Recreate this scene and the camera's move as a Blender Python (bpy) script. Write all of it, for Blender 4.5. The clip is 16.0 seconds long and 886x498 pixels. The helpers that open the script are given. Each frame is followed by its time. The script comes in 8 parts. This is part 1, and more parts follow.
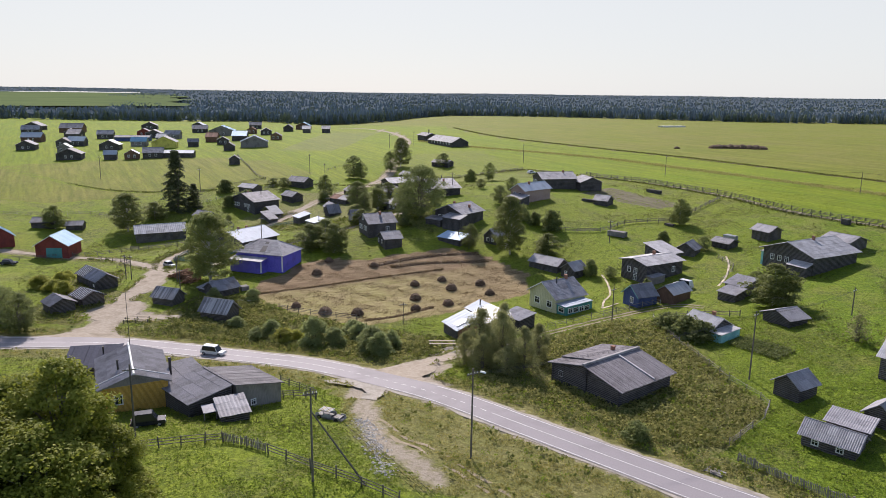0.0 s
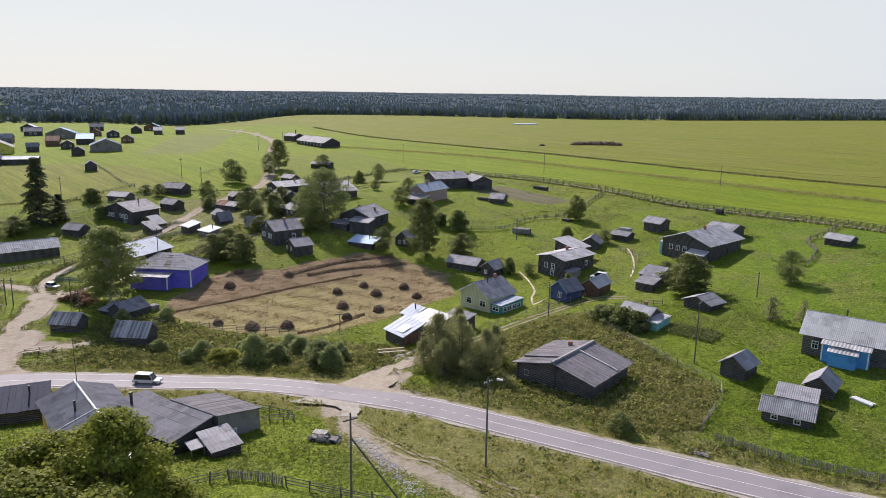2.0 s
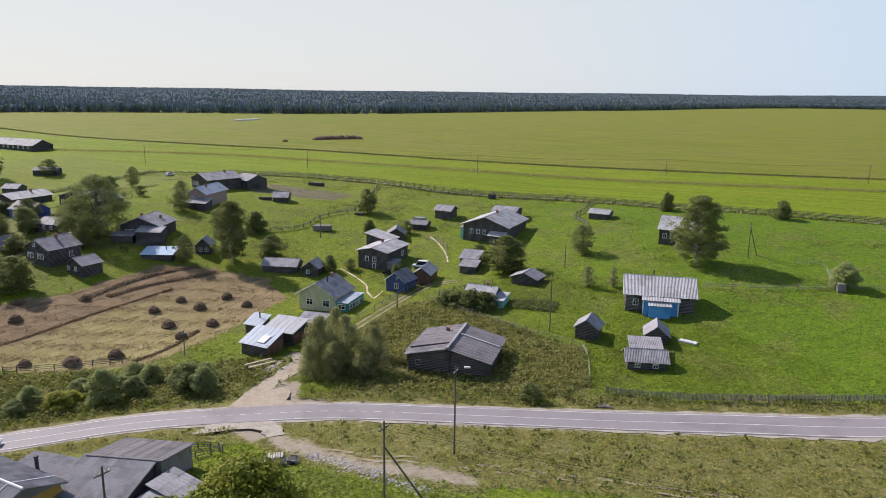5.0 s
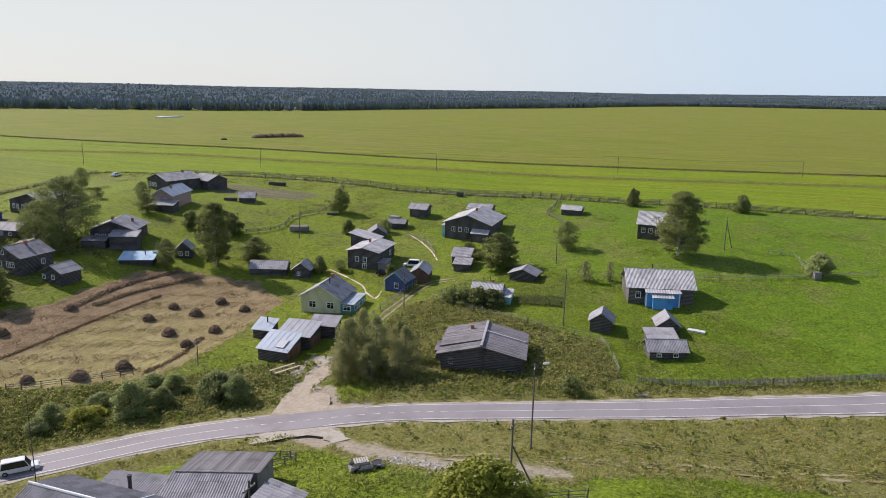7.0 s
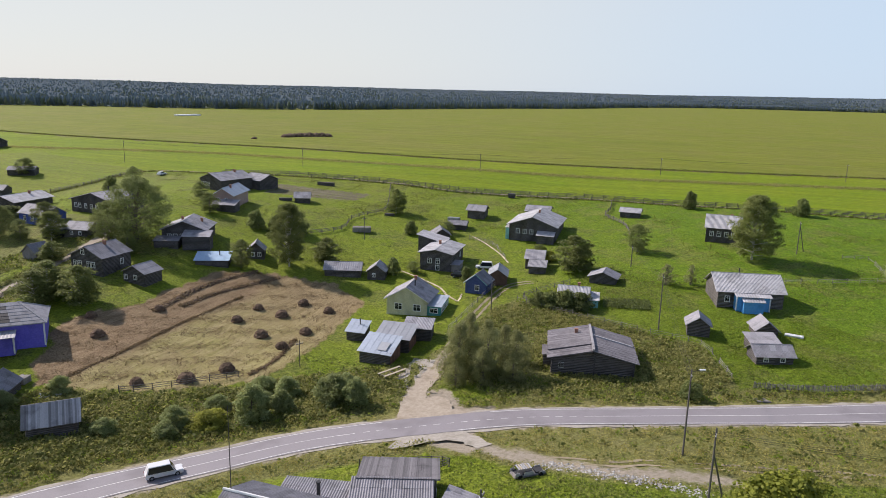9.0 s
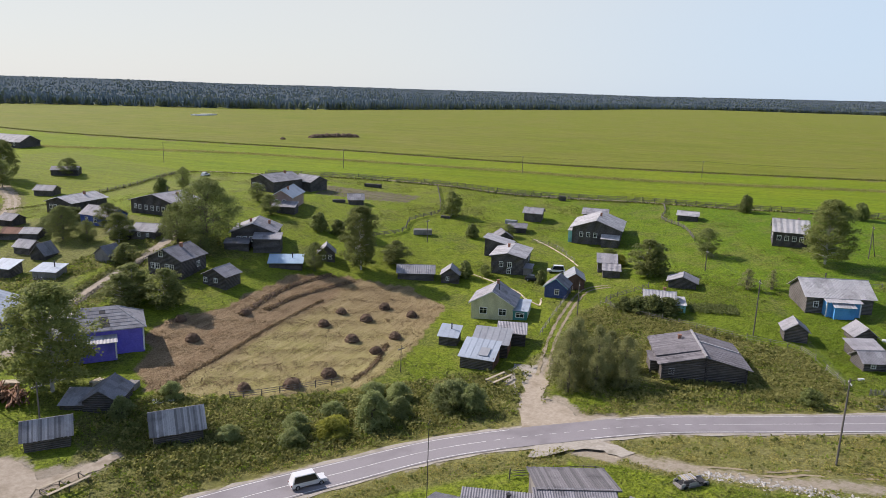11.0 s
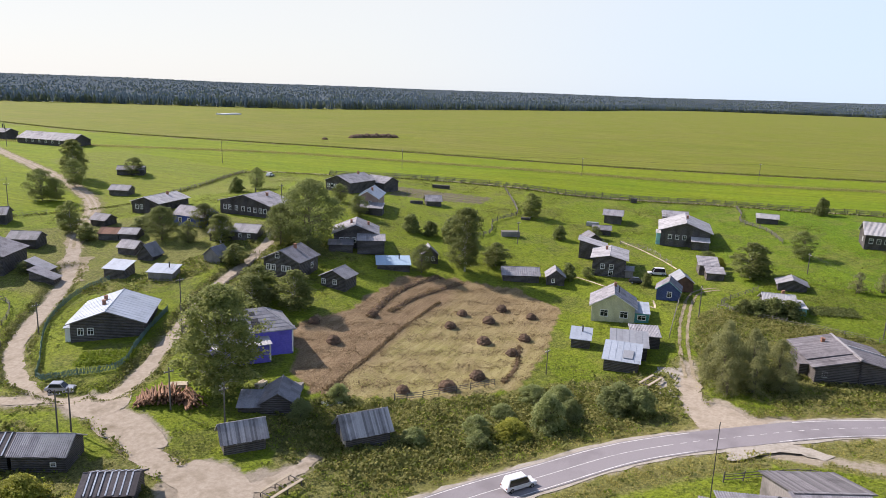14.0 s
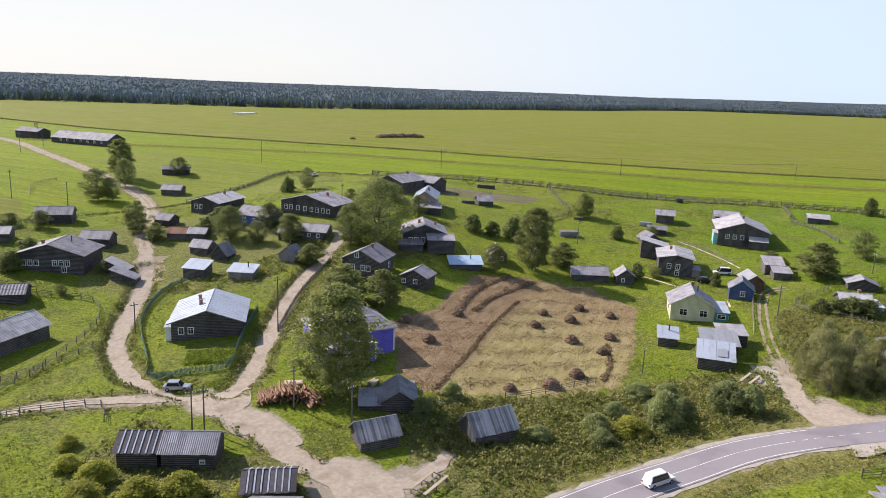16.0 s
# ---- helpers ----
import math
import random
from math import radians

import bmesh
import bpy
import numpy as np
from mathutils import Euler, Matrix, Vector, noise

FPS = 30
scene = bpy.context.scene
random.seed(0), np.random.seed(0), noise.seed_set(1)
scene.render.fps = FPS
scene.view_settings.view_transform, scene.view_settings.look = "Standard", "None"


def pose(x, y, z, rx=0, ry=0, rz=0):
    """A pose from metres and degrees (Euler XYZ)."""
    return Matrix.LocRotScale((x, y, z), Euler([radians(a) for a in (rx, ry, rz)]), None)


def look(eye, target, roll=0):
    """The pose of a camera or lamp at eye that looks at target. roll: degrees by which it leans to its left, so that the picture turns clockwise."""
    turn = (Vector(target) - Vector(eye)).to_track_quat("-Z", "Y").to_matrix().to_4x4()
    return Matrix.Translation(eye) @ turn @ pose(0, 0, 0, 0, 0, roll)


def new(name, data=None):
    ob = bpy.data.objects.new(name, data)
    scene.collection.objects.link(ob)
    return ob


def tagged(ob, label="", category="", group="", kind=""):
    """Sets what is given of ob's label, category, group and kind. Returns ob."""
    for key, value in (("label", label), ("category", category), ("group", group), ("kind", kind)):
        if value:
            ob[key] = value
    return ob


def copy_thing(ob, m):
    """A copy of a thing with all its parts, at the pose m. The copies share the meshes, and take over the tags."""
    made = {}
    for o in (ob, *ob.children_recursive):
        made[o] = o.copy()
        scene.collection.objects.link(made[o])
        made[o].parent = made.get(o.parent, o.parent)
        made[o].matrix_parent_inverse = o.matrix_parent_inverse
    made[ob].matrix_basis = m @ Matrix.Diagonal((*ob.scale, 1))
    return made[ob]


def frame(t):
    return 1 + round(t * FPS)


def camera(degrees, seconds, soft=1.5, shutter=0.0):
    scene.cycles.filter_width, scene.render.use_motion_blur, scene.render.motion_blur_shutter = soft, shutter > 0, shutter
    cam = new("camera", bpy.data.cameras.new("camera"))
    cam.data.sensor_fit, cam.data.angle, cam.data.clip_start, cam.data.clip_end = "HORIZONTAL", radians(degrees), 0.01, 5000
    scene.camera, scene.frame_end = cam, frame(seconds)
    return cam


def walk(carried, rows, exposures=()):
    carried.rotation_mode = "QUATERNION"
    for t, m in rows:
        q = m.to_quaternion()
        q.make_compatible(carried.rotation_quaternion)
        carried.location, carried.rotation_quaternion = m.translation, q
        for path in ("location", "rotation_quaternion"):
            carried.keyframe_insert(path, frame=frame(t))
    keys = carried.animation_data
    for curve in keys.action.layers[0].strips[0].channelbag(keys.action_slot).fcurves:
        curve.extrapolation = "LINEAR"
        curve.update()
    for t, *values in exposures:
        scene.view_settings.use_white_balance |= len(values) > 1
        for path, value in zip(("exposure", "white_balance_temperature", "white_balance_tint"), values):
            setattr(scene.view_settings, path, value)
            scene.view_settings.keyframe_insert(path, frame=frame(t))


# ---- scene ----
cam = camera(64.4, 16.0, 0.8)
METRES, EYE, TILT, LEAN, TURN = 155.0, 48.0, -12.5, -0.7, 0.0
ROWS = [
    (0.0, 0.0, 0.0, 0.0, -0.0, 0.0, -0.0),
    (0.5, -0.0295, 0.0046, 0.0028, -3.97, -0.06, 0.88),
    (1.0, -0.0603, 0.01, 0.0054, -7.21, -0.17, 1.55),
    (1.5, -0.0903, 0.0155, 0.0084, -9.77, -0.29, 2.09),
    (2.0, -0.1208, 0.0222, 0.0116, -12.49, -0.46, 2.64),
    (2.5, -0.1502, 0.0298, 0.0142, -17.06, -0.76, 3.65),
    (3.0, -0.1806, 0.0394, 0.0165, -22.48, -1.22, 4.79),
    (3.5, -0.2107, 0.0504, 0.0193, -27.73, -1.81, 5.82),
    (4.0, -0.2412, 0.0632, 0.023, -31.3, -2.29, 6.44),
    (4.5, -0.2692, 0.077, 0.0265, -33.88, -2.65, 6.84),
    (7.0, -0.3978, 0.1713, 0.0503, -43.63, -4.22, 8.02),
    (7.5, -0.4204, 0.1927, 0.0558, -43.68, -4.25, 7.91),
    (8.0, -0.4427, 0.215, 0.0611, -43.73, -4.27, 7.81),
    (8.5, -0.4646, 0.2378, 0.0664, -43.8, -4.29, 7.72),
    (9.0, -0.4863, 0.2607, 0.0717, -43.88, -4.3, 7.64),
    (11.5, -0.5906, 0.3749, 0.0972, -44.32, -4.33, 7.36),
    (12.0, -0.6114, 0.3955, 0.1017, -44.41, -4.35, 7.33),
    (12.5, -0.6328, 0.4158, 0.1061, -44.47, -4.38, 7.27),
    (13.0, -0.6543, 0.4358, 0.1101, -44.54, -4.38, 7.21),
    (13.5, -0.676, 0.4558, 0.1144, -44.62, -4.39, 7.15),
    (14.0, -0.698, 0.4759, 0.1187, -44.69, -4.39, 7.12),
    (14.5, -0.7201, 0.4961, 0.1223, -44.76, -4.38, 7.12),
    (15.0, -0.7429, 0.5164, 0.1262, -44.86, -4.4, 7.09),
    (15.5, -0.766, 0.536, 0.1304, -44.93, -4.44, 7.08),
    (16.0, -0.7896, 0.5555, 0.1348, -45.08, -4.48, 7.08),
]
walk(cam, [(t, pose(0, 0, EYE, TILT, LEAN, TURN) @ pose(METRES * x, METRES * y, METRES * z, 90 + pitch, roll, yaw)) for t, x, y, z, yaw, pitch, roll in ROWS], [(0, 0.18, 6450, 20), (3.5, 0.1, 6450, 19), (9.0, 0.1, 6480, 18), (12.5, 0.14, 6480, 18), (13.0, 0.3, 6500, 19), (14.0, 0.36, 6550, 20), (16.0, 0.38, 6550, 20)])

# ---------------------------------------------------------------- light
SUN_EL, SUN_AZ = 37.0, -13.0          # degrees up, degrees east of +y
world = bpy.data.worlds.new("world")
scene.world = world
world.use_nodes = True
wn = world.node_tree
wn.nodes.clear()
sky = wn.nodes.new("ShaderNodeTexSky")
sky.sky_type = "NISHITA"
sky.sun_disc = False
sky.sun_elevation, sky.sun_rotation = radians(SUN_EL), radians(SUN_AZ)
sky.altitude, sky.air_density, sky.dust_density, sky.ozone_density = 150, 1.0, 0.7, 1.0
bg = wn.nodes.new("ShaderNodeBackground")
bg.inputs["Strength"].default_value = 0.125
veil = wn.nodes.new("ShaderNodeMix")        # summer haze: a white veil over the whole sky
veil.data_type = "RGBA"
up = wn.nodes.new("ShaderNodeTexCoord")     # the veil is thick towards the horizon and thins overhead
high = wn.nodes.new("ShaderNodeSeparateXYZ")
thin = wn.nodes.new("ShaderNodeMapRange")
thin.interpolation_type = "SMOOTHSTEP"
thin.inputs[1].default_value, thin.inputs[2].default_value = 0.16, 0.33
thin.inputs[3].default_value, thin.inputs[4].default_value = 0.92, 0.1
wn.links.new(up.outputs["Generated"], high.inputs[0])
wn.links.new(high.outputs[2], thin.inputs[0])
wn.links.new(thin.outputs[0], veil.inputs[0])
glare = wn.nodes.new("ShaderNodeVectorMath")   # the veil is white round the sun and turns pale blue away from it
glare.operation = "DOT_PRODUCT"
glare.inputs[1].default_value = (math.sin(radians(SUN_AZ)) * math.cos(radians(SUN_EL)), math.cos(radians(SUN_AZ)) * math.cos(radians(SUN_EL)), math.sin(radians(SUN_EL)))
wn.links.new(up.outputs["Generated"], glare.inputs[0])
toward = wn.nodes.new("ShaderNodeMapRange")
toward.interpolation_type = "SMOOTHSTEP"
toward.inputs[1].default_value, toward.inputs[2].default_value = 0.0, 0.62
wn.links.new(glare.outputs["Value"], toward.inputs[0])
tone = wn.nodes.new("ShaderNodeMix")
tone.data_type = "RGBA"
wn.links.new(toward.outputs[0], tone.inputs[0])
tone.inputs[6].default_value, tone.inputs[7].default_value = (4.25, 5.5, 6.5, 1), (5.35, 5.8, 5.6, 1)
wn.links.new(tone.outputs[2], veil.inputs[7])
wo = wn.nodes.new("ShaderNodeOutputWorld")
wn.links.new(sky.outputs[0], veil.inputs[6])
wn.links.new(veil.outputs[2], bg.inputs[0])
wn.links.new(bg.outputs[0], wo.inputs[0])
sun = new("sun", bpy.data.lights.new("sun", "SUN"))
sun.data.energy, sun.data.angle, sun.data.color = 5.0, radians(0.53), (1.0, 0.94, 0.85)
_sd = Vector((math.sin(radians(SUN_AZ)) * math.cos(radians(SUN_EL)), math.cos(radians(SUN_AZ)) * math.cos(radians(SUN_EL)), math.sin(radians(SUN_EL))))
sun.matrix_world = look(_sd * 300, (0, 0, 0))
scene.view_settings.exposure = 0.0


# ---------------------------------------------------------------- materials
def nd(tree, kind, **kw):
    n = tree.nodes.new(kind)
    for k, v in kw.items():
        if k in n.inputs:
            n.inputs[k].default_value = v
    return n


def mixc(tree, fac, a, b, mode="MIX"):
    """Mixes two colours; fac, a and b are sockets or values."""
    m = tree.nodes.new("ShaderNodeMix")
    m.data_type, m.blend_type = "RGBA", mode
    for i, v in ((0, fac), (6, a), (7, b)):
        if isinstance(v, bpy.types.NodeSocket):
            tree.links.new(v, m.inputs[i])
        elif i == 0:
            m.inputs[0].default_value = v
        else:
            m.inputs[i].default_value = (*v, 1)
    return m.outputs[2]


def ramp(tree, src, lo, hi):
    r = tree.nodes.new("ShaderNodeMapRange")
    r.inputs[1].default_value, r.inputs[2].default_value = lo, hi
    tree.links.new(src, r.inputs[0])
    return r.outputs[0]


def noise_of(tree, coord, scale, detail=4.0, rough=0.6, stretch=None):
    src = coord
    if stretch:
        mp = tree.nodes.new("ShaderNodeMapping")
        mp.inputs["Scale"].default_value = stretch[:3]
        if len(stretch) > 3:
            turn = tree.nodes.new("ShaderNodeMapping")
            turn.inputs["Rotation"].default_value = (0, 0, stretch[3])
            tree.links.new(coord, turn.inputs[0])
            coord = turn.outputs[0]
        tree.links.new(coord, mp.inputs[0])
        src = mp.outputs[0]
    n = nd(tree, "ShaderNodeTexNoise", Scale=scale, Detail=detail, Roughness=rough)
    tree.links.new(src, n.inputs["Vector"])
    return n.outputs[0]


def surface(name, base, worn=None, dirt=None, rough=0.85, metal=0.0, grain=3.0, stain=0.35, vary=0.25, bump=0.3, stretch=None, bands=0.0, island=True, spec=0.3):
    """A weathered surface: base and worn colours mixed by fine grain, dirt in larger patches, each piece a little lighter or darker."""
    m = bpy.data.materials.new(name)
    m.use_nodes = True
    t = m.node_tree
    bs = t.nodes["Principled BSDF"]
    tc = t.nodes.new("ShaderNodeTexCoord").outputs["Object"]
    worn = worn or tuple(min(1, c * 1.35 + 0.01) for c in base)
    dirt = dirt or tuple(c * 0.6 for c in base)
    g = noise_of(t, tc, grain, 5, 0.65, stretch)
    s = noise_of(t, tc, stain, 4, 0.6)
    c = mixc(t, ramp(t, g, 0.35, 0.68), base, worn)
    c = mixc(t, ramp(t, s, 0.5, 0.75), c, dirt)
    geo = t.nodes.new("ShaderNodeNewGeometry")
    ob = t.nodes.new("ShaderNodeObjectInfo")
    rnd = ob.outputs["Random"]
    if island:
        both = t.nodes.new("ShaderNodeMath")
        both.operation = "ADD"
        t.links.new(geo.outputs["Random Per Island"], both.inputs[0])
        t.links.new(ob.outputs["Random"], both.inputs[1])
        fr = t.nodes.new("ShaderNodeMath")
        fr.operation = "FRACT"
        t.links.new(both.outputs[0], fr.inputs[0])
        rnd = fr.outputs[0]
    hsv = t.nodes.new("ShaderNodeHueSaturation")
    t.links.new(c, hsv.inputs["Color"])
    mr = t.nodes.new("ShaderNodeMapRange")
    mr.inputs[3].default_value, mr.inputs[4].default_value = 1 - vary, 1 + vary
    t.links.new(rnd, mr.inputs[0])
    t.links.new(mr.outputs[0], hsv.inputs["Value"])
    t.links.new(hsv.outputs[0], bs.inputs["Base Color"])
    bs.inputs["Roughness"].default_value = rough
    bs.inputs["Metallic"].default_value = metal
    bs.inputs["Specular IOR Level"].default_value = spec
    height = g
    if bands:
        sep = t.nodes.new("ShaderNodeSeparateXYZ")
        t.links.new(tc, sep.inputs[0])
        mu = t.nodes.new("ShaderNodeMath")
        mu.operation = "MULTIPLY"
        mu.inputs[1].default_value = 2 * math.pi / bands
        t.links.new(sep.outputs[2], mu.inputs[0])
        sn = t.nodes.new("ShaderNodeMath")
        sn.operation = "SINE"
        t.links.new(mu.outputs[0], sn.inputs[0])
        ad = t.nodes.new("ShaderNodeMath")
        ad.operation = "ADD"
        t.links.new(sn.outputs[0], ad.inputs[0])
        t.links.new(g, ad.inputs[1])
        height = ad.outputs[0]
        c_joint = mixc(t, ramp(t, sn.outputs[0], -0.95, -0.45), tuple(k * 0.7 for k in dirt), hsv.outputs[0])
        t.links.new(c_joint, bs.inputs["Base Color"])
    if bump:
        b = t.nodes.new("ShaderNodeBump")
        b.inputs["Strength"].default_value = bump
        b.inputs["Distance"].default_value = 0.06 if bands else 0.03
        t.links.new(height, b.inputs["Height"])
        t.links.new(b.outputs[0], bs.inputs["Normal"])
    return m


def foliage(name, dark, light, through_light=0.35, vary=0.35):
    m = bpy.data.materials.new(name)
    m.use_nodes = True
    t = m.node_tree
    bs = t.nodes["Principled BSDF"]
    out = t.nodes["Material Output"]
    geo = t.nodes.new("ShaderNodeNewGeometry")
    ob = t.nodes.new("ShaderNodeObjectInfo")
    tc = t.nodes.new("ShaderNodeTexCoord").outputs["Object"]
    n = noise_of(t, tc, 0.6, 3)
    c = mixc(t, geo.outputs["Random Per Island"], dark, light)
    c = mixc(t, ramp(t, n, 0.4, 0.7), c, tuple((a + b) / 2 * 1.15 for a, b in zip(dark, light)))
    hsv = t.nodes.new("ShaderNodeHueSaturation")
    t.links.new(c, hsv.inputs["Color"])
    mr = t.nodes.new("ShaderNodeMapRange")
    mr.inputs[3].default_value, mr.inputs[4].default_value = 1 - vary * 0.6, 1 + vary * 0.6
    t.links.new(ob.outputs["Random"], mr.inputs[0])
    t.links.new(mr.outputs[0], hsv.inputs["Value"])
    t.links.new(hsv.outputs[0], bs.inputs["Base Color"])
    bs.inputs["Roughness"].default_value = 0.7
    bs.inputs["Specular IOR Level"].default_value = 0.25
    tr = t.nodes.new("ShaderNodeBsdfTranslucent")
    t.links.new(hsv.outputs[0], tr.inputs[0])
    mx = t.nodes.new("ShaderNodeMixShader")
    mx.inputs[0].default_value = through_light
    t.links.new(bs.outputs[0], mx.inputs[1])
    t.links.new(tr.outputs[0], mx.inputs[2])
    t.links.new(mx.outputs[0], out.inputs["Surface"])
    return m


LOG = surface("log_wall", (0.125, 0.11, 0.102), (0.22, 0.2, 0.188), (0.065, 0.057, 0.053), grain=2.5, stretch=(1, 1, 7), bands=0.3, bump=0.8, vary=0.12)
LOGD = surface("dark_log_wall", (0.095, 0.085, 0.084), (0.17, 0.156, 0.152), (0.052, 0.047, 0.047), grain=2.5, stretch=(1, 1, 7), bands=0.3, bump=0.8, vary=0.12)
BOARD = surface("grey_board_wall", (0.2, 0.185, 0.175), (0.29, 0.27, 0.26), (0.11, 0.1, 0.095), grain=2.0, stretch=(6, 6, 0.6), bump=0.4, vary=0.15)
BROWN = surface("brown_board_wall", (0.15, 0.085, 0.06), (0.22, 0.13, 0.09), (0.09, 0.055, 0.04), grain=2.0, stretch=(6, 6, 0.6), vary=0.15)
YEL = surface("pale_yellow_siding", (0.62, 0.6, 0.38), (0.68, 0.66, 0.45), (0.5, 0.48, 0.3), rough=0.6, bands=0.22, bump=0.35, vary=0.04, stain=0.2)
OCHRE = surface("ochre_board_wall", (0.55, 0.32, 0.05), (0.6, 0.38, 0.1), (0.42, 0.24, 0.05), rough=0.7, bands=0.16, vary=0.06)
BLUE = surface("violet_blue_paint", (0.12, 0.1, 0.55), (0.18, 0.16, 0.62), (0.09, 0.08, 0.4), rough=0.6, grain=4, vary=0.05, bump=0.15)
AZURE = surface("azure_paint", (0.07, 0.3, 0.66), (0.12, 0.37, 0.7), (0.05, 0.22, 0.5), rough=0.6, grain=4, vary=0.05, bump=0.15)
NAVY = surface("dark_blue_paint", (0.06, 0.09, 0.24), (0.09, 0.12, 0.28), (0.04, 0.06, 0.16), rough=0.65, bands=0.18, vary=0.06, bump=0.3)
TEAL = surface("teal_paint", (0.06, 0.25, 0.25), (0.1, 0.32, 0.31), (0.04, 0.17, 0.17), rough=0.6, vary=0.06, bump=0.2)
TURQ = surface("turquoise_paint", (0.22, 0.55, 0.55), (0.35, 0.62, 0.6), (0.15, 0.4, 0.42), rough=0.6, vary=0.08, bump=0.2)
RED = surface("dark_red_paint", (0.2, 0.035, 0.03), (0.26, 0.06, 0.05), (0.13, 0.03, 0.03), rough=0.7, vary=0.06)
PINK = surface("faded_pink_board", (0.36, 0.25, 0.22), (0.42, 0.31, 0.28), (0.28, 0.19, 0.17), grain=2, stretch=(6, 6, 0.6), vary=0.1)
WHITE = surface("white_paint", (0.72, 0.73, 0.72), (0.8, 0.8, 0.79), (0.55, 0.55, 0.53), rough=0.6, vary=0.05, bump=0.1)
SLATE = surface("old_slate_sheet", (0.26, 0.252, 0.272), (0.36, 0.35, 0.37), (0.14, 0.134, 0.145), grain=5, stain=0.5, vary=0.16, bump=0.25, rough=0.7, spec=0.4)
SLATED = surface("dark_slate_sheet", (0.18, 0.175, 0.194), (0.26, 0.252, 0.274), (0.1, 0.096, 0.105), grain=5, stain=0.5, vary=0.18, bump=0.25, rough=0.7, spec=0.4)
SLATEL = surface("pale_slate_sheet", (0.4, 0.39, 0.4), (0.5, 0.49, 0.5), (0.26, 0.25, 0.25), grain=5, stain=0.5, vary=0.14, bump=0.25, rough=0.7, spec=0.4)
PLANKR = surface("weathered_roof_board", (0.29, 0.275, 0.28), (0.43, 0.415, 0.42), (0.14, 0.132, 0.138), grain=4, stretch=(3, 3, 3), vary=0.5, bump=0.35)
FELT = surface("patched_roof_board", (0.165, 0.153, 0.165), (0.235, 0.22, 0.232), (0.1, 0.092, 0.098), grain=2.5, stain=0.3, vary=0.16, bump=0.3)
FELTD = surface("tarred_roof_board", (0.075, 0.066, 0.072), (0.12, 0.11, 0.115), (0.05, 0.045, 0.048), grain=2.5, stain=0.3, vary=0.16, bump=0.3)
TIN = surface("galvanised_roof_sheet", (0.34, 0.35, 0.37), (0.4, 0.41, 0.43), (0.26, 0.26, 0.275), rough=0.55, metal=0.4, grain=2, stain=0.5, vary=0.08, bump=0.1)
TINW = surface("pale_metal_sheet", (0.37, 0.42, 0.49), (0.44, 0.49, 0.56), (0.28, 0.32, 0.37), rough=0.66, metal=0.12, grain=2, stain=0.3, vary=0.05, bump=0.08)
TINS = surface("bluish_metal_sheet", (0.36, 0.5, 0.64), (0.43, 0.57, 0.7), (0.27, 0.4, 0.53), rough=0.6, metal=0.1, grain=2, stain=0.3, vary=0.05, bump=0.08)
TINB = surface("blue_metal_sheet", (0.2, 0.38, 0.52), (0.27, 0.45, 0.58), (0.15, 0.3, 0.42), rough=0.6, metal=0.1, vary=0.05, bump=0.08)
RUST = surface("rusty_roof_sheet", (0.2, 0.1, 0.07), (0.27, 0.15, 0.1), (0.13, 0.07, 0.05), vary=0.2)
BRICK = surface("chimney_brick", (0.3, 0.14, 0.09), (0.36, 0.2, 0.14), (0.18, 0.1, 0.08), grain=8, vary=0.1)
# soot-dark iron, also used as the painted shade of openings and missing slates
IRON = surface("sooty_iron_and_hole_shade", (0.05, 0.05, 0.052), (0.09, 0.085, 0.085), (0.03, 0.03, 0.03), rough=0.6, metal=0.4, vary=0.1)
PLANKD = surface("dark_roof_board", (0.13, 0.122, 0.13), (0.21, 0.2, 0.208), (0.07, 0.066, 0.07), grain=4, stretch=(3, 3, 3), vary=0.35, bump=0.35)
POLE = surface("grey_pole_wood", (0.11, 0.1, 0.09), (0.17, 0.155, 0.14), (0.07, 0.06, 0.055), stretch=(6, 6, 0.5), vary=0.15)
RAIL = surface("grey_fence_wood", (0.2, 0.18, 0.16), (0.3, 0.275, 0.25), (0.12, 0.105, 0.095), stretch=(3, 3, 3), vary=0.3, island=False)
GREENF = surface("green_fence_paint", (0.1, 0.18, 0.15), (0.15, 0.23, 0.19), (0.06, 0.13, 0.1), vary=0.2, island=False)
PALE = surface("fresh_sawn_wood", (0.5, 0.42, 0.3), (0.6, 0.52, 0.4), (0.36, 0.3, 0.22), vary=0.3)
HAY = surface("brown_hay", (0.105, 0.066, 0.042), (0.19, 0.125, 0.08), (0.055, 0.037, 0.026), grain=9, stain=1.2, vary=0.25, bump=0.8)
ASPH = surface("worn_asphalt", (0.228, 0.209, 0.22), (0.268, 0.247, 0.258), (0.178, 0.161, 0.17), rough=0.72, spec=0.4, grain=6, stain=0.12, vary=0.0, bump=0.15)
LINE = surface("road_paint", (0.62, 0.62, 0.6), (0.7, 0.7, 0.68), (0.35, 0.34, 0.33), rough=0.7, grain=3, stain=0.6, vary=0.05)
DIRT = surface("pale_dirt_track", (0.31, 0.26, 0.2), (0.42, 0.36, 0.285), (0.22, 0.18, 0.125), rough=0.95, grain=1.6, stain=0.3, vary=0.0, bump=0.5)
MUD = surface("trodden_earth", (0.25, 0.205, 0.135), (0.36, 0.3, 0.21), (0.18, 0.165, 0.07), rough=0.95, grain=0.9, stain=0.5, vary=0.0, bump=0.5)
GRAVEL = surface("gravel_shoulder", (0.31, 0.28, 0.24), (0.42, 0.385, 0.33), (0.2, 0.18, 0.14), rough=0.95, grain=2.5, stain=0.4, vary=0.0, bump=0.4)
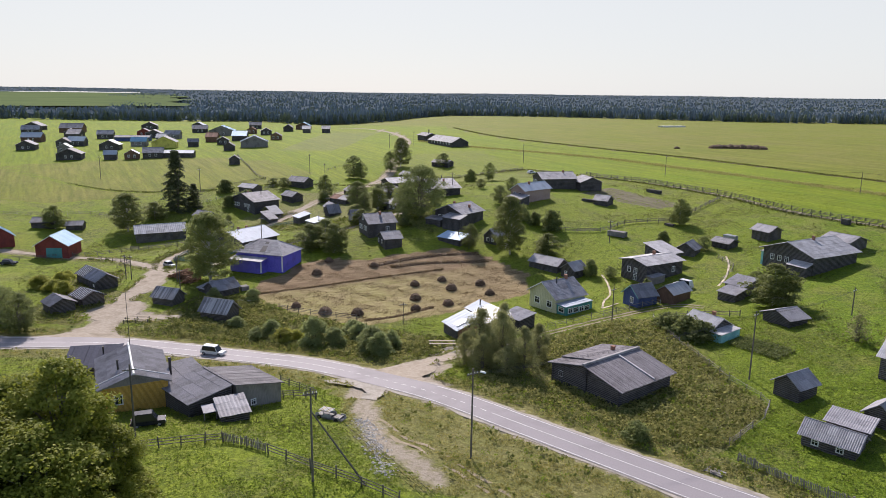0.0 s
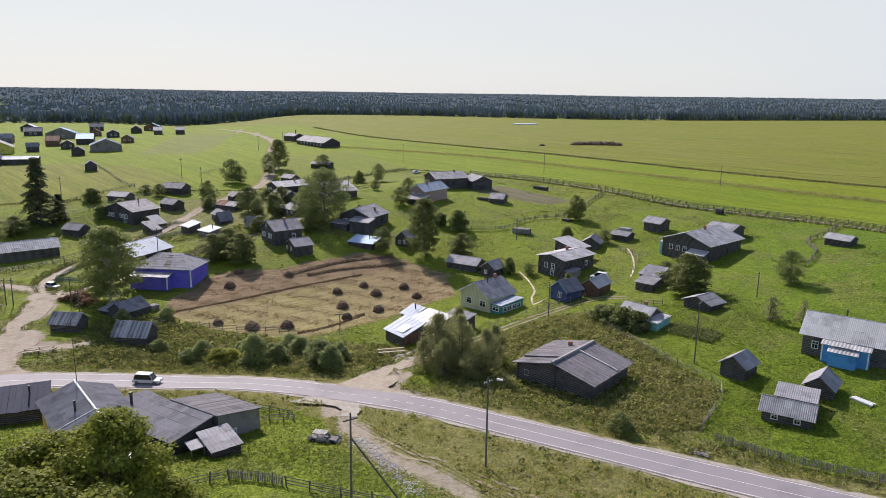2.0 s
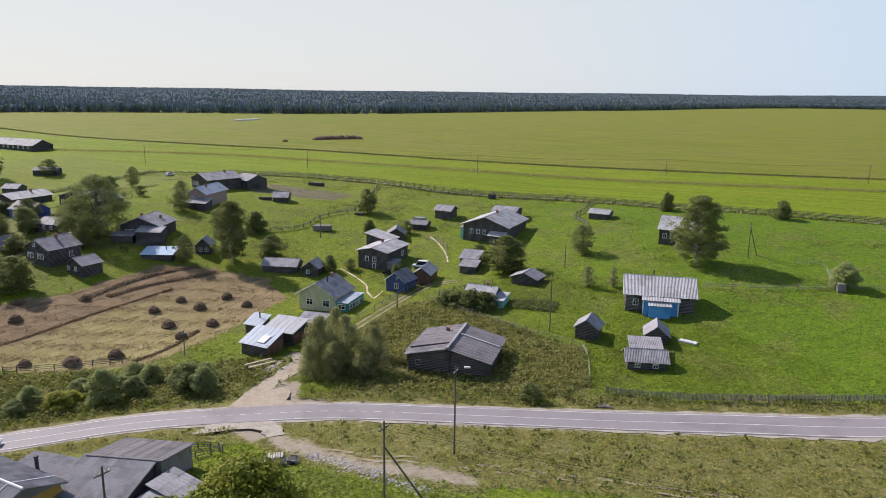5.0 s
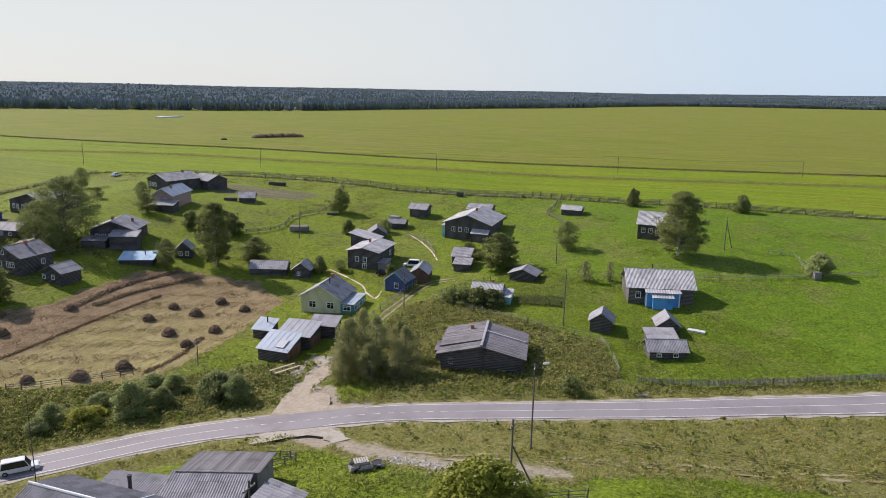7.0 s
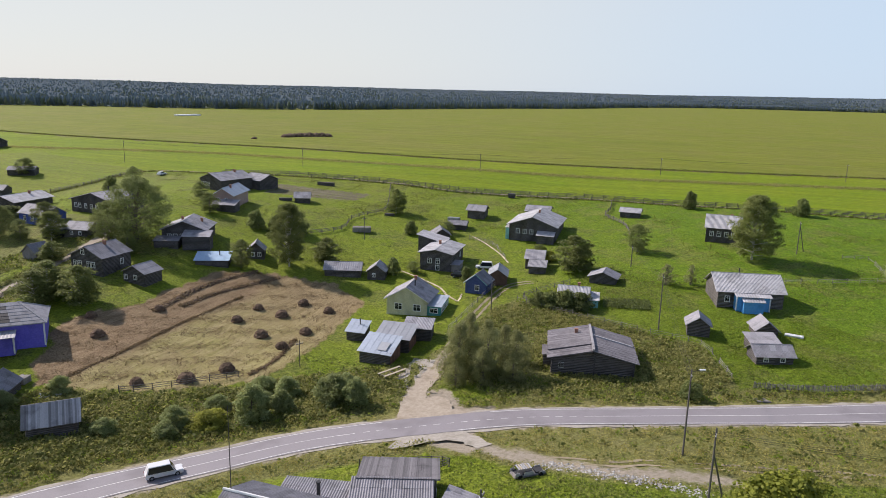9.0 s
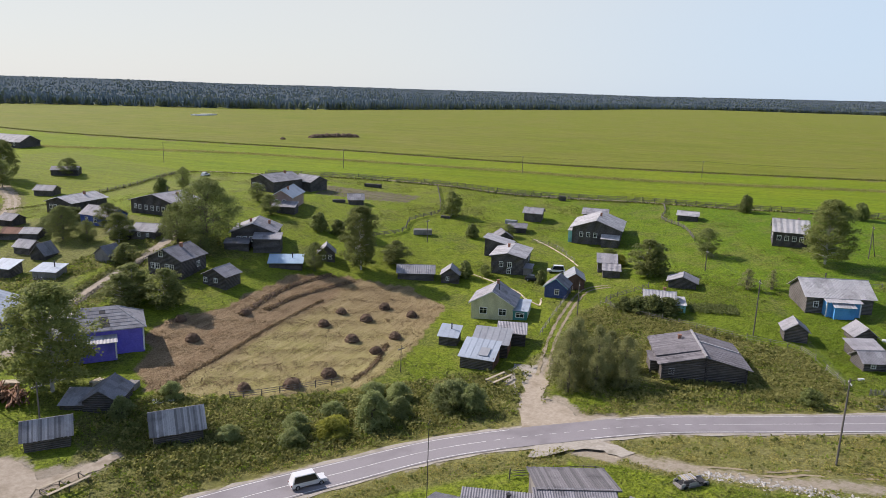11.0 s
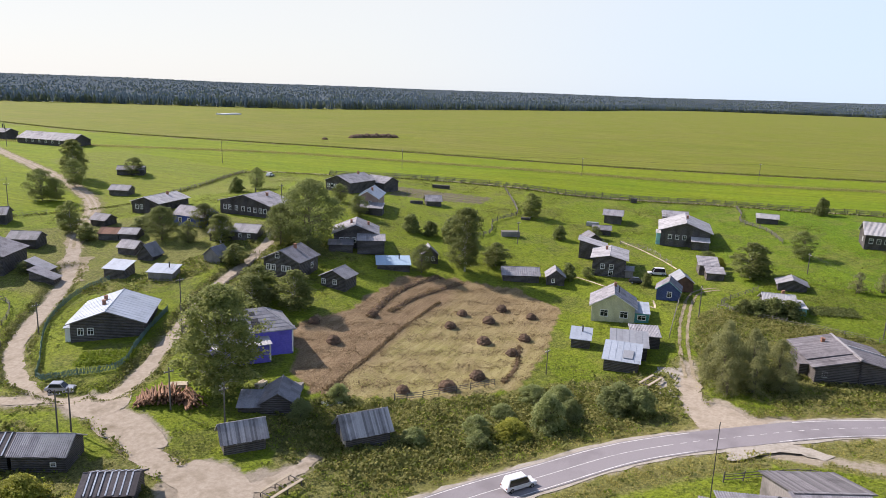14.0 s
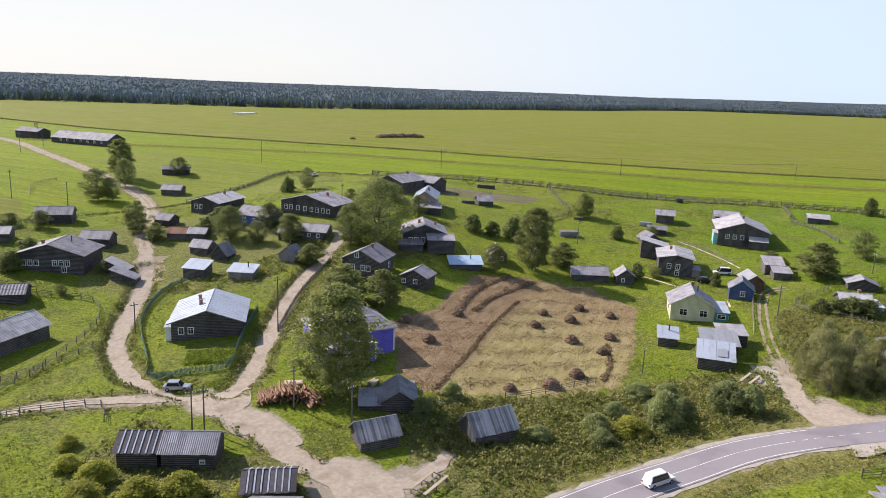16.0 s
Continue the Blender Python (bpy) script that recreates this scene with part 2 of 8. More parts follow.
TYRE = surface("tyre_rubber", (0.02, 0.02, 0.02), rough=0.9, vary=0.0)
CARS = surface("silver_car_paint", (0.4, 0.42, 0.46), (0.43, 0.45, 0.48), (0.36, 0.38, 0.4), rough=0.3, metal=0.5, vary=0.0, bump=0)
CARW = surface("white_car_paint", (0.7, 0.71, 0.72), (0.74, 0.74, 0.75), (0.62, 0.62, 0.63), rough=0.3, vary=0.0, bump=0)
CARD = surface("dark_car_paint", (0.02, 0.022, 0.03), (0.03, 0.032, 0.04), (0.02, 0.02, 0.025), rough=0.25, vary=0.0, bump=0)
BARK = surface("bark", (0.12, 0.1, 0.08), (0.2, 0.18, 0.15), (0.07, 0.055, 0.045), stretch=(4, 4, 1), vary=0.1, bump=0.6)
BIRCH = surface("birch_bark", (0.5, 0.48, 0.44), (0.6, 0.58, 0.54), (0.1, 0.09, 0.08), grain=1.5, stain=2.5, vary=0.1, stretch=(1, 1, 3))
LEAF = foliage("birch_leaves", (0.135, 0.165, 0.05), (0.34, 0.365, 0.12), 0.52)
LEAFD = foliage("dark_leaves", (0.1, 0.13, 0.042), (0.28, 0.31, 0.105), 0.5)
LUSH = foliage("sunlit_leaves", (0.1, 0.13, 0.018), (0.33, 0.34, 0.05), 0.42, 0.15)
WILLOW = foliage("willow_leaves", (0.22, 0.265, 0.1), (0.42, 0.46, 0.2), 0.58)
SHRUB = foliage("dry_shrub_leaves", (0.2, 0.21, 0.085), (0.4, 0.405, 0.18), 0.56)
AUTUMN = foliage("turning_leaves", (0.26, 0.285, 0.05), (0.48, 0.47, 0.085), 0.55)
WEED = foliage("tall_weeds", (0.25, 0.23, 0.055), (0.47, 0.42, 0.14), 0.5, 0.0)
GRASSG = foliage("lush_grass", (0.13, 0.2, 0.018), (0.29, 0.35, 0.045), 0.5, 0.0)
DOCK = foliage("dark_herbs", (0.09, 0.11, 0.025), (0.22, 0.23, 0.06), 0.45, 0.0)
BOUGH = foliage("spruce_boughs", (0.055, 0.07, 0.03), (0.115, 0.13, 0.06), 0.3, 0.1)
# far-wood colours with the haze of distance mixed in: needles bluish, leaves pale
HAZY_FIR = foliage("hazed_spruce_needles", (0.18, 0.235, 0.28), (0.25, 0.31, 0.345), 0.76, 0.0)
HAZY_MIXEDW = foliage("hazed_wood_leaves", (0.15, 0.19, 0.15), (0.26, 0.3, 0.21), 0.68, 0.0)
HAYLEAF = foliage("loose_hay", (0.15, 0.1, 0.055), (0.36, 0.27, 0.15), 0.3, 0.0)
HERBB = foliage("brown_herbs", (0.2, 0.205, 0.06), (0.42, 0.4, 0.14), 0.55, 0.0)
GLASS = bpy.data.materials.new("window_glass")
GLASS.use_nodes = True
_g = GLASS.node_tree.nodes["Principled BSDF"]
_g.inputs["Base Color"].default_value = (0.02, 0.024, 0.03, 1)
_g.inputs["Roughness"].default_value = 0.06


# ---------------------------------------------------------------- lie of the land
TERMS = (7.43, 7.54, 5.03, 0.34, 3.08, 6.64, -2.21, -6.36, -2.88)
MOUNDS = (-0.21, 0.06, 2.28, 3.09, -1.7, -1.92, -1.19, -0.23, -0.14, 0.28, 1.4, -1.1, -3.12, 0.23, -0.88, 0.35, -0.38, -1.72, -2.95, -0.98, 0.42, 0.06, -0.07, 1.08, -0.81, -0.33, -1.32, -3.41, -1.8, -1.73, -0.86, 0.04,
          -2.02, -1.19, 2.21, -0.61, -0.85, -0.02, -0.14, -0.2, -1.57, -2.41, -2.56, 2.91, 0.54, -1.14, 0.61, 0.37, -0.75, 1.35, -0.99, 2.4, 1.59, -0.37, 0.29, 0.11, -0.26, 0.77, -1.34, -1.66, -0.07, 0.11, 0.1, 0.0)


SUNK = ([(-75.5, 187), (-79.5, 200), (-76.6, 214), (-71.6, 224), (-63, 236.8), (-55, 251)], [(-71, 184), (-63.4, 189.1), (-49.6, 203.7), (-34.4, 218), (-22, 226)])


def sunk(x, y):
    """How deep the old lanes have worn into the slope."""
    best = np.full(np.shape(x), 99.0)
    for line in SUNK:
        for (ax, ay), (bx, by) in zip(line[:-1], line[1:]):
            dx, dy = bx - ax, by - ay
            t = np.clip(((x - ax) * dx + (y - ay) * dy) / (dx * dx + dy * dy), 0, 1)
            best = np.minimum(best, np.hypot(x - ax - t * dx, y - ay - t * dy))
    t = np.clip((best - 1.7) / 2.0, 0, 1)
    return 0.75 * (1 - t * t * (3 - 2 * t))


def lie(x, y):
    """Height of the ground: a long rise from the road to the fields, with low swells 36 m apart in the village."""
    x, y = np.asarray(x, float), np.asarray(y, float)
    a, b, c = np.tanh((x - 40) / 160), np.tanh((y - 170) / 200), np.tanh((y - 170) / 900)
    z = sum(k * v for k, v in zip(TERMS, (1, a, b, a * b, a * a, b * b, c, a * b * b, a * a * b)))
    for i, h in enumerate(MOUNDS):
        z = z + h * np.exp(-((x + 110 - 36 * (i % 8)) ** 2 + (y - 55 - 36 * (i // 8)) ** 2) / 1800)
    near = (x > -88) & (x < -14) & (y > 176) & (y < 260)
    if np.any(near):
        z = z - np.where(near, sunk(x, y), 0)
    return z


def at(x, y):
    return float(lie(x, y))


def spline(points, step=2.0):
    """A smooth line through points, sampled every step metres."""
    p = np.array([points[0], *points, points[-1]], float)
    out = []
    for i in range(1, len(p) - 2):
        n = max(2, int(np.hypot(*(p[i + 1] - p[i])) / step))
        for k in range(n):
            t = k / n
            out.append(0.5 * (2 * p[i] + (p[i + 1] - p[i - 1]) * t + (2 * p[i - 1] - 5 * p[i] + 4 * p[i + 1] - p[i + 2]) * t * t + (3 * p[i] - p[i - 1] - 3 * p[i + 1] + p[i + 2]) * t ** 3))
    out.append(p[-2])
    return np.array(out)


def away(x, y, line):
    """Distance of places from a line."""
    best = np.full(np.shape(x), 1e9)
    for a, b in zip(line[:-1], line[1:]):
        d = b - a
        t = np.clip(((x - a[0]) * d[0] + (y - a[1]) * d[1]) / max(1e-9, d @ d), 0, 1)
        best = np.minimum(best, np.hypot(x - a[0] - t * d[0], y - a[1] - t * d[1]))
    return best


def inside(x, y, poly):
    """True where places lie in a polygon."""
    r = np.zeros(np.shape(x), bool)
    for (x0, y0), (x1, y1) in zip(poly, poly[1:] + poly[:1]):
        r ^= ((y0 > y) != (y1 > y)) & (x < (x1 - x0) * (y - y0) / ((y1 - y0) or 1e-9) + x0)
    return r


ROAD_BENDS = [(-420, 150), (-200, 128), (-110, 124), (-84, 127.5), (-66, 130), (-50, 128), (-37, 124.3), (-26, 120.6), (-17.5, 115.6), (-8.5, 108.8), (0.5, 101.8), (12.5, 90.4), (27.5, 77.5), (43, 64.5), (56, 52), (90, 20), (170, -55), (320, -200)]
ROAD, ROAD_FINE = spline(ROAD_BENDS, 2.0), spline(ROAD_BENDS, 1.0)
LANE_A = spline([(-9, 110), (-4, 119.5), (8.9, 127.1), (20.6, 134.0), (34.9, 140.9), (49.6, 146.0), (56, 143.3)], 1.0)
LANE_B = spline([(-70.5, 131), (-71, 142), (-73, 153), (-74.7, 163), (-74.7, 173), (-75, 182), (-78.5, 188.5), (-79.6, 200.7), (-76.6, 214), (-71.6, 224), (-63, 236.8), (-54.6, 252), (-46.4, 272.4), (-35, 294), (-28.4, 312), (-25.4, 329), (-24.6, 346), (-25, 376), (-24.6, 424), (-24, 482), (-40, 564), (-66, 619), (-92, 628)], 1.5)
LANE_C = spline([(-74, 180), (-69.8, 183.4), (-63.4, 189.1), (-49.6, 203.7), (-34.4, 218), (-20, 227), (-12.4, 232.5), (-8.6, 238)], 1.5)
LANE_D = spline([(-77, 187), (-79.6, 188.1), (-85.3, 193.1), (-91.8, 197.4), (-99, 199.5), (-130, 203)], 1.5)
LANE_E = spline([(-13, 111), (-10, 103.5), (-11, 96), (-9.5, 88), (-7.5, 81), (-4, 76), (0, 70)], 1.0)
LANE_F = spline([(-9, 89), (-4.5, 81.5), (-2, 79.8), (6.3, 69.2), (15.2, 59.3), (22.3, 51.1), (60, 15)], 1.5)
LANE_G = spline([(-73, 150), (-69, 147.5), (-62, 147), (-57, 149)], 1.0)
LANES = (LANE_A[:30], LANE_B, LANE_C, LANE_D, LANE_E, LANE_F, LANE_G)
DITCH_A = spline([(10, 640), (39, 524), (82.6, 437), (130.5, 358), (172, 274), (215.5, 208), (284, 118), (400, -20)], 5)
DITCH_B = spline([(-15, 480), (19, 436), (78, 376), (118, 309), (149, 251), (187, 190), (250, 105), (330, -10)], 5)
HAYFIELD = [(-39.8, 183.6), (-34.9, 186.4), (-29.1, 189.3), (-19.5, 188.8), (-7.9, 193.9), (1.8, 197.3), (13.1, 191.5), (22.9, 178.1), (21.5, 165.2), (15.6, 160.8), (0.5, 153.0), (-17.3, 145.9), (-35.8, 154.9), (-47.6, 165), (-45.5, 172.5), (-41, 178)]
FIELD_EDGE = spline([(-300, 420), (-160, 300), (-100, 287), (-66, 300), (-19.5, 303), (11, 317), (38, 331), (60, 305), (82, 281), (100, 249), (111, 218), (136, 181), (147, 152), (160, 123), (177, 91), (230, 10), (300, -120)], 6.0)


def axis(lo, hi, step, far_lo, far_hi):
    """Grid lines: even between lo and hi, ever wider out to far_lo and far_hi."""
    mid = np.arange(lo, hi + step / 2, step)
    out_hi, out_lo, s = [], [], step
    v = mid[-1]
    while v < far_hi:
        s *= 1.18
        v = min(v + s, far_hi)
        out_hi.append(v)
    v, s = mid[0], step
    while v > far_lo:
        s *= 1.18
        v = max(v - s, far_lo)
        out_lo.append(v)
    return np.array(out_lo[::-1] + list(mid) + out_hi)


def soft(v, lo, hi):
    t = np.clip((v - lo) / (hi - lo), 0, 1)
    return t * t * (3 - 2 * t)


BARE = ((-74.3, 181.5, 5.4, 4.0, 100), (-73, 170, 7.0, 2.8, 95), (-71.5, 150, 7.2, 4.4, 80), (-5.4, 114.4, 5.2, 3.6, 30))


def zones(X, Y):
    """How far each place is rough verge, cut hay, bare dirt, open field, straw, tilled."""
    wob = np.sin(X * 0.31 + 1.3 * np.sin(Y * 0.23)) * 0.8 + np.sin(Y * 0.47 + X * 0.11) * 0.6
    r = away(X, Y, ROAD)
    rough = 1 - soft(r + wob, 7, 12)
    north = inside(X, Y, [(-66, 134), (-19.2, 127.9), (-6, 116), (7.3, 129.1), (3.6, 133.5), (-10.3, 143.1), (-16.6, 144.9), (-35.6, 153.9), (-46, 163), (-58, 163), (-62, 150)])
    barn = inside(X, Y, [(8, 122), (20.4, 132.0), (35.5, 139.1), (44.4, 137.9), (44.6, 126.4), (47, 106), (49, 97), (38, 85), (28, 86), (4, 108)])
    south = inside(X, Y, [(-20, 105), (0, 95), (60, 40), (120, -20), (60, -20), (12, 58), (-2, 70), (-8, 88)])
    west = inside(X, Y, [(-97, 178), (-84, 184), (-78, 160), (-76, 140), (-88, 140), (-92, 158)])
    rough = np.maximum(rough, (north | barn | south | west) * 0.95)
    lane = np.full(np.shape(X), 1e9)
    for l in LANES[:5] + LANES[6:]:
        lane = np.minimum(lane, away(X, Y, l))
    rough = np.maximum(rough, (1 - soft(lane + wob * 0.5, 2.5, 4.5)) * 0.8)
    gully = inside(X, Y, [(-56, 195), (-44, 214), (-24, 226), (-20, 222), (-36, 208), (-46, 196)])
    rough = np.maximum(rough, gully * 0.7)
    yards = inside(X, Y, [(-48, 224), (-72, 246), (-60, 285), (-20, 285), (-4, 245), (-2, 208), (-24, 226)])
    rough = np.maximum(rough, yards * (0.56 + 0.12 * soft(wob, -1, 1)))
    pasture = inside(X + wob, Y + wob, [(-28, 290), (-24, 345), (-14, 400), (22, 425), (38, 340), (48, 306), (25, 288), (0, 302)]) * 1.0
    rough = np.maximum(rough, 0.4 * pasture)
    hay = inside(X + wob * 0.5, Y - wob * 0.4, HAYFIELD) * 1.0
    dirt = 0.8 * (1 - soft(lane + wob * 0.45, 0.8, 2.4))
    dirt = np.maximum(dirt, 1 - soft(r + wob * 0.25, 3.4, 4.6))
    dirt = np.maximum(dirt, inside(X, Y, [(-79, 147), (-63, 145), (-60, 149), (-70, 152), (-77, 156)]) * 0.9)
    for mouth in ([(-15, 116), (-7.7, 115.9), (-2.6, 117.7), (1.0, 121), (3, 119), (1.7, 116), (-1.4, 111.9), (2.4, 107.6), (-3, 105), (-16, 112)],
                  [(-14, 106.9), (-14.1, 97.7), (-11.4, 99.1), (-9.1, 102.9), (-4, 104), (-10, 109)],
                  [(-81, 131), (-75, 136), (-74, 146), (-68, 146), (-67.5, 137), (-60, 132.5), (-62, 128), (-80, 126)]):
        dirt = np.maximum(dirt, inside(X + wob * 0.4, Y + wob * 0.4, mouth) * 1.0)
    for bx, by, long, wide, yaw in BARE:
        c, s_ = math.cos(radians(yaw)), math.sin(radians(yaw))
        u, v = ((X - bx) * c + (Y - by) * s_) / long, ((Y - by) * c - (X - bx) * s_) / wide
        dirt = np.maximum(dirt, 1 - soft(np.hypot(u, v) + wob * 0.06, 0.95, 1.2))
    side = soft(away(X, Y, FIELD_EDGE), 0, 2)
    beyond = inside(X, Y, [tuple(p) for p in FIELD_EDGE] + [(6000, -3000), (6000, 6000), (-6000, 6000), (-6000, 1000)])
    west_meadow = inside(X, Y, [(-102, 288), (-66, 300), (-60, 330), (-90, 370), (-140, 385), (-210, 350), (-300, 300), (-150, 262)])
    ditch = 1 - soft(np.minimum(away(X, Y, DITCH_A), away(X, Y, DITCH_B) * 1.4) + wob * 0.3, 1.2, 2.6)
    rough = np.maximum(rough, ditch * 0.9)
    far_field = inside(X, Y, [tuple(p) for p in DITCH_A] + [(6000, -3000), (6000, 6000), (-6000, 6000), (-400, 800)])
    below, along = (X + 44) * 0.383 - (Y - 164.3) * 0.924, (X + 44) * 0.924 + (Y - 164.3) * 0.383
    straw = hay * soft(below + wob, -0.8, 2.4) * (1 - 0.7 * soft(along + wob * 2, 30, 58)) * (0.8 + 0.2 * soft(wob, -1, 1))
    straw = np.maximum(straw, (1 - hay) * (1 - soft(r + wob * 0.8, 5.5, 8.5)))
    straw = np.maximum(straw, pasture * 0.15)
    straw = np.maximum(straw, south * 0.7 * (1 - hay))
    tilled = inside(X, Y, [(52, 259), (66, 273), (84, 240), (74, 236)]) * 1.0
    tilled = np.maximum(tilled, inside(X, Y, [(-70, 200), (-66, 204), (-60, 199), (-65.6, 193)]) * 0.35)
    tilled = np.maximum(tilled, inside(X, Y, [(-96, 420), (-60, 425), (-52, 560), (-90, 560)]) * 0.35)
    return rough * (1 - hay), hay, dirt, (0.22 * (beyond | west_meadow) + 0.78 * (far_field | west_meadow)) * side, straw, tilled


# ---------------------------------------------------------------- ground
def ground():
    xs, ys = axis(-165, 190, 1.5, -4900, 4900), axis(15, 335, 1.5, -900, 4900)
    X, Y = np.meshgrid(xs, ys)
    Zg = lie(X, Y)
    za = zones(X, Y)
    # small unevenness off the roads; the road bed is smooth and the ditches sink a little
    r = away(X, Y, ROAD)
    near = (X > -170) & (X < 195) & (Y > 10) & (Y < 340)
    un = np.sin(X * 1.1 + np.sin(Y * 0.9) * 2) * np.sin(Y * 1.3 + np.sin(X * 0.7) * 2)
    Zg = Zg + near * np.where(r > 5.5, un * (0.05 + 0.12 * za[0]) * (1 - za[2]), 0)
    Zg = Zg - near * 0.35 * np.exp(-((r - 7.0) / 1.3) ** 2)
    nx, ny = len(xs), len(ys)
    me = bpy.data.meshes.new("ground")
    idx = np.arange(nx * ny).reshape(ny, nx)
    f = np.stack([idx[:-1, :-1], idx[:-1, 1:], idx[1:, 1:], idx[1:, :-1]], -1).reshape(-1, 4)
    me.from_pydata(np.stack([X, Y, Zg], -1).reshape(-1, 3).tolist(), [], f.tolist())
    for name, ch in (("zone", za[:3]), ("zone_b", za[3:])):
        a = me.attributes.new(name, "FLOAT_COLOR", "POINT")
        a.data.foreach_set("color", np.stack([*[c.ravel() for c in ch], np.ones(nx * ny)], -1).astype(np.float32).ravel())
    me.shade_smooth()
    m = bpy.data.materials.new("village_ground")
    m.use_nodes = True
    t = m.node_tree
    bs = t.nodes["Principled BSDF"]
    tc = t.nodes.new("ShaderNodeTexCoord").outputs["Object"]

    def zone(name):
        a = t.nodes.new("ShaderNodeAttribute")
        a.attribute_name = name
        s = t.nodes.new("ShaderNodeSeparateColor")
        t.links.new(a.outputs["Color"], s.inputs[0])
        return s.outputs

    z1, z2 = zone("zone"), zone("zone_b")
    big = ramp(t, noise_of(t, tc, 0.03, 4), 0.35, 0.7)
    mid = ramp(t, noise_of(t, tc, 0.22, 5, 0.65), 0.35, 0.68)
    fine = ramp(t, noise_of(t, tc, 1.4, 6, 0.7), 0.3, 0.7)
    rows = ramp(t, noise_of(t, tc, 0.05, 4, 0.6, (0.12, 2.2, 1, radians(61))), 0.35, 0.65)
    speck = ramp(t, noise_of(t, tc, 2.2, 5, 0.75), 0.4, 0.6)
    tuft = ramp(t, noise_of(t, tc, 0.8, 5, 0.75), 0.4, 0.6)
    lines = ramp(t, noise_of(t, tc, 0.5, 4, 0.6, (0.05, 1.1, 1, radians(61))), 0.42, 0.6)
    mottle = ramp(t, noise_of(t, tc, 0.42, 6, 0.72), 0.38, 0.62)
    raked = ramp(t, noise_of(t, tc, 0.55, 5, 0.7, (0.22, 1.5, 1, radians(-20))), 0.38, 0.62)
    lawn = mixc(t, mid, (0.168, 0.246, 0.009), (0.265, 0.325, 0.014))
    lawn = mixc(t, big, lawn, (0.285, 0.295, 0.035))
    lawn = mixc(t, mottle, mixc(t, 0.34, lawn, (0.04, 0.08, 0.004)), lawn)
    lawn = mixc(t, tuft, mixc(t, 0.42, lawn, (0.035, 0.065, 0.004)), lawn)
    lawn = mixc(t, speck, mixc(t, 0.45, lawn, (0.025, 0.05, 0.004)), mixc(t, 0.3, lawn, (0.36, 0.46, 0.045)))
    place = t.nodes.new("ShaderNodeSeparateXYZ")
    t.links.new(tc, place.inputs[0])
    east = t.nodes.new("ShaderNodeMath")       # the pasture is lusher to the east of the lanes
    east.operation = "MULTIPLY_ADD"
    t.links.new(place.outputs[1], east.inputs[0])
    east.inputs[1].default_value = -0.6
    t.links.new(place.outputs[0], east.inputs[2])
    lush = mixc(t, mid, (0.112, 0.215, 0.005), (0.198, 0.296, 0.009))
    lush = mixc(t, mottle, mixc(t, 0.34, lush, (0.03, 0.075, 0.004)), lush)
    lush = mixc(t, tuft, mixc(t, 0.42, lush, (0.03, 0.065, 0.004)), lush)
    lush = mixc(t, speck, mixc(t, 0.45, lush, (0.02, 0.045, 0.004)), mixc(t, 0.25, lush, (0.3, 0.44, 0.04)))
    lawn = mixc(t, ramp(t, east.outputs[0], -60, 40), lawn, lush)
    weedy = ramp(t, noise_of(t, tc, 0.09, 6, 0.7), 0.5, 0.6)
    worn = ramp(t, noise_of(t, tc, 0.055, 6, 0.72), 0.55, 0.7)
    herb = mixc(t, tuft, (0.075, 0.105, 0.012), (0.24, 0.25, 0.05))
    herb = mixc(t, speck, mixc(t, 0.6, herb, (0.015, 0.025, 0.006)), mixc(t, 0.3, herb, (0.33, 0.33, 0.11)))
    lawn = mixc(t, worn, lawn, mixc(t, 0.5, lawn, mixc(t, speck, (0.17, 0.155, 0.045), (0.33, 0.3, 0.1))))
    lawn = mixc(t, weedy, lawn, mixc(t, 0.7, lawn, herb))
    field = mixc(t, rows, (0.185, 0.232, 0.011), (0.25, 0.26, 0.028))
    field = mixc(t, big, field, (0.25, 0.24, 0.048))
    field = mixc(t, ramp(t, noise_of(t, tc, 0.3, 5, 0.7, (0.12, 1.2, 1, radians(61))), 0.45, 0.75), field, (0.135, 0.17, 0.012))
    field = mixc(t, lines, mixc(t, 0.28, field, (0.06, 0.075, 0.01)), field)
    field = mixc(t, tuft, mixc(t, 0.28, field, (0.05, 0.065, 0.01)), field)
    meadow = mixc(t, rows, (0.18, 0.28, 0.004), (0.245, 0.32, 0.008))
    meadow = mixc(t, big, meadow, (0.25, 0.3, 0.012))
    meadow = mixc(t, lines, mixc(t, 0.32, meadow, (0.045, 0.07, 0.006)), meadow)
    meadow = mixc(t, tuft, mixc(t, 0.42, meadow, (0.045, 0.07, 0.006)), meadow)
    wild = mixc(t, fine, (0.13, 0.145, 0.03), (0.32, 0.295, 0.09))
    wild = mixc(t, mid, wild, (0.21, 0.225, 0.04))
    wild = mixc(t, mottle, mixc(t, 0.3, wild, (0.03, 0.04, 0.012)), wild)
    wild = mixc(t, speck, mixc(t, 0.6, wild, (0.02, 0.026, 0.01)), mixc(t, 0.35, wild, (0.34, 0.32, 0.15)))
    dry = mixc(t, tuft, (0.19, 0.175, 0.06), (0.37, 0.34, 0.13))
    dry = mixc(t, mid, dry, (0.2, 0.21, 0.05))
    wild = mixc(t, z2[1], wild, mixc(t, speck, mixc(t, 0.45, dry, (0.05, 0.05, 0.02)), dry))
    grit = ramp(t, noise_of(t, tc, 3.6, 4, 0.7), 0.38, 0.62)
    brown = mixc(t, raked, (0.24, 0.15, 0.08), (0.44, 0.315, 0.185))
    brown = mixc(t, mid, brown, (0.34, 0.245, 0.14))
    brown = mixc(t, grit, mixc(t, 0.42, brown, (0.05, 0.03, 0.018)), mixc(t, 0.25, brown, (0.42, 0.33, 0.2)))
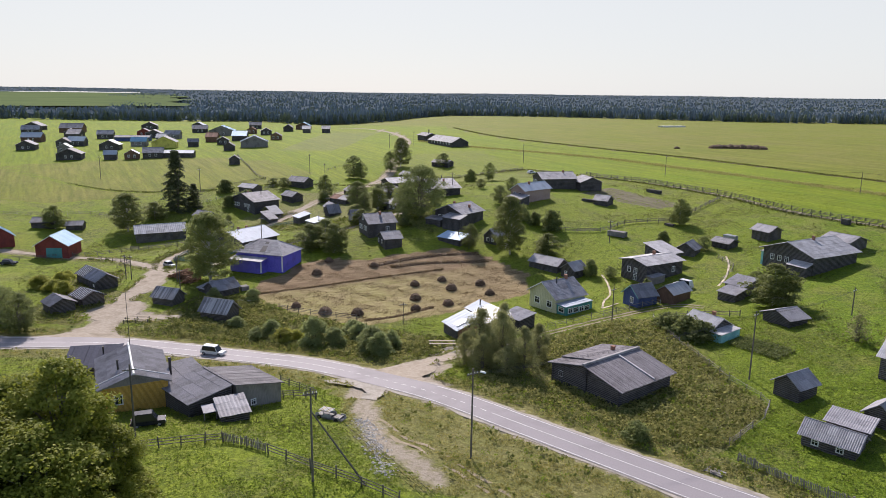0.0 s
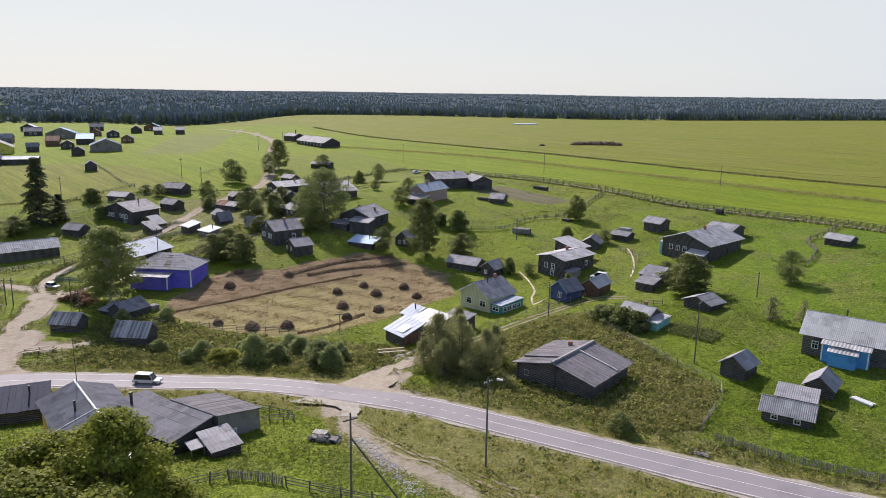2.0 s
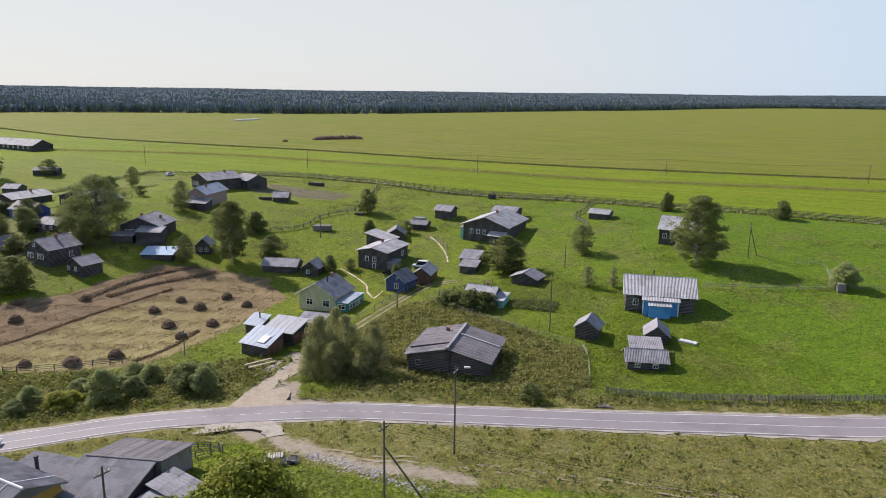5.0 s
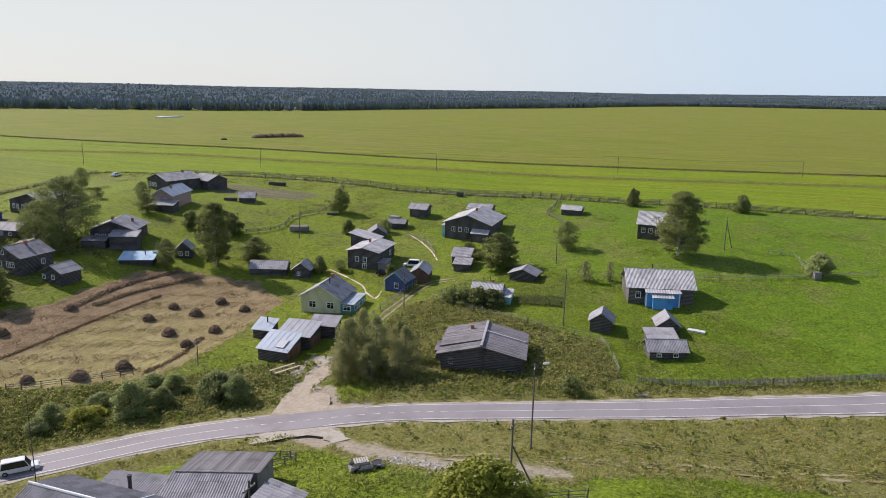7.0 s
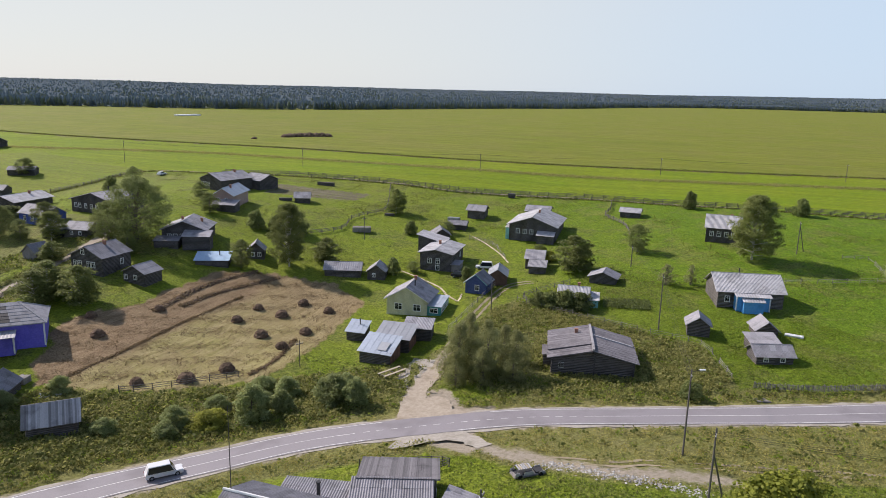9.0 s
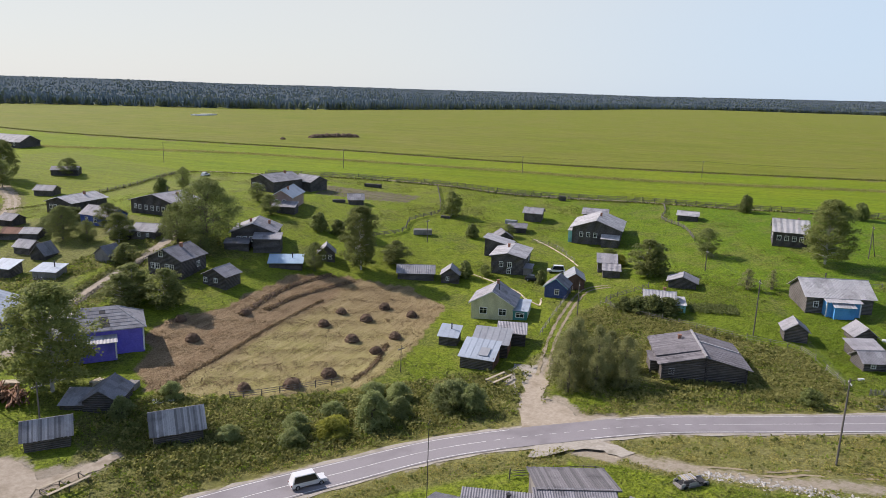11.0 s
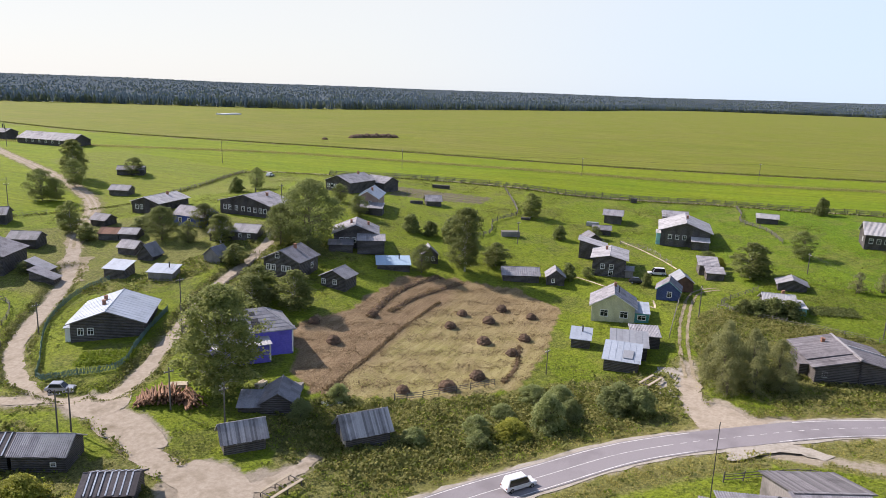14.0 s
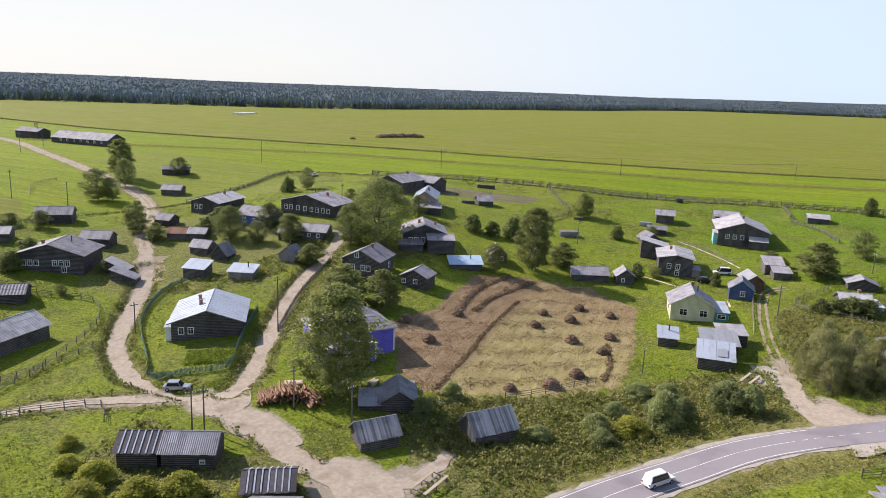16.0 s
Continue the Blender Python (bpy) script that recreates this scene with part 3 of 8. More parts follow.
    pale = mixc(t, raked, (0.33, 0.3, 0.09), (0.52, 0.455, 0.19))
    pale = mixc(t, mid, pale, mixc(t, raked, (0.32, 0.26, 0.11), (0.48, 0.39, 0.2)))
    pale = mixc(t, grit, mixc(t, 0.35, pale, (0.08, 0.07, 0.02)), mixc(t, 0.25, pale, (0.46, 0.39, 0.2)))
    hay = mixc(t, z2[1], brown, pale)
    soil = mixc(t, ramp(t, noise_of(t, tc, 0.5, 3, 0.5, (0.1, 3, 1, radians(61))), 0.4, 0.6), (0.13, 0.115, 0.07), (0.2, 0.18, 0.11))
    dirt = mixc(t, fine, (0.29, 0.245, 0.185), (0.42, 0.365, 0.29))
    c = mixc(t, ramp(t, z2[0], 0.0, 0.2), lawn, meadow)
    c = mixc(t, ramp(t, z2[0], 0.3, 1.0), c, field)

    def edged(z, amount=0.5):
        """Breaks up the border of a zone."""
        a = t.nodes.new("ShaderNodeMath")
        a.operation = "MULTIPLY_ADD"
        t.links.new(fine, a.inputs[0])
        a.inputs[1].default_value = amount
        t.links.new(z, a.inputs[2])
        return ramp(t, a.outputs[0], 0.5, 0.5 + amount)

    c = mixc(t, edged(z1[0]), c, wild)
    c = mixc(t, z2[2], c, soil)
    c = mixc(t, edged(z1[1]), c, hay)
    c = mixc(t, edged(z1[2]), c, dirt)
    t.links.new(c, bs.inputs["Base Color"])
    bs.inputs["Roughness"].default_value = 0.9
    bs.inputs["Specular IOR Level"].default_value = 0.15
    b = t.nodes.new("ShaderNodeBump")
    b.inputs["Strength"].default_value = 0.9
    b.inputs["Distance"].default_value = 0.4
    t.links.new(noise_of(t, tc, 1.3, 7, 0.8), b.inputs["Height"])
    t.links.new(b.outputs[0], bs.inputs["Normal"])
    me.materials.append(m)
    tagged(new("ground", me), "bright green meadows, mown hayfield and weedy verges", "ground", kind="structure")


ground()


def strip(name, line, left, right, lift, mat, label, category, ragged=0.0, crown=0.0, flare=0.0, reach=9.0):
    """A strip along a line from left to right of it, laid over the land."""
    d = np.gradient(line, axis=0)
    d /= np.maximum(1e-9, np.hypot(d[:, 0], d[:, 1]))[:, None]
    n = np.stack([-d[:, 1], d[:, 0]], -1)
    k = max(3, int((left + right) / 1.2) + 1) if left + right > 1 else 2
    offs = np.linspace(left, -right, k)
    v, f = [], []
    for i, p in enumerate(line):
        far = float(np.hypot(*(p - line[0])))
        wide = 1 + flare / left * max(0.0, 1 - max(0.0, far - 2) / reach) ** 2
        for j, o in enumerate(offs):
            e = o * wide + (random.uniform(-ragged, ragged) if j in (0, k - 1) else 0)
            q = p + n[i] * e
            edge = min(1.0, (left - abs(o)) / 1.0) if crown else 0
            v.append((q[0], q[1], at(*q) + lift + crown * edge))
    for i in range(len(line) - 1):
        for j in range(k - 1):
            a = i * k + j
            f.append((a, a + 1, a + k + 1, a + k))
    me = bpy.data.meshes.new(name)
    me.from_pydata(v, [], f)
    me.shade_smooth()
    me.materials.append(mat)
    return tagged(new(name, me), label, category, kind="structure")


strip("verge", ROAD, 4.1, 4.1, 0.05, GRAVEL, "pale gravel shoulders beside the asphalt road", "road shoulder", 0.45)
strip("road", ROAD, 3.35, 3.35, 0.11, ASPH, "two-lane worn grey asphalt road with white lines", "road", 0.06)
UPPER = int(np.argmax(LANE_B[:, 1] > 262))
strip("dirt_lane", LANE_B[:UPPER + 1], 1.6, 1.6, 0.065, DIRT, "pale rutted dirt lane through the village", "road", 0.4)
strip("dirt_lane", LANE_B[UPPER:], 2.3, 2.3, 0.06, MUD, "brown earth lane up to the old farm", "road", 0.5)
strip("dirt_lane", LANE_B[:36], 2.2, 2.2, 0.072, DIRT, "wide dirt mouth of the village lane", "road", 0.5, flare=5.0, reach=12.0)
strip("dirt_lane", LANE_C, 1.35, 1.35, 0.068, DIRT, "narrow rutted dirt lane between the gardens", "road", 0.3, flare=2.4, reach=8.0)
strip("dirt_lane", LANE_D, 1.2, 1.2, 0.066, DIRT, "dirt track along the western meadow", "road", 0.25)
strip("dirt_lane", spline([(-59, 243), (-55.5, 249), (-51.5, 257)], 1.0), 3.6, 3.6, 0.06, MUD, "wide trodden yard in the village lane", "road", 0.8)


def bare_patch(x, y, long, wide, yaw, label, seed):
    """A trodden patch of dirt with an uneven border."""
    r = np.random.RandomState(seed)
    c, s_ = math.cos(radians(yaw)), math.sin(radians(yaw))
    V, F, n, rings = [(x, y, at(x, y) + 0.09)], [], 36, 6
    edge = 0.97 + 0.07 * np.sin(np.arange(n) * 2 * math.pi * 3 / n + r.uniform(0, 6)) + r.normal(0, 0.025, n)
    for k in range(1, rings + 1):
        for i in range(n):
            a, q = i * 2 * math.pi / n, k / rings * edge[i]
            u, v = math.cos(a) * long * q, math.sin(a) * wide * q
            px, py = x + u * c - v * s_, y + u * s_ + v * c
            V.append((px, py, at(px, py) + 0.09))
    for i in range(n):
        F.append((0, 1 + i, 1 + (i + 1) % n))
        for k in range(rings - 1):
            a, b = 1 + k * n + i, 1 + k * n + (i + 1) % n
            F.append((a, a + n, b + n, b))
    me = bpy.data.meshes.new("bare_patch")
    me.from_pydata(V, [], F)
    me.shade_smooth()
    me.materials.append(DIRT)
    tagged(new("dirt_lane", me), label, "road", kind="structure")


for (bx, by, long, wide, yaw), words in zip(BARE, ("wide bare crossing of the village lanes", "broad worn stretch of the village lane", "broad sandy mouth of the village lane", "broad sandy mouth of the yard lane")):
    bare_patch(bx, by, long, wide, yaw, words, int(abs(bx)))
strip("dirt_lane", LANE_A[:24], 1.75, 1.75, 0.07, DIRT, "wide dirt mouth of the yard lane", "road", 0.35, flare=4.6, reach=9.0)
strip("dirt_lane", spline([(-1.5, 124), (4.8, 128.6), (9.4, 131.2)], 1.0), 2.4, 2.4, 0.065, GRAVEL, "bare yard before the garage doors", "road", 0.5)
strip("dirt_lane", LANE_E[:14], 1.4, 1.4, 0.07, GRAVEL, "grey mouth of the farm track", "road", 0.3, flare=5.0, reach=8.0)
strip("dirt_lane", LANE_G, 1.1, 1.1, 0.07, DIRT, "dirt spur to the sheds", "road", 0.4)
for l_, g_, w_, m_ in ((LANE_A[22:], 0.75, 0.3, MUD), (LANE_B[UPPER:], 0.85, 0.4, DIRT)):
    d_ = np.gradient(l_, axis=0)
    d_ /= np.hypot(d_[:, 0], d_[:, 1])[:, None]
    for o in (g_, -g_):
        strip("wheel_rut", l_ + np.stack([-d_[:, 1], d_[:, 0]], -1) * o, w_, w_, 0.075, m_, "worn wheel rut of a grassy dirt lane", "road", 0.16)

d_ = np.gradient(LANE_F, axis=0)
d_ /= np.hypot(d_[:, 0], d_[:, 1])[:, None]
for o in (0.8, -0.8):
    strip("wheel_rut", LANE_F + np.stack([-d_[:, 1], d_[:, 0]], -1) * o, 0.28, 0.28, 0.02, MUD, "faint wheel rut in the dry grass", "road", 0.2)
DITCH_SOIL = surface("ditch_soil", (0.14, 0.11, 0.055), (0.24, 0.2, 0.1), (0.09, 0.09, 0.03), rough=0.95, grain=0.8, stain=0.3, vary=0.0, bump=0.4)
strip("field_ditch", DITCH_A, 1.2, 1.2, 0.05, DITCH_SOIL, "dark weedy ditch across the fields", "ditch", 0.4)
strip("field_ditch", DITCH_B, 0.6, 0.6, 0.05, DITCH_SOIL, "shallow brown ditch across the meadow", "ditch", 0.35)

strip("field_track", FIELD_EDGE[np.argmax(FIELD_EDGE[:, 0] > 20):] + np.array([1.6, 1.2]), 0.9, 0.9, 0.06, MUD, "grey cattle track between two rail fences", "road", 0.3)


def road_lines():
    d = np.gradient(ROAD_FINE, axis=0)
    d /= np.hypot(d[:, 0], d[:, 1])[:, None]
    n = np.stack([-d[:, 1], d[:, 0]], -1)
    v, f = [], []

    def dash(i0, i1, o, w=0.07):
        b = len(v)
        for i in range(i0, i1 + 1):
            for s in (o + w, o - w):
                q = ROAD_FINE[i] + n[i] * s
                v.append((q[0], q[1], at(*q) + 0.122))
        for i in range(i1 - i0):
            f.append((b + 2 * i, b + 2 * i + 1, b + 2 * i + 3, b + 2 * i + 2))

    mouth = [abs(p[0] + 9) < 6.5 for p in ROAD_FINE]
    mouth_b = [abs(p[0] + 71) < 8 for p in ROAD_FINE]
    for i in range(len(ROAD_FINE) - 1):
        if not (mouth[i] or mouth_b[i]):
            dash(i, i + 1, 3.0)
        if not (abs(ROAD_FINE[i][0] + 12) < 5):
            dash(i, i + 1, -3.0)
        if not (-20 < ROAD_FINE[i][0] < 8) or i % 2 == 0:
            dash(i, i + 1, 0.0, 0.06)
    me = bpy.data.meshes.new("road_marking")
    me.from_pydata(v, [], f)
    me.materials.append(LINE)
    tagged(new("road_marking", me), "white edge lines and dashed centre line", "road marking", kind="structure")


road_lines()


# ---------------------------------------------------------------- builders
def part(name, bm, material, parent, label=""):
    """Links a bmesh, or a mesh, as one part under a thing or a part."""
    if isinstance(bm, bpy.types.Mesh):
        me = bm
    else:
        me = bpy.data.meshes.new(name)
        bm.to_mesh(me)
        bm.free()
        me.materials.append(material)
    ob = new(name, me)
    ob.parent = parent
    if label:
        tagged(ob, label)
    return ob


def thing(name, x, y, yaw=0, label="", category="", group="", z=None):
    ob = new(name)
    ob.empty_display_size = 0.5
    ob.matrix_basis = pose(x, y, at(x, y) if z is None else z, 0, 0, yaw)
    return tagged(ob, label, category, group)


def box(bm, x0, x1, y0, y1, z0, z1):
    v = [bm.verts.new(p) for p in ((x0, y0, z0), (x1, y0, z0), (x1, y1, z0), (x0, y1, z0), (x0, y0, z1), (x1, y0, z1), (x1, y1, z1), (x0, y1, z1))]
    for q in ((3, 2, 1, 0), (4, 5, 6, 7), (0, 1, 5, 4), (1, 2, 6, 5), (2, 3, 7, 6), (3, 0, 4, 7)):
        bm.faces.new([v[i] for i in q])


def hexa(bm, p):
    """A block from its eight corners, the lower four first."""
    v = [bm.verts.new(q) for q in p]
    for q in ((3, 2, 1, 0), (4, 5, 6, 7), (0, 1, 5, 4), (1, 2, 6, 5), (2, 3, 7, 6), (3, 0, 4, 7)):
        bm.faces.new([v[i] for i in q])


def tube(bm, a, b, r0, r1=None, n=8):
    """A round bar from a to b."""
    a, b = Vector(a), Vector(b)
    r1 = r0 if r1 is None else r1
    q = (b - a).to_track_quat("Z", "Y")
    ra = [bm.verts.new(a + q @ Vector((math.cos(k * 2 * math.pi / n) * r0, math.sin(k * 2 * math.pi / n) * r0, 0))) for k in range(n)]
    rb = [bm.verts.new(b + q @ Vector((math.cos(k * 2 * math.pi / n) * r1, math.sin(k * 2 * math.pi / n) * r1, 0))) for k in range(n)]
    for k in range(n):
        bm.faces.new((ra[k], ra[(k + 1) % n], rb[(k + 1) % n], rb[k]))
    bm.faces.new(ra[::-1])
    bm.faces.new(rb)


def prism(profile, length, turned=False):
    """A profile in the x-z plane drawn out along y (or, turned, a profile in y-z drawn out along x)."""
    bm = bmesh.new()
    h = length / 2
    a, b = [], []
    for u, z in profile:
        a.append(bm.verts.new((-h, u, z) if turned else (u, -h, z)))
        b.append(bm.verts.new((h, u, z) if turned else (u, h, z)))
    n = len(profile)
    for i in range(n):
        bm.faces.new((a[i], a[(i + 1) % n], b[(i + 1) % n], b[i]))
    bm.faces.new(a[::-1])
    bm.faces.new(b)
    bmesh.ops.recalc_face_normals(bm, faces=bm.faces)
    return bm


def sheet(bm, R, S, D, up, s0, s1, r0, r1, h, waves):
    """One corrugated sheet: a wavy profile drawn out down the slope, closed underneath."""
    top = []
    n = waves * 2
    for i in range(n + 1):
        top.append((s0 + (s1 - s0) * i / n, h + (0.06 if i % 2 else 0.0)))
    prof = top + [(s1, h - 0.03), (s0, h - 0.03)]
    a = [bm.verts.new(R + S * s + D * r0 + up * (q - 0.02)) for s, q in prof]
    b = [bm.verts.new(R + S * s + D * r1 + up * q) for s, q in prof]
    m = len(prof)
    for i in range(m):
        bm.faces.new((a[i], a[(i + 1) % m], b[(i + 1) % m], b[i]))
    bm.faces.new(a[::-1])
    bm.faces.new(b)


def slope(owner, mat, kind, ridge, along, down, length, run, rnd, split=True, name="roof_slope"):
    """One roof slope from the middle of its ridge: a deck with sheets, boards or seamed metal laid on it as parts."""
    up = Vector(along).cross(Vector(down))
    if up.z < 0:
        up = -up
    S, D, R = Vector(along), Vector(down), Vector(ridge)

    def slab(bm, s0, s1, r0, r1, h0, h1):
        hexa(bm, [R + S * s + D * r + up * h for h in (h0, h1) for s, r in ((s0, r0), (s1, r0), (s1, r1), (s0, r1))])

    L = length / 2
    deck = bmesh.new()
    slab(deck, -L + 0.03, L - 0.03, 0, run - 0.06, -0.1, -0.035)
    if split:
        top = part(name, deck, mat, owner)
    joint = deck

    def piece(word, fill):
        if split:
            bm = bmesh.new()
            fill(bm)
            part(word, bm, mat, top)
        else:
            fill(joint)

    if kind == "plank":
        s = -L
        while s < L - 0.05:
            w = min(rnd.uniform(0.2, 0.34), L - s)
            h, e = rnd.uniform(0, 0.035), run + rnd.uniform(-0.05, 0.1)
            piece("roof_board", lambda bm: slab(bm, s, s + w - 0.025, 0, e, -0.03 + h, 0.02 + h))
            s += w
    elif kind == "slate":
        ns, nr = max(1, round(2 * L / 1.13)), max(1, round(run / 1.6))
        for i in range(ns):
            for j in range(nr):
                a, b = -L + 2 * L * i / ns, -L + 2 * L * (i + 1) / ns - 0.012
                c, d = run * j / nr, run * (j + 1) / nr + rnd.uniform(0.03, 0.09)
                h = rnd.uniform(0, 0.014)
                piece("slate_sheet", lambda bm: sheet(bm, R, S, D, up, a, b, c, d, h, 4 if split else 2))
    elif kind == "felt":
        s = -L
        while s < L - 0.05:
            w = min(rnd.uniform(0.7, 1.1), L - s)
            h, e = rnd.uniform(0, 0.04), run + rnd.uniform(-0.06, 0.1)
            piece("roof_panel", lambda bm: slab(bm, s, s + w - 0.015, 0, e, -0.03 + h, 0.01 + h))
            if rnd.random() < 0.6:
                piece("batten", lambda bm: slab(bm, s + w - 0.12, s + w - 0.03, 0, e - 0.05, 0.015 + h, 0.06 + h))
            s += w
    else:
        n = max(2, round(2 * L / 1.2))
        for i in range(n):
            a, b = -L + 2 * L * i / n, -L + 2 * L * (i + 1) / n
            piece("metal_sheet", lambda bm: hexa_seam(bm, slab, a, b, run))
    if not split:
        tagged(part(name, deck, mat, owner), kind="stuff" if kind == "slate" else "")


def hexa_seam(bm, slab, a, b, run):
    slab(bm, a, b - 0.004, 0, run, -0.03, 0.01)
    slab(bm, b - 0.03, b - 0.006, 0, run, 0.01, 0.05)


WINDOW_MESHES = {}


def window_meshes(w, h, trim):
    """One connected frame with its mullion and transom, and the glass behind it."""
    key = (round(w, 2), round(h, 2), trim.name)
    if key not in WINDOW_MESHES:
        t = 0.13
        xs = (-w / 2 - t, -w / 2, -0.03, 0.03, w / 2, w / 2 + t)
        zs = (-t, 0, h * 0.64, h * 0.64 + 0.06, h, h + t)
        bm = bmesh.new()
        front = [[bm.verts.new((x, -0.07, z)) for z in zs] for x in xs]
        back = [[bm.verts.new((x, 0.02, z)) for z in zs] for x in xs]
        hole = lambda i, k: i in (1, 3) and k in (1, 3)
        for i in range(5):
            for k in range(5):
                if hole(i, k):
                    for a, b in (((i, k), (i + 1, k)), ((i + 1, k), (i + 1, k + 1)), ((i + 1, k + 1), (i, k + 1)), ((i, k + 1), (i, k))):
                        bm.faces.new((front[a[0]][a[1]], front[b[0]][b[1]], back[b[0]][b[1]], back[a[0]][a[1]]))
                else:
                    bm.faces.new((front[i][k], front[i + 1][k], front[i + 1][k + 1], front[i][k + 1]))
        ring = [(i, 0) for i in range(6)] + [(5, k) for k in range(1, 6)] + [(i, 5) for i in range(4, -1, -1)] + [(0, k) for k in range(4, 0, -1)]
        for a, b in zip(ring, ring[1:] + ring[:1]):
            bm.faces.new((front[b[0]][b[1]], front[a[0]][a[1]], back[a[0]][a[1]], back[b[0]][b[1]]))
        bmesh.ops.recalc_face_normals(bm, faces=bm.faces)
        fm = bpy.data.meshes.new("window_frame")
        bm.to_mesh(fm)
        bm.free()
        fm.materials.append(trim)
        bm = bmesh.new()
        box(bm, -w / 2, w / 2, -0.02, 0.015, 0, h)
        pm = bpy.data.meshes.new("pane")
        bm.to_mesh(pm)
        bm.free()
        pm.materials.append(GLASS)
        WINDOW_MESHES[key] = (fm, pm)
    return WINDOW_MESHES[key]


def window(owner, side, u, z, w, d, size=(0.85, 1.15), trim=None):
    """A window on a wall: side f, b, l or r, u metres along it from its middle, sill at z."""
    fm, pm = window_meshes(*size, trim or WHITE)
    o = part("window", fm, None, owner, "white-framed window")
    m = {"f": pose(u, -d / 2, z), "b": pose(u, d / 2, z, 0, 0, 180), "r": pose(w / 2, u, z, 0, 0, 90), "l": pose(-w / 2, u, z, 0, 0, -90)}[side]
    o.matrix_basis = m
    part("pane", pm, None, o)
    return o


def house(name, label, category, x, y, yaw, w, d, hw, hr, mode="g", wall=None, roof=None, kind="slate", over=0.45, wins="", chimneys=(), trim=None, group="", base=None, size=(0.85, 1.15), boards=None, gable=None):
    """A building w wide (front on local -y), d deep, walls hw high, ridge hr high.
    mode g: gable on the front; s: ridge along the front; m: one slope down to the front; r: one slope down to the right; h: hipped.
    wins: words like f-1.5,0.9 ; chimneys: (x, y, kind) with kind b(rick) or p(ipe)."""
    rnd = random.Random(int(abs(x * 131 + y * 17)))
    wall, roof = wall or LOG, roof or SLATE
    c, s = math.cos(radians(yaw)), math.sin(radians(yaw))
    corners = [at(x + u * c - v * s, y + u * s + v * c) for u in (-w / 2, w / 2) for v in (-d / 2, d / 2)]
    zb = at(x + d / 2 * s, y - d / 2 * c) if base is None else base
    o = thing(name, x, y, yaw, label, category, group, zb)
    low = min(corners) - zb - 0.4
    if mode == "g":
        bm = prism([(-w / 2, low), (w / 2, low), (w / 2, hw), (0, hr), (-w / 2, hw)], d)
    elif mode in "s":
        bm = prism([(-d / 2, low), (d / 2, low), (d / 2, hw), (0, hr), (-d / 2, hw)], w, True)
    elif mode == "m":
        bm = prism([(-d / 2, low), (d / 2, low), (d / 2, hr), (-d / 2, hw)], w, True)
    elif mode == "r":
        bm = prism([(-w / 2, low), (w / 2, low), (w / 2, hw), (-w / 2, hr)], d)
    else:
        bm = prism([(-w / 2, low), (w / 2, low), (w / 2, hw), (-w / 2, hw)], d)
    part("wall", bm, wall, o)
    th = 0.1
    split = y < 175 and x > -100 or (kind != "slate" and y < 300)
    if mode in "gs":
        half, ln = (w / 2, d) if mode == "g" else (d / 2, w)
        rise = hr - hw
        run = math.hypot(half, rise)
        k = (run + over) / run
        ax = (0, 1, 0) if mode == "g" else (1, 0, 0)
        for sg in (-1, 1):
            dn = Vector((sg * half, 0, -rise)) if mode == "g" else Vector((0, sg * half, -rise))
            slope(o, roof, kind, (0, 0, hr + th), ax, dn.normalized(), ln + 2 * over, run * k, rnd, split)
        cap = bmesh.new()
        e = ln / 2 + over
        a, b = ((0, -e, hr + th + 0.03), (0, e, hr + th + 0.03)) if mode == "g" else ((-e, 0, hr + th + 0.03), (e, 0, hr + th + 0.03))
        tube(cap, a, b, 0.07, 0.07, 6)
        part("ridge_cap", cap, roof, o)
        if boards:
            for end in (-1, 1):
                bm = bmesh.new()
                for sg in (-1, 1):
                    dn = (Vector((sg * half, 0, -rise)) if mode == "g" else Vector((0, sg * half, -rise))) * k
                    t0 = Vector((0, end * (e - 0.02), hr)) if mode == "g" else Vector((end * (e - 0.02), 0, hr))
                    t1 = t0 + dn
                    ex = Vector(ax) * 0.04
                    up = Vector((0, 0, 0.17))
                    hexa(bm, [t0 - ex - up * 0.6, t1 - ex - up * 0.6, t1 + ex - up * 0.6, t0 + ex - up * 0.6, t0 - ex + up * 0.35, t1 - ex + up * 0.35, t1 + ex + up * 0.35, t0 + ex + up * 0.35])
                part("bargeboard", bm, boards, o)
    elif mode == "m":
        dn = Vector((0, -d, hw - hr))
        run = dn.length
        dn.normalize()
        slope(o, roof, kind, Vector((0, d / 2, hr + th)) - dn * over, (1, 0, 0), dn, w + 2 * over, run + 2 * over, rnd, split)
    elif mode == "r":
        dn = Vector((w, 0, hw - hr))
        run = dn.length
        dn.normalize()
        slope(o, roof, kind, Vector((-w / 2, 0, hr + th)) - dn * over, (0, 1, 0), dn, d + 2 * over, run + 2 * over, rnd, split)
    else:
        bm = bmesh.new()
        W, D2 = w / 2 + over, d / 2 + over
        rl = max(0.3, w / 2 - d / 2 * 0.9)
        lo = [bm.verts.new(p) for p in ((-W, -D2, hw), (W, -D2, hw), (W, D2, hw), (-W, D2, hw))]
        hi = [bm.verts.new(p) for p in ((-rl, 0, hr), (rl, 0, hr))]
        for q in ((lo[0], lo[1], hi[1], hi[0]), (lo[1], lo[2], hi[1]), (lo[2], lo[3], hi[0], hi[1]), (lo[3], lo[0], hi[0]), (lo[3], lo[2], lo[1], lo[0])):
            bm.faces.new(q)
        part("hip_roof", bm, roof, o)
    for wd in wins.split():
        uz = wd[1:].split(",")
        window(o, wd[0], float(uz[0]), float(uz[1]) if len(uz) > 1 else 1.3, w, d, size, trim)
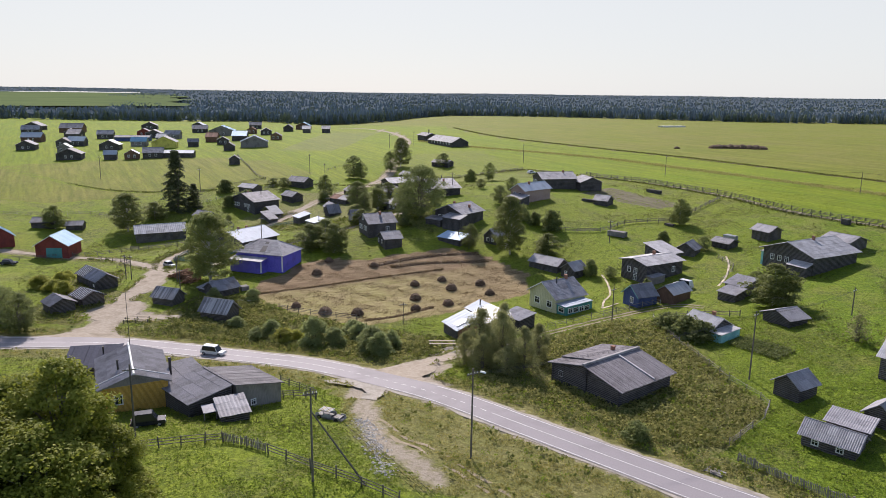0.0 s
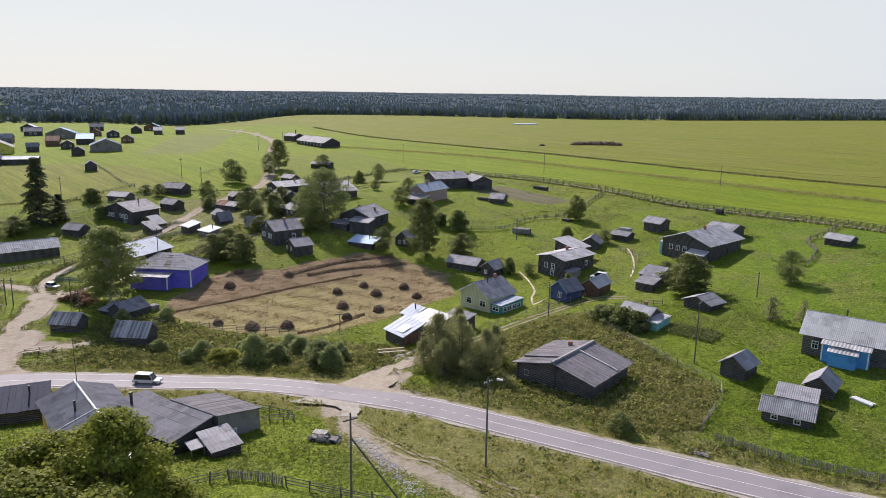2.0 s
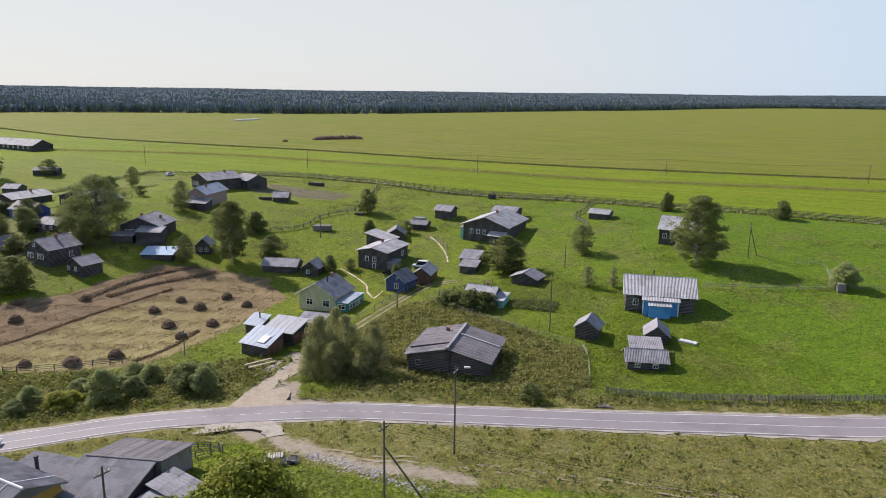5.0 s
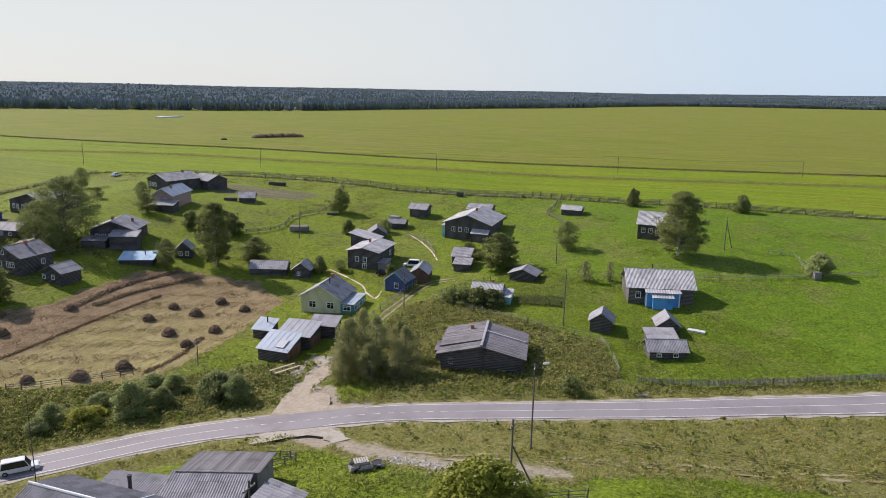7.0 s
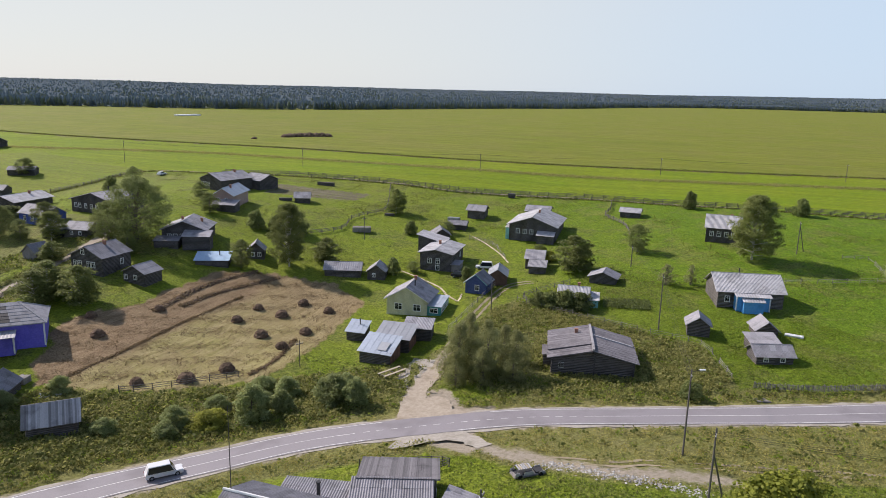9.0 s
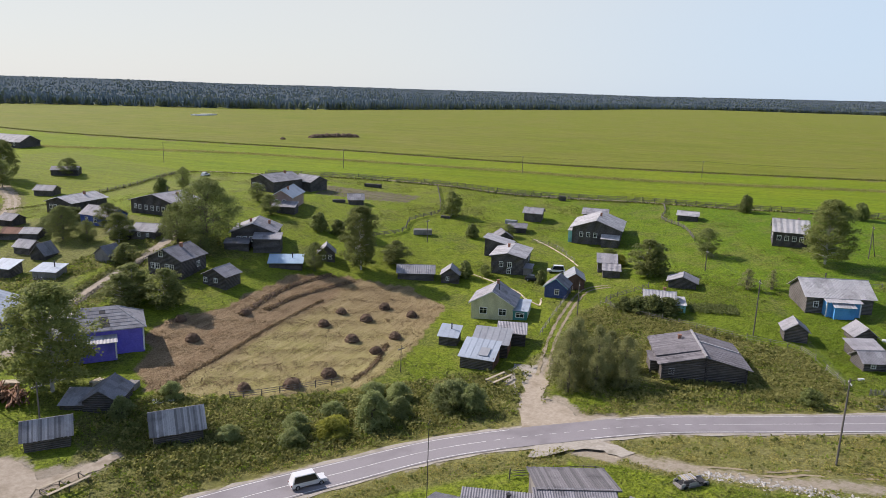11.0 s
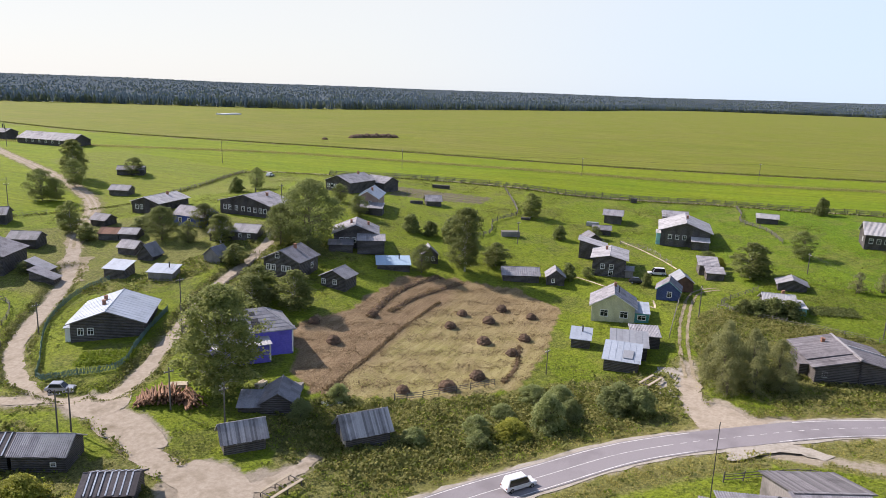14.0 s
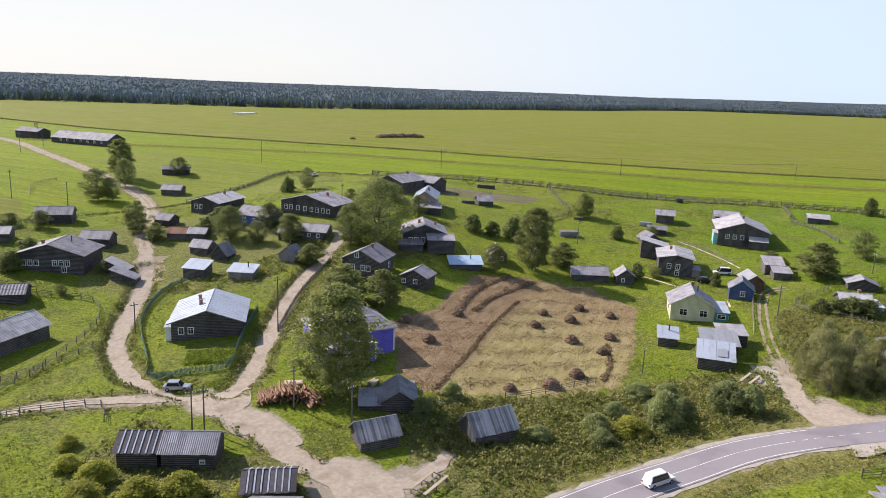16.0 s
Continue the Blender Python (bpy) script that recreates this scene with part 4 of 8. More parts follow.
    for cx, cy, ck in chimneys:
        if mode == "g":
            zc = hr - (hr - hw) * abs(cx) / (w / 2)
        elif mode == "s":
            zc = hr - (hr - hw) * abs(cy) / (d / 2)
        else:
            zc = (hw + hr) / 2
        bm = bmesh.new()
        if ck == "b":
            box(bm, cx - 0.28, cx + 0.28, cy - 0.28, cy + 0.28, zc - 0.3, zc + 0.95)
            box(bm, cx - 0.34, cx + 0.34, cy - 0.34, cy + 0.34, zc + 0.95, zc + 1.07)
            part("chimney", bm, BRICK, o, "brick chimney")
        else:
            top, rad = (2.6, 0.2) if ck == "t" else (1.4, 0.13)
            tube(bm, (cx, cy, zc - 0.3), (cx, cy, zc + top), rad)
            tube(bm, (cx, cy, zc + top), (cx, cy, zc + top + 0.15), rad + 0.07, rad + 0.03)
            part("chimney", bm, IRON, o, "sooty metal chimney pipe")
    return o


def lean_to(owner, x0, x1, y0, y1, h0, h1, wall, roof, kind="slate", low=-0.6, name="annex"):
    """A low annex under its own slope, from height h0 at y0 up to h1 at y1, in its house's own axes."""
    bm = bmesh.new()
    hexa(bm, [(x0, y0, low), (x1, y0, low), (x1, y1, low), (x0, y1, low), (x0, y0, h0), (x1, y0, h0), (x1, y1, h1), (x0, y1, h1)])
    a = part(name, bm, wall, owner, "low annex against the wall")
    dn = Vector((0, y0 - y1, h0 - h1))
    run = dn.length
    dn.normalize()
    slope(a, roof, kind, Vector(((x0 + x1) / 2, y1, h1 + 0.1)), (1, 0, 0), dn, x1 - x0 + 0.5, run + 0.35, random.Random(5), False, "annex_roof")
    return a


def door_on(owner, u, d, mat, w=0.95, h=2.0, z=0.0, label="plank door"):
    bm = bmesh.new()
    n = 5
    for i in range(n):
        box(bm, u - w / 2 + w * i / n, u - w / 2 + w * (i + 1) / n - 0.01, -d / 2 - 0.06, -d / 2 + 0.02, z, z + h)
    box(bm, u - w / 2 - 0.1, u + w / 2 + 0.1, -d / 2 - 0.08, -d / 2 + 0.02, z + h, z + h + 0.1)
    return part("door", bm, mat, owner, label)


def tin_strips(o, w, d, hw, hr, n):
    """Pale tin strips nailed down both slopes of a dark roof."""
    for i in range(n):
        u = -w / 2 + w * (i + 0.5) / n
        for sg in (-1, 1):
            bm = bmesh.new()
            e = sg * (d / 2 + 0.35)
            ze = hw - (hr - hw) * 0.7 / d
            hexa(bm, [(u - 0.09, 0, hr + 0.16), (u + 0.09, 0, hr + 0.16), (u + 0.09, e, ze + 0.16), (u - 0.09, e, ze + 0.16), (u - 0.09, 0, hr + 0.2), (u + 0.09, 0, hr + 0.2), (u + 0.09, e, ze + 0.2), (u - 0.09, e, ze + 0.2)])
            part("tin_strip", bm, TINW, o, "pale tin strip")
    return o


# ---------------------------------------------------------------- houses by the long lane, west
o = house("log_house", "large dark log house under a low grey slate gable", "house", -70.2, 262.5, -42, 15.0, 10.5, 4.1, 6.5, "g", LOGD, SLATED, wins="f-5.6,1.6 f-4.2,1.6 f-2.8,1.6 f1.2,1.6 f2.6,1.6 f4.0,1.6 f3.2,0.1", chimneys=((-3, -1, "b"), (2.5, 1, "p")), over=0.6)
o = house("log_house", "dark log house under a broad pale metal gable roof", "house", -59.7, 210.8, -34, 12.7, 13.4, 3.3, 5.5, "g", LOGD, TINW, "metal", 0.7, "f-4.6,1.0 f-2.9,1.0", ((-1.6, -1.5, "b"), (-2.2, 2.2, "b")), boards=BOARD)
lean_to(o, -7.4, -6.3, -6.2, -3, 2.2, 2.4, WHITE, TINW, "metal", name="porch")
house("shed", "small grey shed with a pale metal roof", "shed", -48.2, 239, -56, 5.2, 4, 2.3, 3.4, "m", LOG, TINW, "metal", 0.35)
house("shed", "small grey shed with a pale metal roof", "shed", -41.6, 230, -50, 5.6, 4.2, 1.9, 2.7, "m", BOARD, TINW, "metal", 0.4, chimneys=((1, 0.5, "p"),))
o = house("farm_building", "long grey plank outbuilding in two roofs beside the meadow", "farm building", -92.2, 226.6, 26, 15.0, 7.5, 3.0, 5.0, "s", LOG, SLATEL, over=0.5)
house("log_barn", "low dark barn, half under striped tin, half under slate", "barn", -84.3, 168.9, -42, 6.6, 5.2, 2.4, 3.9, "s", LOGD, SLATE, over=0.4, wins="f1.8,0.9", size=(0.5, 0.4))
tin_strips(house("log_barn", "low dark barn under boards and pale tin strips", "barn", -88.9, 173.3, -42, 5.0, 5.2, 2.4, 3.9, "s", LOGD, FELTD, "felt", 0.45), 5.0, 5.2, 2.4, 3.9, 6)
tin_strips(house("shed", "weathered shed under dark boards and pale tin strips by the lane", "shed", -81.2, 155.6, -38, 5.6, 5, 2.0, 3.2, "s", LOG, FELTD, "felt", 0.5), 5.6, 5, 2.0, 3.2, 7)
house("shed", "weathered low shed with a sloping board roof", "shed", -84.6, 149.6, -43, 5.2, 5, 2.1, 3.3, "s", LOG, SLATED, over=0.4)
o = house("plank_shed", "log shed under a striped weathered plank roof", "shed", -63.3, 157.4, -19, 5.6, 4.2, 1.9, 3.6, "s", LOG, PLANKR, "plank", 0.5)
o = house("plank_shed", "log shed under a striped plank roof with a raw board end", "shed", -48.8, 148.9, -19, 6.6, 4.8, 2.1, 4.3, "s", LOG, PLANKR, "plank", 0.55)
bm = bmesh.new()
for i in range(8):
    box(bm, -3.37, -3.305, -2.2 + i * 0.3, -1.92 + i * 0.3, 0.1, 2.0 + 0.2 * i)
part("end_boards", bm, PALE, o, "fresh yellow boards")
o = house("ruined_shed", "sagging ruined log shed with patched slate roofs", "shed", -52.9, 164.0, -40, 5.2, 6.2, 1.9, 3.6, "g", LOGD, SLATED, over=0.4)
lean_to(o, -6.0, -2.6, -2.8, 1.5, 1.2, 2.1, LOGD, SLATE)
o = house("blue_house", "violet-blue painted house with grey hipped slate roof", "house", -46.4, 184.9, -19, 14.0, 9.6, 4.0, 7.0, "h", BLUE, SLATE, over=0.5, wins="l1,1.2 l-1.5,1.2", base=2.1)
lean_to(o, -7.0, 2.4, -7.6, -4.82, 2.7, 3.1, BLUE, SLATEL, name="porch")
for a_, b_ in (((2.68, 0), (7.5, -5.3)), ((2.68, 0), (7.5, 5.3)), ((-2.68, 0), (-7.5, -5.3)), ((-2.68, 0), (-7.5, 5.3))):
    bm = bmesh.new()
    tube(bm, (*a_, 7.04), (*b_, 4.04), 0.09, 0.09, 6)
    part("hip_cap", bm, SLATEL, o, "pale slate cap along the hip")
for k in range(8):
    for j in range(7):
        y_ = -5.2 + j * 0.72
        f_ = (5.3 + y_) / 5.3
        x0, x1 = -7.5 + 4.82 * f_, 7.5 - 4.82 * f_
        a0, a1 = x0 + (x1 - x0) * k / 8, x0 + (x1 - x0) * (k + 1) / 8 - 0.04
        z0, z1 = 4.0 + 3.0 * f_, 4.0 + 3.0 * min(1, f_ + 0.14)
        bm = bmesh.new()
        hexa(bm, [(a0, y_, z0 + 0.02), (a1, y_, z0 + 0.02), (a1, y_ + 0.74, z1 + 0.0), (a0, y_ + 0.74, z1 + 0.0), (a0, y_, z0 + 0.075), (a1, y_, z0 + 0.075), (a1, y_ + 0.74, z1 + 0.035), (a0, y_ + 0.74, z1 + 0.035)])
        # the four near-black sheets paint dark holes where slates are missing
        part("slate_sheet", bm, IRON if (k == 4 and j in (1, 2, 3, 5)) else SLATE, o)
for u, v, h_ in ((7.02, -4.84, 4.0), (2.42, -7.64, 2.7)):
    bm = bmesh.new()
    box(bm, u - 0.24, u + 0.03, v - 0.03, v + 0.24, -0.3, h_)
    part("corner_board", bm, WHITE, o, "white corner board")

# ---------------------------------------------------------------- houses in the middle of the village
house("log_house", "dark log house with grey slate gable and white windows", "house", -19.6, 211.8, -64, 9.2, 8.6, 4.2, 6.4, "g", LOGD, SLATED, over=0.5, wins="f-3.3,1.7 f-2.0,1.7 f0.6,1.7 f1.9,1.7 f-1.0,4.6 r1.5,1.7", chimneys=((0.8, 0.5, "b"),), boards=BOARD)
house("log_cottage", "small dark log cottage with a slate gable", "house", -14.9, 199.8, -66, 6.2, 5.2, 2.7, 4.2, "g", LOGD, SLATE, over=0.4, wins="f0.4,1.1 f-2.4,1.0", size=(0.75, 0.9))
house("shed", "low open shed under a bright bluish metal roof", "shed", 3.6, 202.4, -38, 7.9, 4.6, 1.5, 2.5, "m", LOGD, TINS, "metal", 0.35, chimneys=((1.5, 0.5, "p"),))
house("log_cottage", "tiny dark log cottage among trees", "cabin", 15.4, 202, -36, 4.2, 4.2, 2.4, 4.3, "g", LOGD, SLATE, over=0.4, wins="f-0.7,0.8 f0.9,0.8", size=(0.7, 0.9))
o = house("log_house", "dark log house under broad stepped slate roofs", "house", 5.6, 219.6, -40, 11.0, 10.5, 4.0, 6.2, "g", LOGD, SLATE, over=0.6, wins="f-3.6,1.6 f-2.1,1.6 f-0.4,1.6 f-3.0,0.1", chimneys=((-1.2, -1, "b"), (3.2, 1, "b")))
lean_to(o, 0.6, 7.4, -9.0, -5.3, 3.0, 3.9, LOGD, SLATE)
lean_to(o, -6.6, -0.6, -8.6, -5.3, 1.7, 2.3, LOGD, SLATED, name="porch")
o = house("log_house", "long dark log house with a row of white windows", "house", -1.4, 257.4, -70, 18.0, 10.5, 3.6, 5.9, "g", LOGD, SLATE, over=0.6, wins="f-7.2,1.3 f-5.5,1.3 f-3.0,1.3 f-0.6,1.3 f1.6,1.3 f3.6,1.3 f5.6,1.3 f7.2,1.3", chimneys=((3, 1, "b"), (-2, 2, "p")))
o = house("log_house", "dark log house with pale slate roof by the lane", "house", -16.5, 288, -62, 9.5, 14, 3.5, 5.0, "g", LOGD, SLATEL, over=0.6, wins="f-3.0,1.4 f-1.4,1.4", chimneys=((1, 2, "b"),))
house("blue_cottage", "dark blue cottage behind a tree", "house", -18.2, 261, -66, 10.5, 6.5, 3.0, 5.0, "s", surface("cobalt_paint", (0.05, 0.09, 0.36), (0.08, 0.13, 0.42), (0.035, 0.06, 0.24), rough=0.6, vary=0.06, bump=0.2), SLATE, "slate", 0.4, wins="f-3,1.0 f0,1.0")
house("log_cottage", "low log cottage with pale slate roof", "house", -14.6, 239.2, -52, 6.6, 6.2, 2.2, 3.6, "s", LOG, SLATE, over=0.4, wins="f-1.2,0.8 f1.2,0.8", size=(0.6, 0.8))
house("shed", "dark shed behind the low cottage", "shed", -19.4, 243.6, -52, 5.6, 5, 2.0, 3.2, "s", LOGD, SLATED, over=0.4)
o = house("plank_house", "faded pinkish plank house with white metal roof", "house", 31.2, 244.8, -49, 6.6, 13.0, 4.0, 6.0, "g", PINK, TINW, "metal", 0.6, "f-1.6,1.8 f0.9,1.8", ((0.8, -2, "b"),), boards=WHITE)
lean_to(o, -1.8, 5.2, -10.6, -6.5, 1.6, 2.6, LOGD, SLATE)
o = house("log_house", "wide dark log house at the field edge", "house", 43.4, 270.6, -78, 11.0, 13.6, 3.6, 5.6, "g", LOGD, SLATE, over=0.5, wins="f-4.2,1.3 f-2.6,1.3 f-1.0,1.3", chimneys=((0.8, 3, "b"),))
house("log_barn", "dark log barn behind the house at the field edge", "barn", 55.4, 268.4, -78, 9.0, 8.4, 3.2, 4.9, "s", LOGD, SLATE, over=0.5)
house("shed", "dark log store by the tilled plot", "shed", 56.2, 242.5, -36, 5.0, 5.2, 1.8, 3.3, "s", LOGD, SLATE, over=0.4)
o = house("cattle_barn", "long grey cattle barn with slate roof", "barn", 3.4, 451.5, 27, 11.6, 33, 2.8, 5.6, "g", LOGD, SLATE, over=0.5, wins="l-13,1.2 l-9,1.2 l-5,1.2 l-1,1.2 l3,1.2 l7,1.2 l11,1.2")
o = house("farm_hall", "tall dark hall of the old farm", "barn", -10.5, 487, 27, 8, 14, 3.6, 5.2, "g", LOGD, SLATED, over=0.4, chimneys=((-1, -4, "t"), (1.5, 0, "t")))
house("hut", "low dark hut overgrown by a tree", "hut", 0.2, 351.6, -32, 9.6, 5.2, 2.2, 3.3, "s", LOGD, SLATED, over=0.3)
house("shed", "low log store in the pasture", "shed", -15.6, 320.6, -47, 6.4, 5, 2.0, 3.3, "s", LOG, SLATE, over=0.4)
house("shed", "long shed, half rusty red, half grey", "shed", -35.6, 263.0, -45, 4.6, 5, 1.8, 2.9, "s", LOGD, SLATE, over=0.3)
house("shed", "long shed under a rusty red roof", "shed", -39.2, 266.6, -45, 5.2, 5, 1.8, 2.9, "s", LOG, RUST, "metal", 0.3)
house("shed", "small grey log shed on the slope", "shed", -40.0, 252.2, -60, 4.8, 4.2, 1.9, 3.3, "s", LOG, SLATE, over=0.4)
house("shed", "small steep-roofed log shed", "shed", -38.4, 245, -58, 4.2, 4.2, 1.4, 3.9, "g", LOGD, SLATED, over=0.4)
house("shed", "small log shed by the upper lane", "shed", -36.3, 280.6, -62, 4.8, 4.6, 1.9, 3.2, "s", LOGD, SLATED, over=0.4)
house("shed", "tilted board shed on the bank", "shed", -28.2, 230.6, -66, 4.6, 4.2, 1.8, 3.7, "g", BOARD, SLATED, over=0.4)
house("shed", "dark outbuilding behind the large log house", "shed", -58.2, 271.5, -44, 7.0, 5, 2.4, 3.8, "s", LOGD, SLATED, over=0.4)
house("shed", "cellar shed under a steep pale slope", "shed", -60.6, 252.6, -44, 4.6, 3.8, 0.9, 3.0, "r", LOG, SLATEL, over=0.3)
house("shed", "cellar shed under a steep grey slope", "shed", -61.4, 247.4, -44, 5.4, 3.4, 0.6, 2.6, "r", LOG, SLATE, over=0.3)

# ---------------------------------------------------------------- houses on the east side
house("shed", "low dark log store beside the hayfield", "shed", 28.7, 182.4, -44, 9.0, 5, 1.9, 3.3, "s", LOGD, SLATE, over=0.4)
house("log_cottage", "small dark cabin beside the hayfield", "cabin", 34.2, 175.5, -50, 4.4, 4.8, 2.3, 3.9, "g", LOGD, SLATE, over=0.4, wins="f-0.6,0.8", size=(0.6, 0.8))
o = house("log_house", "two-storey dark log house with stepped pale roof", "house", 53.0, 171.6, -60, 8.4, 12.4, 4.7, 5.6, "g", LOGD, SLATEL, over=0.6, wins="f-1.6,2.0 f0.6,2.0 r3,2.2 f0.5,0.3", chimneys=((-1, 1.5, "b"),))
lean_to(o, 4.2, 6.2, -6.0, -2.0, 2.0, 2.3, BOARD, SLATE, name="porch")
house("log_barn", "rear barn of the two-storey house", "barn", 58.4, 180.6, -60, 7.0, 6.0, 3.6, 5.2, "r", LOGD, SLATEL, over=0.5)
house("shed", "grey log shed with a slate gable", "shed", 67.4, 187, -37, 4.8, 5.4, 2.0, 3.6, "g", LOG, SLATED, over=0.5)
house("shed", "small dark shed among shrubs", "shed", 78.5, 190.5, -55, 5.2, 4.4, 1.7, 2.6, "s", LOGD, SLATED, over=0.4)
house("granary", "square log granary with overhanging pale slate roof", "granary", 91.8, 194.8, -62, 5.4, 5.4, 2.9, 4.1, "s", LOG, SLATE, over=0.6)
o = house("log_house", "big dark log house under a broad pale gable roof", "house", 91.4, 170.0, -62, 13.6, 16.6, 4.8, 7.2, "g", LOGD, SLATEL, over=0.8, wins="f-4.2,2.2 f-2.2,2.2 f-0.2,2.2", chimneys=((0.5, 0, "b"),), boards=BOARD)
lean_to(o, 1.8, 6.6, -10.6, -8.3, 2.4, 3.2, LOGD, SLATEL)
lean_to(o, -8.0, -6.8, -7.5, -3.0, 3.4, 3.6, TURQ, SLATEL, name="porch")
house("log_barn", "grey log barn behind the big house", "barn", 105.6, 180.5, -60, 7.4, 8.0, 3.0, 4.2, "s", LOG, SLATE, over=0.5)
house("shed", "low log store in the pasture", "shed", 125.2, 158.6, -66, 6.2, 4.8, 1.8, 2.8, "s", LOGD, SLATEL, over=0.4)
o = house("yellow_house", "pale yellow cottage with grey slate gable roof", "house", 26.5, 154.0, -58, 9.2, 8.4, 3.7, 6.4, "g", YEL, SLATE, over=0.6, wins="f-1.9,1.2 f2.3,1.2 l0,1.2", chimneys=((0.2, 2.2, "b"), (1.0, -1.2, "p")), size=(1.5, 1.3), boards=WHITE)
lean_to(o, 4.6, 7.6, -4.0, 3.6, 2.5, 2.9, TEAL, TINW, "metal", name="veranda")
for u in (-2.8, -1.2, 0.4, 2.0):
    window(o, "r", u, 1.1, 15.3, 8.4, (1.1, 0.95))
window(o, "f", 6.1, 1.1, 9.2, 8.1, (1.6, 0.9))
o = house("blue_cottage", "small navy-blue cottage with pale roof sheets", "house", 44.2, 149.9, -66, 5.2, 5.0, 2.7, 4.7, "g", NAVY, SLATED, "slate", 0.45, "f0.3,0.9", trim=WHITE, boards=TURQ)
house("shed", "plank shed under a grey metal roof", "shed", 51.8, 150.6, -52, 4.4, 6.4, 2.5, 4.0, "g", BROWN, TIN, "metal", 0.4)
house("shed", "narrow log shed with two stepped pale slate roofs", "shed", 66.6, 151.0, -56, 4.6, 4.4, 2.6, 3.8, "m", LOG, SLATE, over=0.4)
house("shed", "low lean shed below the stepped shed", "shed", 63.4, 147.6, -56, 4.2, 3.6, 1.8, 2.6, "m", LOG, SLATE, over=0.3)
house("shed", "low grey log shed with a shallow gable", "shed", 66.8, 130.2, -66, 6.2, 4.8, 1.7, 2.9, "g", LOGD, SLATE, over=0.5)
o = house("bath_house", "small log bath house with turquoise end", "bath house", 50.8, 127.6, -58, 6.2, 5.8, 2.3, 3.9, "s", LOG, SLATEL, over=0.5, wins="f-0.9,0.8 f0.4,0.8", chimneys=((1.0, 0.4, "b"),), size=(0.6, 0.8))
lean_to(o, 3.12, 5.4, -2.9, 2.4, 1.9, 2.3, TURQ, SLATEL, name="entry")
house("shed", "small log shed with bright tin roof beside the hayfield", "shed", 8.2, 149.9, -60, 3.7, 3.4, 1.9, 3.1, "m", LOG, TINW, "metal", 0.35, chimneys=((0.2, 0.6, "p"),))
o = house("garage_shed", "open-fronted log garage with grey metal roof", "shed", 10.1, 140.3, -58, 6.6, 5.6, 2.9, 4.0, "m", LOGD, TIN, "metal", 0.4)
for v in (-1.3, 1.3):
    bm = bmesh.new()
    for k in range(7):
        box(bm, 3.3, 3.37, v - 1.15 + k * 0.33, v - 1.15 + k * 0.33 + 0.31, 0.0, 2.3)
    part("garage_door", bm, RUST, o, "reddish brown plank garage door")
o = house("garage_shed", "log store with bright patched tin roof", "shed", 4.3, 138.2, -64, 6.2, 4.9, 2.2, 3.9, "m", LOG, TINW, "metal", 0.4)
bm = bmesh.new()
for k in range(12):
    box(bm, 3.1, 3.16, -2.3 + k * 0.38, -2.3 + k * 0.38 + 0.36, 0.0, 2.5)
part("plank_front", bm, RUST, o, "reddish brown plank wall")
bm = bmesh.new()
hexa(bm, [(0.2, -1.9, 2.62), (2.0, -1.9, 2.62), (2.0, 0.3, 3.38), (0.2, 0.3, 3.38), (0.2, -1.9, 2.68), (2.0, -1.9, 2.68), (2.0, 0.3, 3.44), (0.2, 0.3, 3.44)])
part("roof_patch", bm, TIN, o, "darker metal patch on the roof")
house("shed", "dark shed under a flat grey roof behind the garage", "shed", 16.2, 140.4, -52, 5.4, 4.4, 2.7, 3.4, "m", LOGD, SLATE, over=0.3)
o = house("old_log_barn", "huge derelict log barn under patched grey board roofs", "barn", 27.9, 107.6, -53, 13.9, 12.1, 3.1, 4.75, "g", LOG, FELT, "plank", 0.8, "f-5.3,1.2", ((-2.6, 3.4, "b"),), size=(0.7, 0.8), base=1.75)
slope(o, FELT, "plank", (0, 1.6, 5.06), (0, 1, 0), Vector((-6.95, 0, -1.6)).normalized(), 10.4, 7.9, random.Random(8), True, "upper_roof")
bm = bmesh.new()
box(bm, -0.2, 0.2, -6.85, 6.85, 4.85, 5.2)
part("ridge_log", bm, PLANKR, o, "weathered ridge log")
bm = bmesh.new()
hexa(bm, [(0.1, 1.2, 4.8), (7.4, 1.2, 3.05), (7.4, 1.5, 3.05), (0.1, 1.5, 4.8), (0.1, 1.2, 5.06), (7.4, 1.2, 3.32), (7.4, 1.5, 3.32), (0.1, 1.5, 5.06)])
part("roof_beam", bm, PLANKR, o, "weathered timber lying down the slope")
for u in (-6.9, 0.3, 6.9):
    for k in range(10 if abs(u) > 1 else 14):
        bm = bmesh.new()
        tube(bm, (u, -6.45, 0.05 + k * 0.32), (u, -6.0, 0.05 + k * 0.32), 0.15, 0.15, 8)
        part("log_end", bm, LOGD, o, "round log end at the corner")
for k in range(10):
    bm = bmesh.new()
    tube(bm, (-6.95, -6.08, 0.05 + k * 0.32), (6.95, -6.08, 0.05 + k * 0.32), 0.14, 0.13, 8)
    part("wall_log", bm, LOG, o, "weathered round wall log")
    bm = bmesh.new()
    tube(bm, (6.98, -6.0, 0.05 + k * 0.32), (6.98, 6.0, 0.05 + k * 0.32), 0.14, 0.13, 8)
    part("wall_log", bm, LOG, o, "weathered round wall log")
# near-black slabs on the wall paint the shade inside its low openings
for u, w, z0, z1 in ((2.2, 2.6, -0.4, 0.7), (5.2, 1.6, -0.4, 0.5), (-3.2, 1.2, -0.3, 0.5)):
    bm = bmesh.new()
    box(bm, u - w / 2, u + w / 2, -6.26, -6.2, z0, z1)
    part("hatch", bm, IRON, o, "dark slab standing for a shaded opening under the wall")
lean_to(o, -8.4, -7.0, -3.0, 1.0, 2.2, 2.4, LOG, FELT, "felt", name="annex")
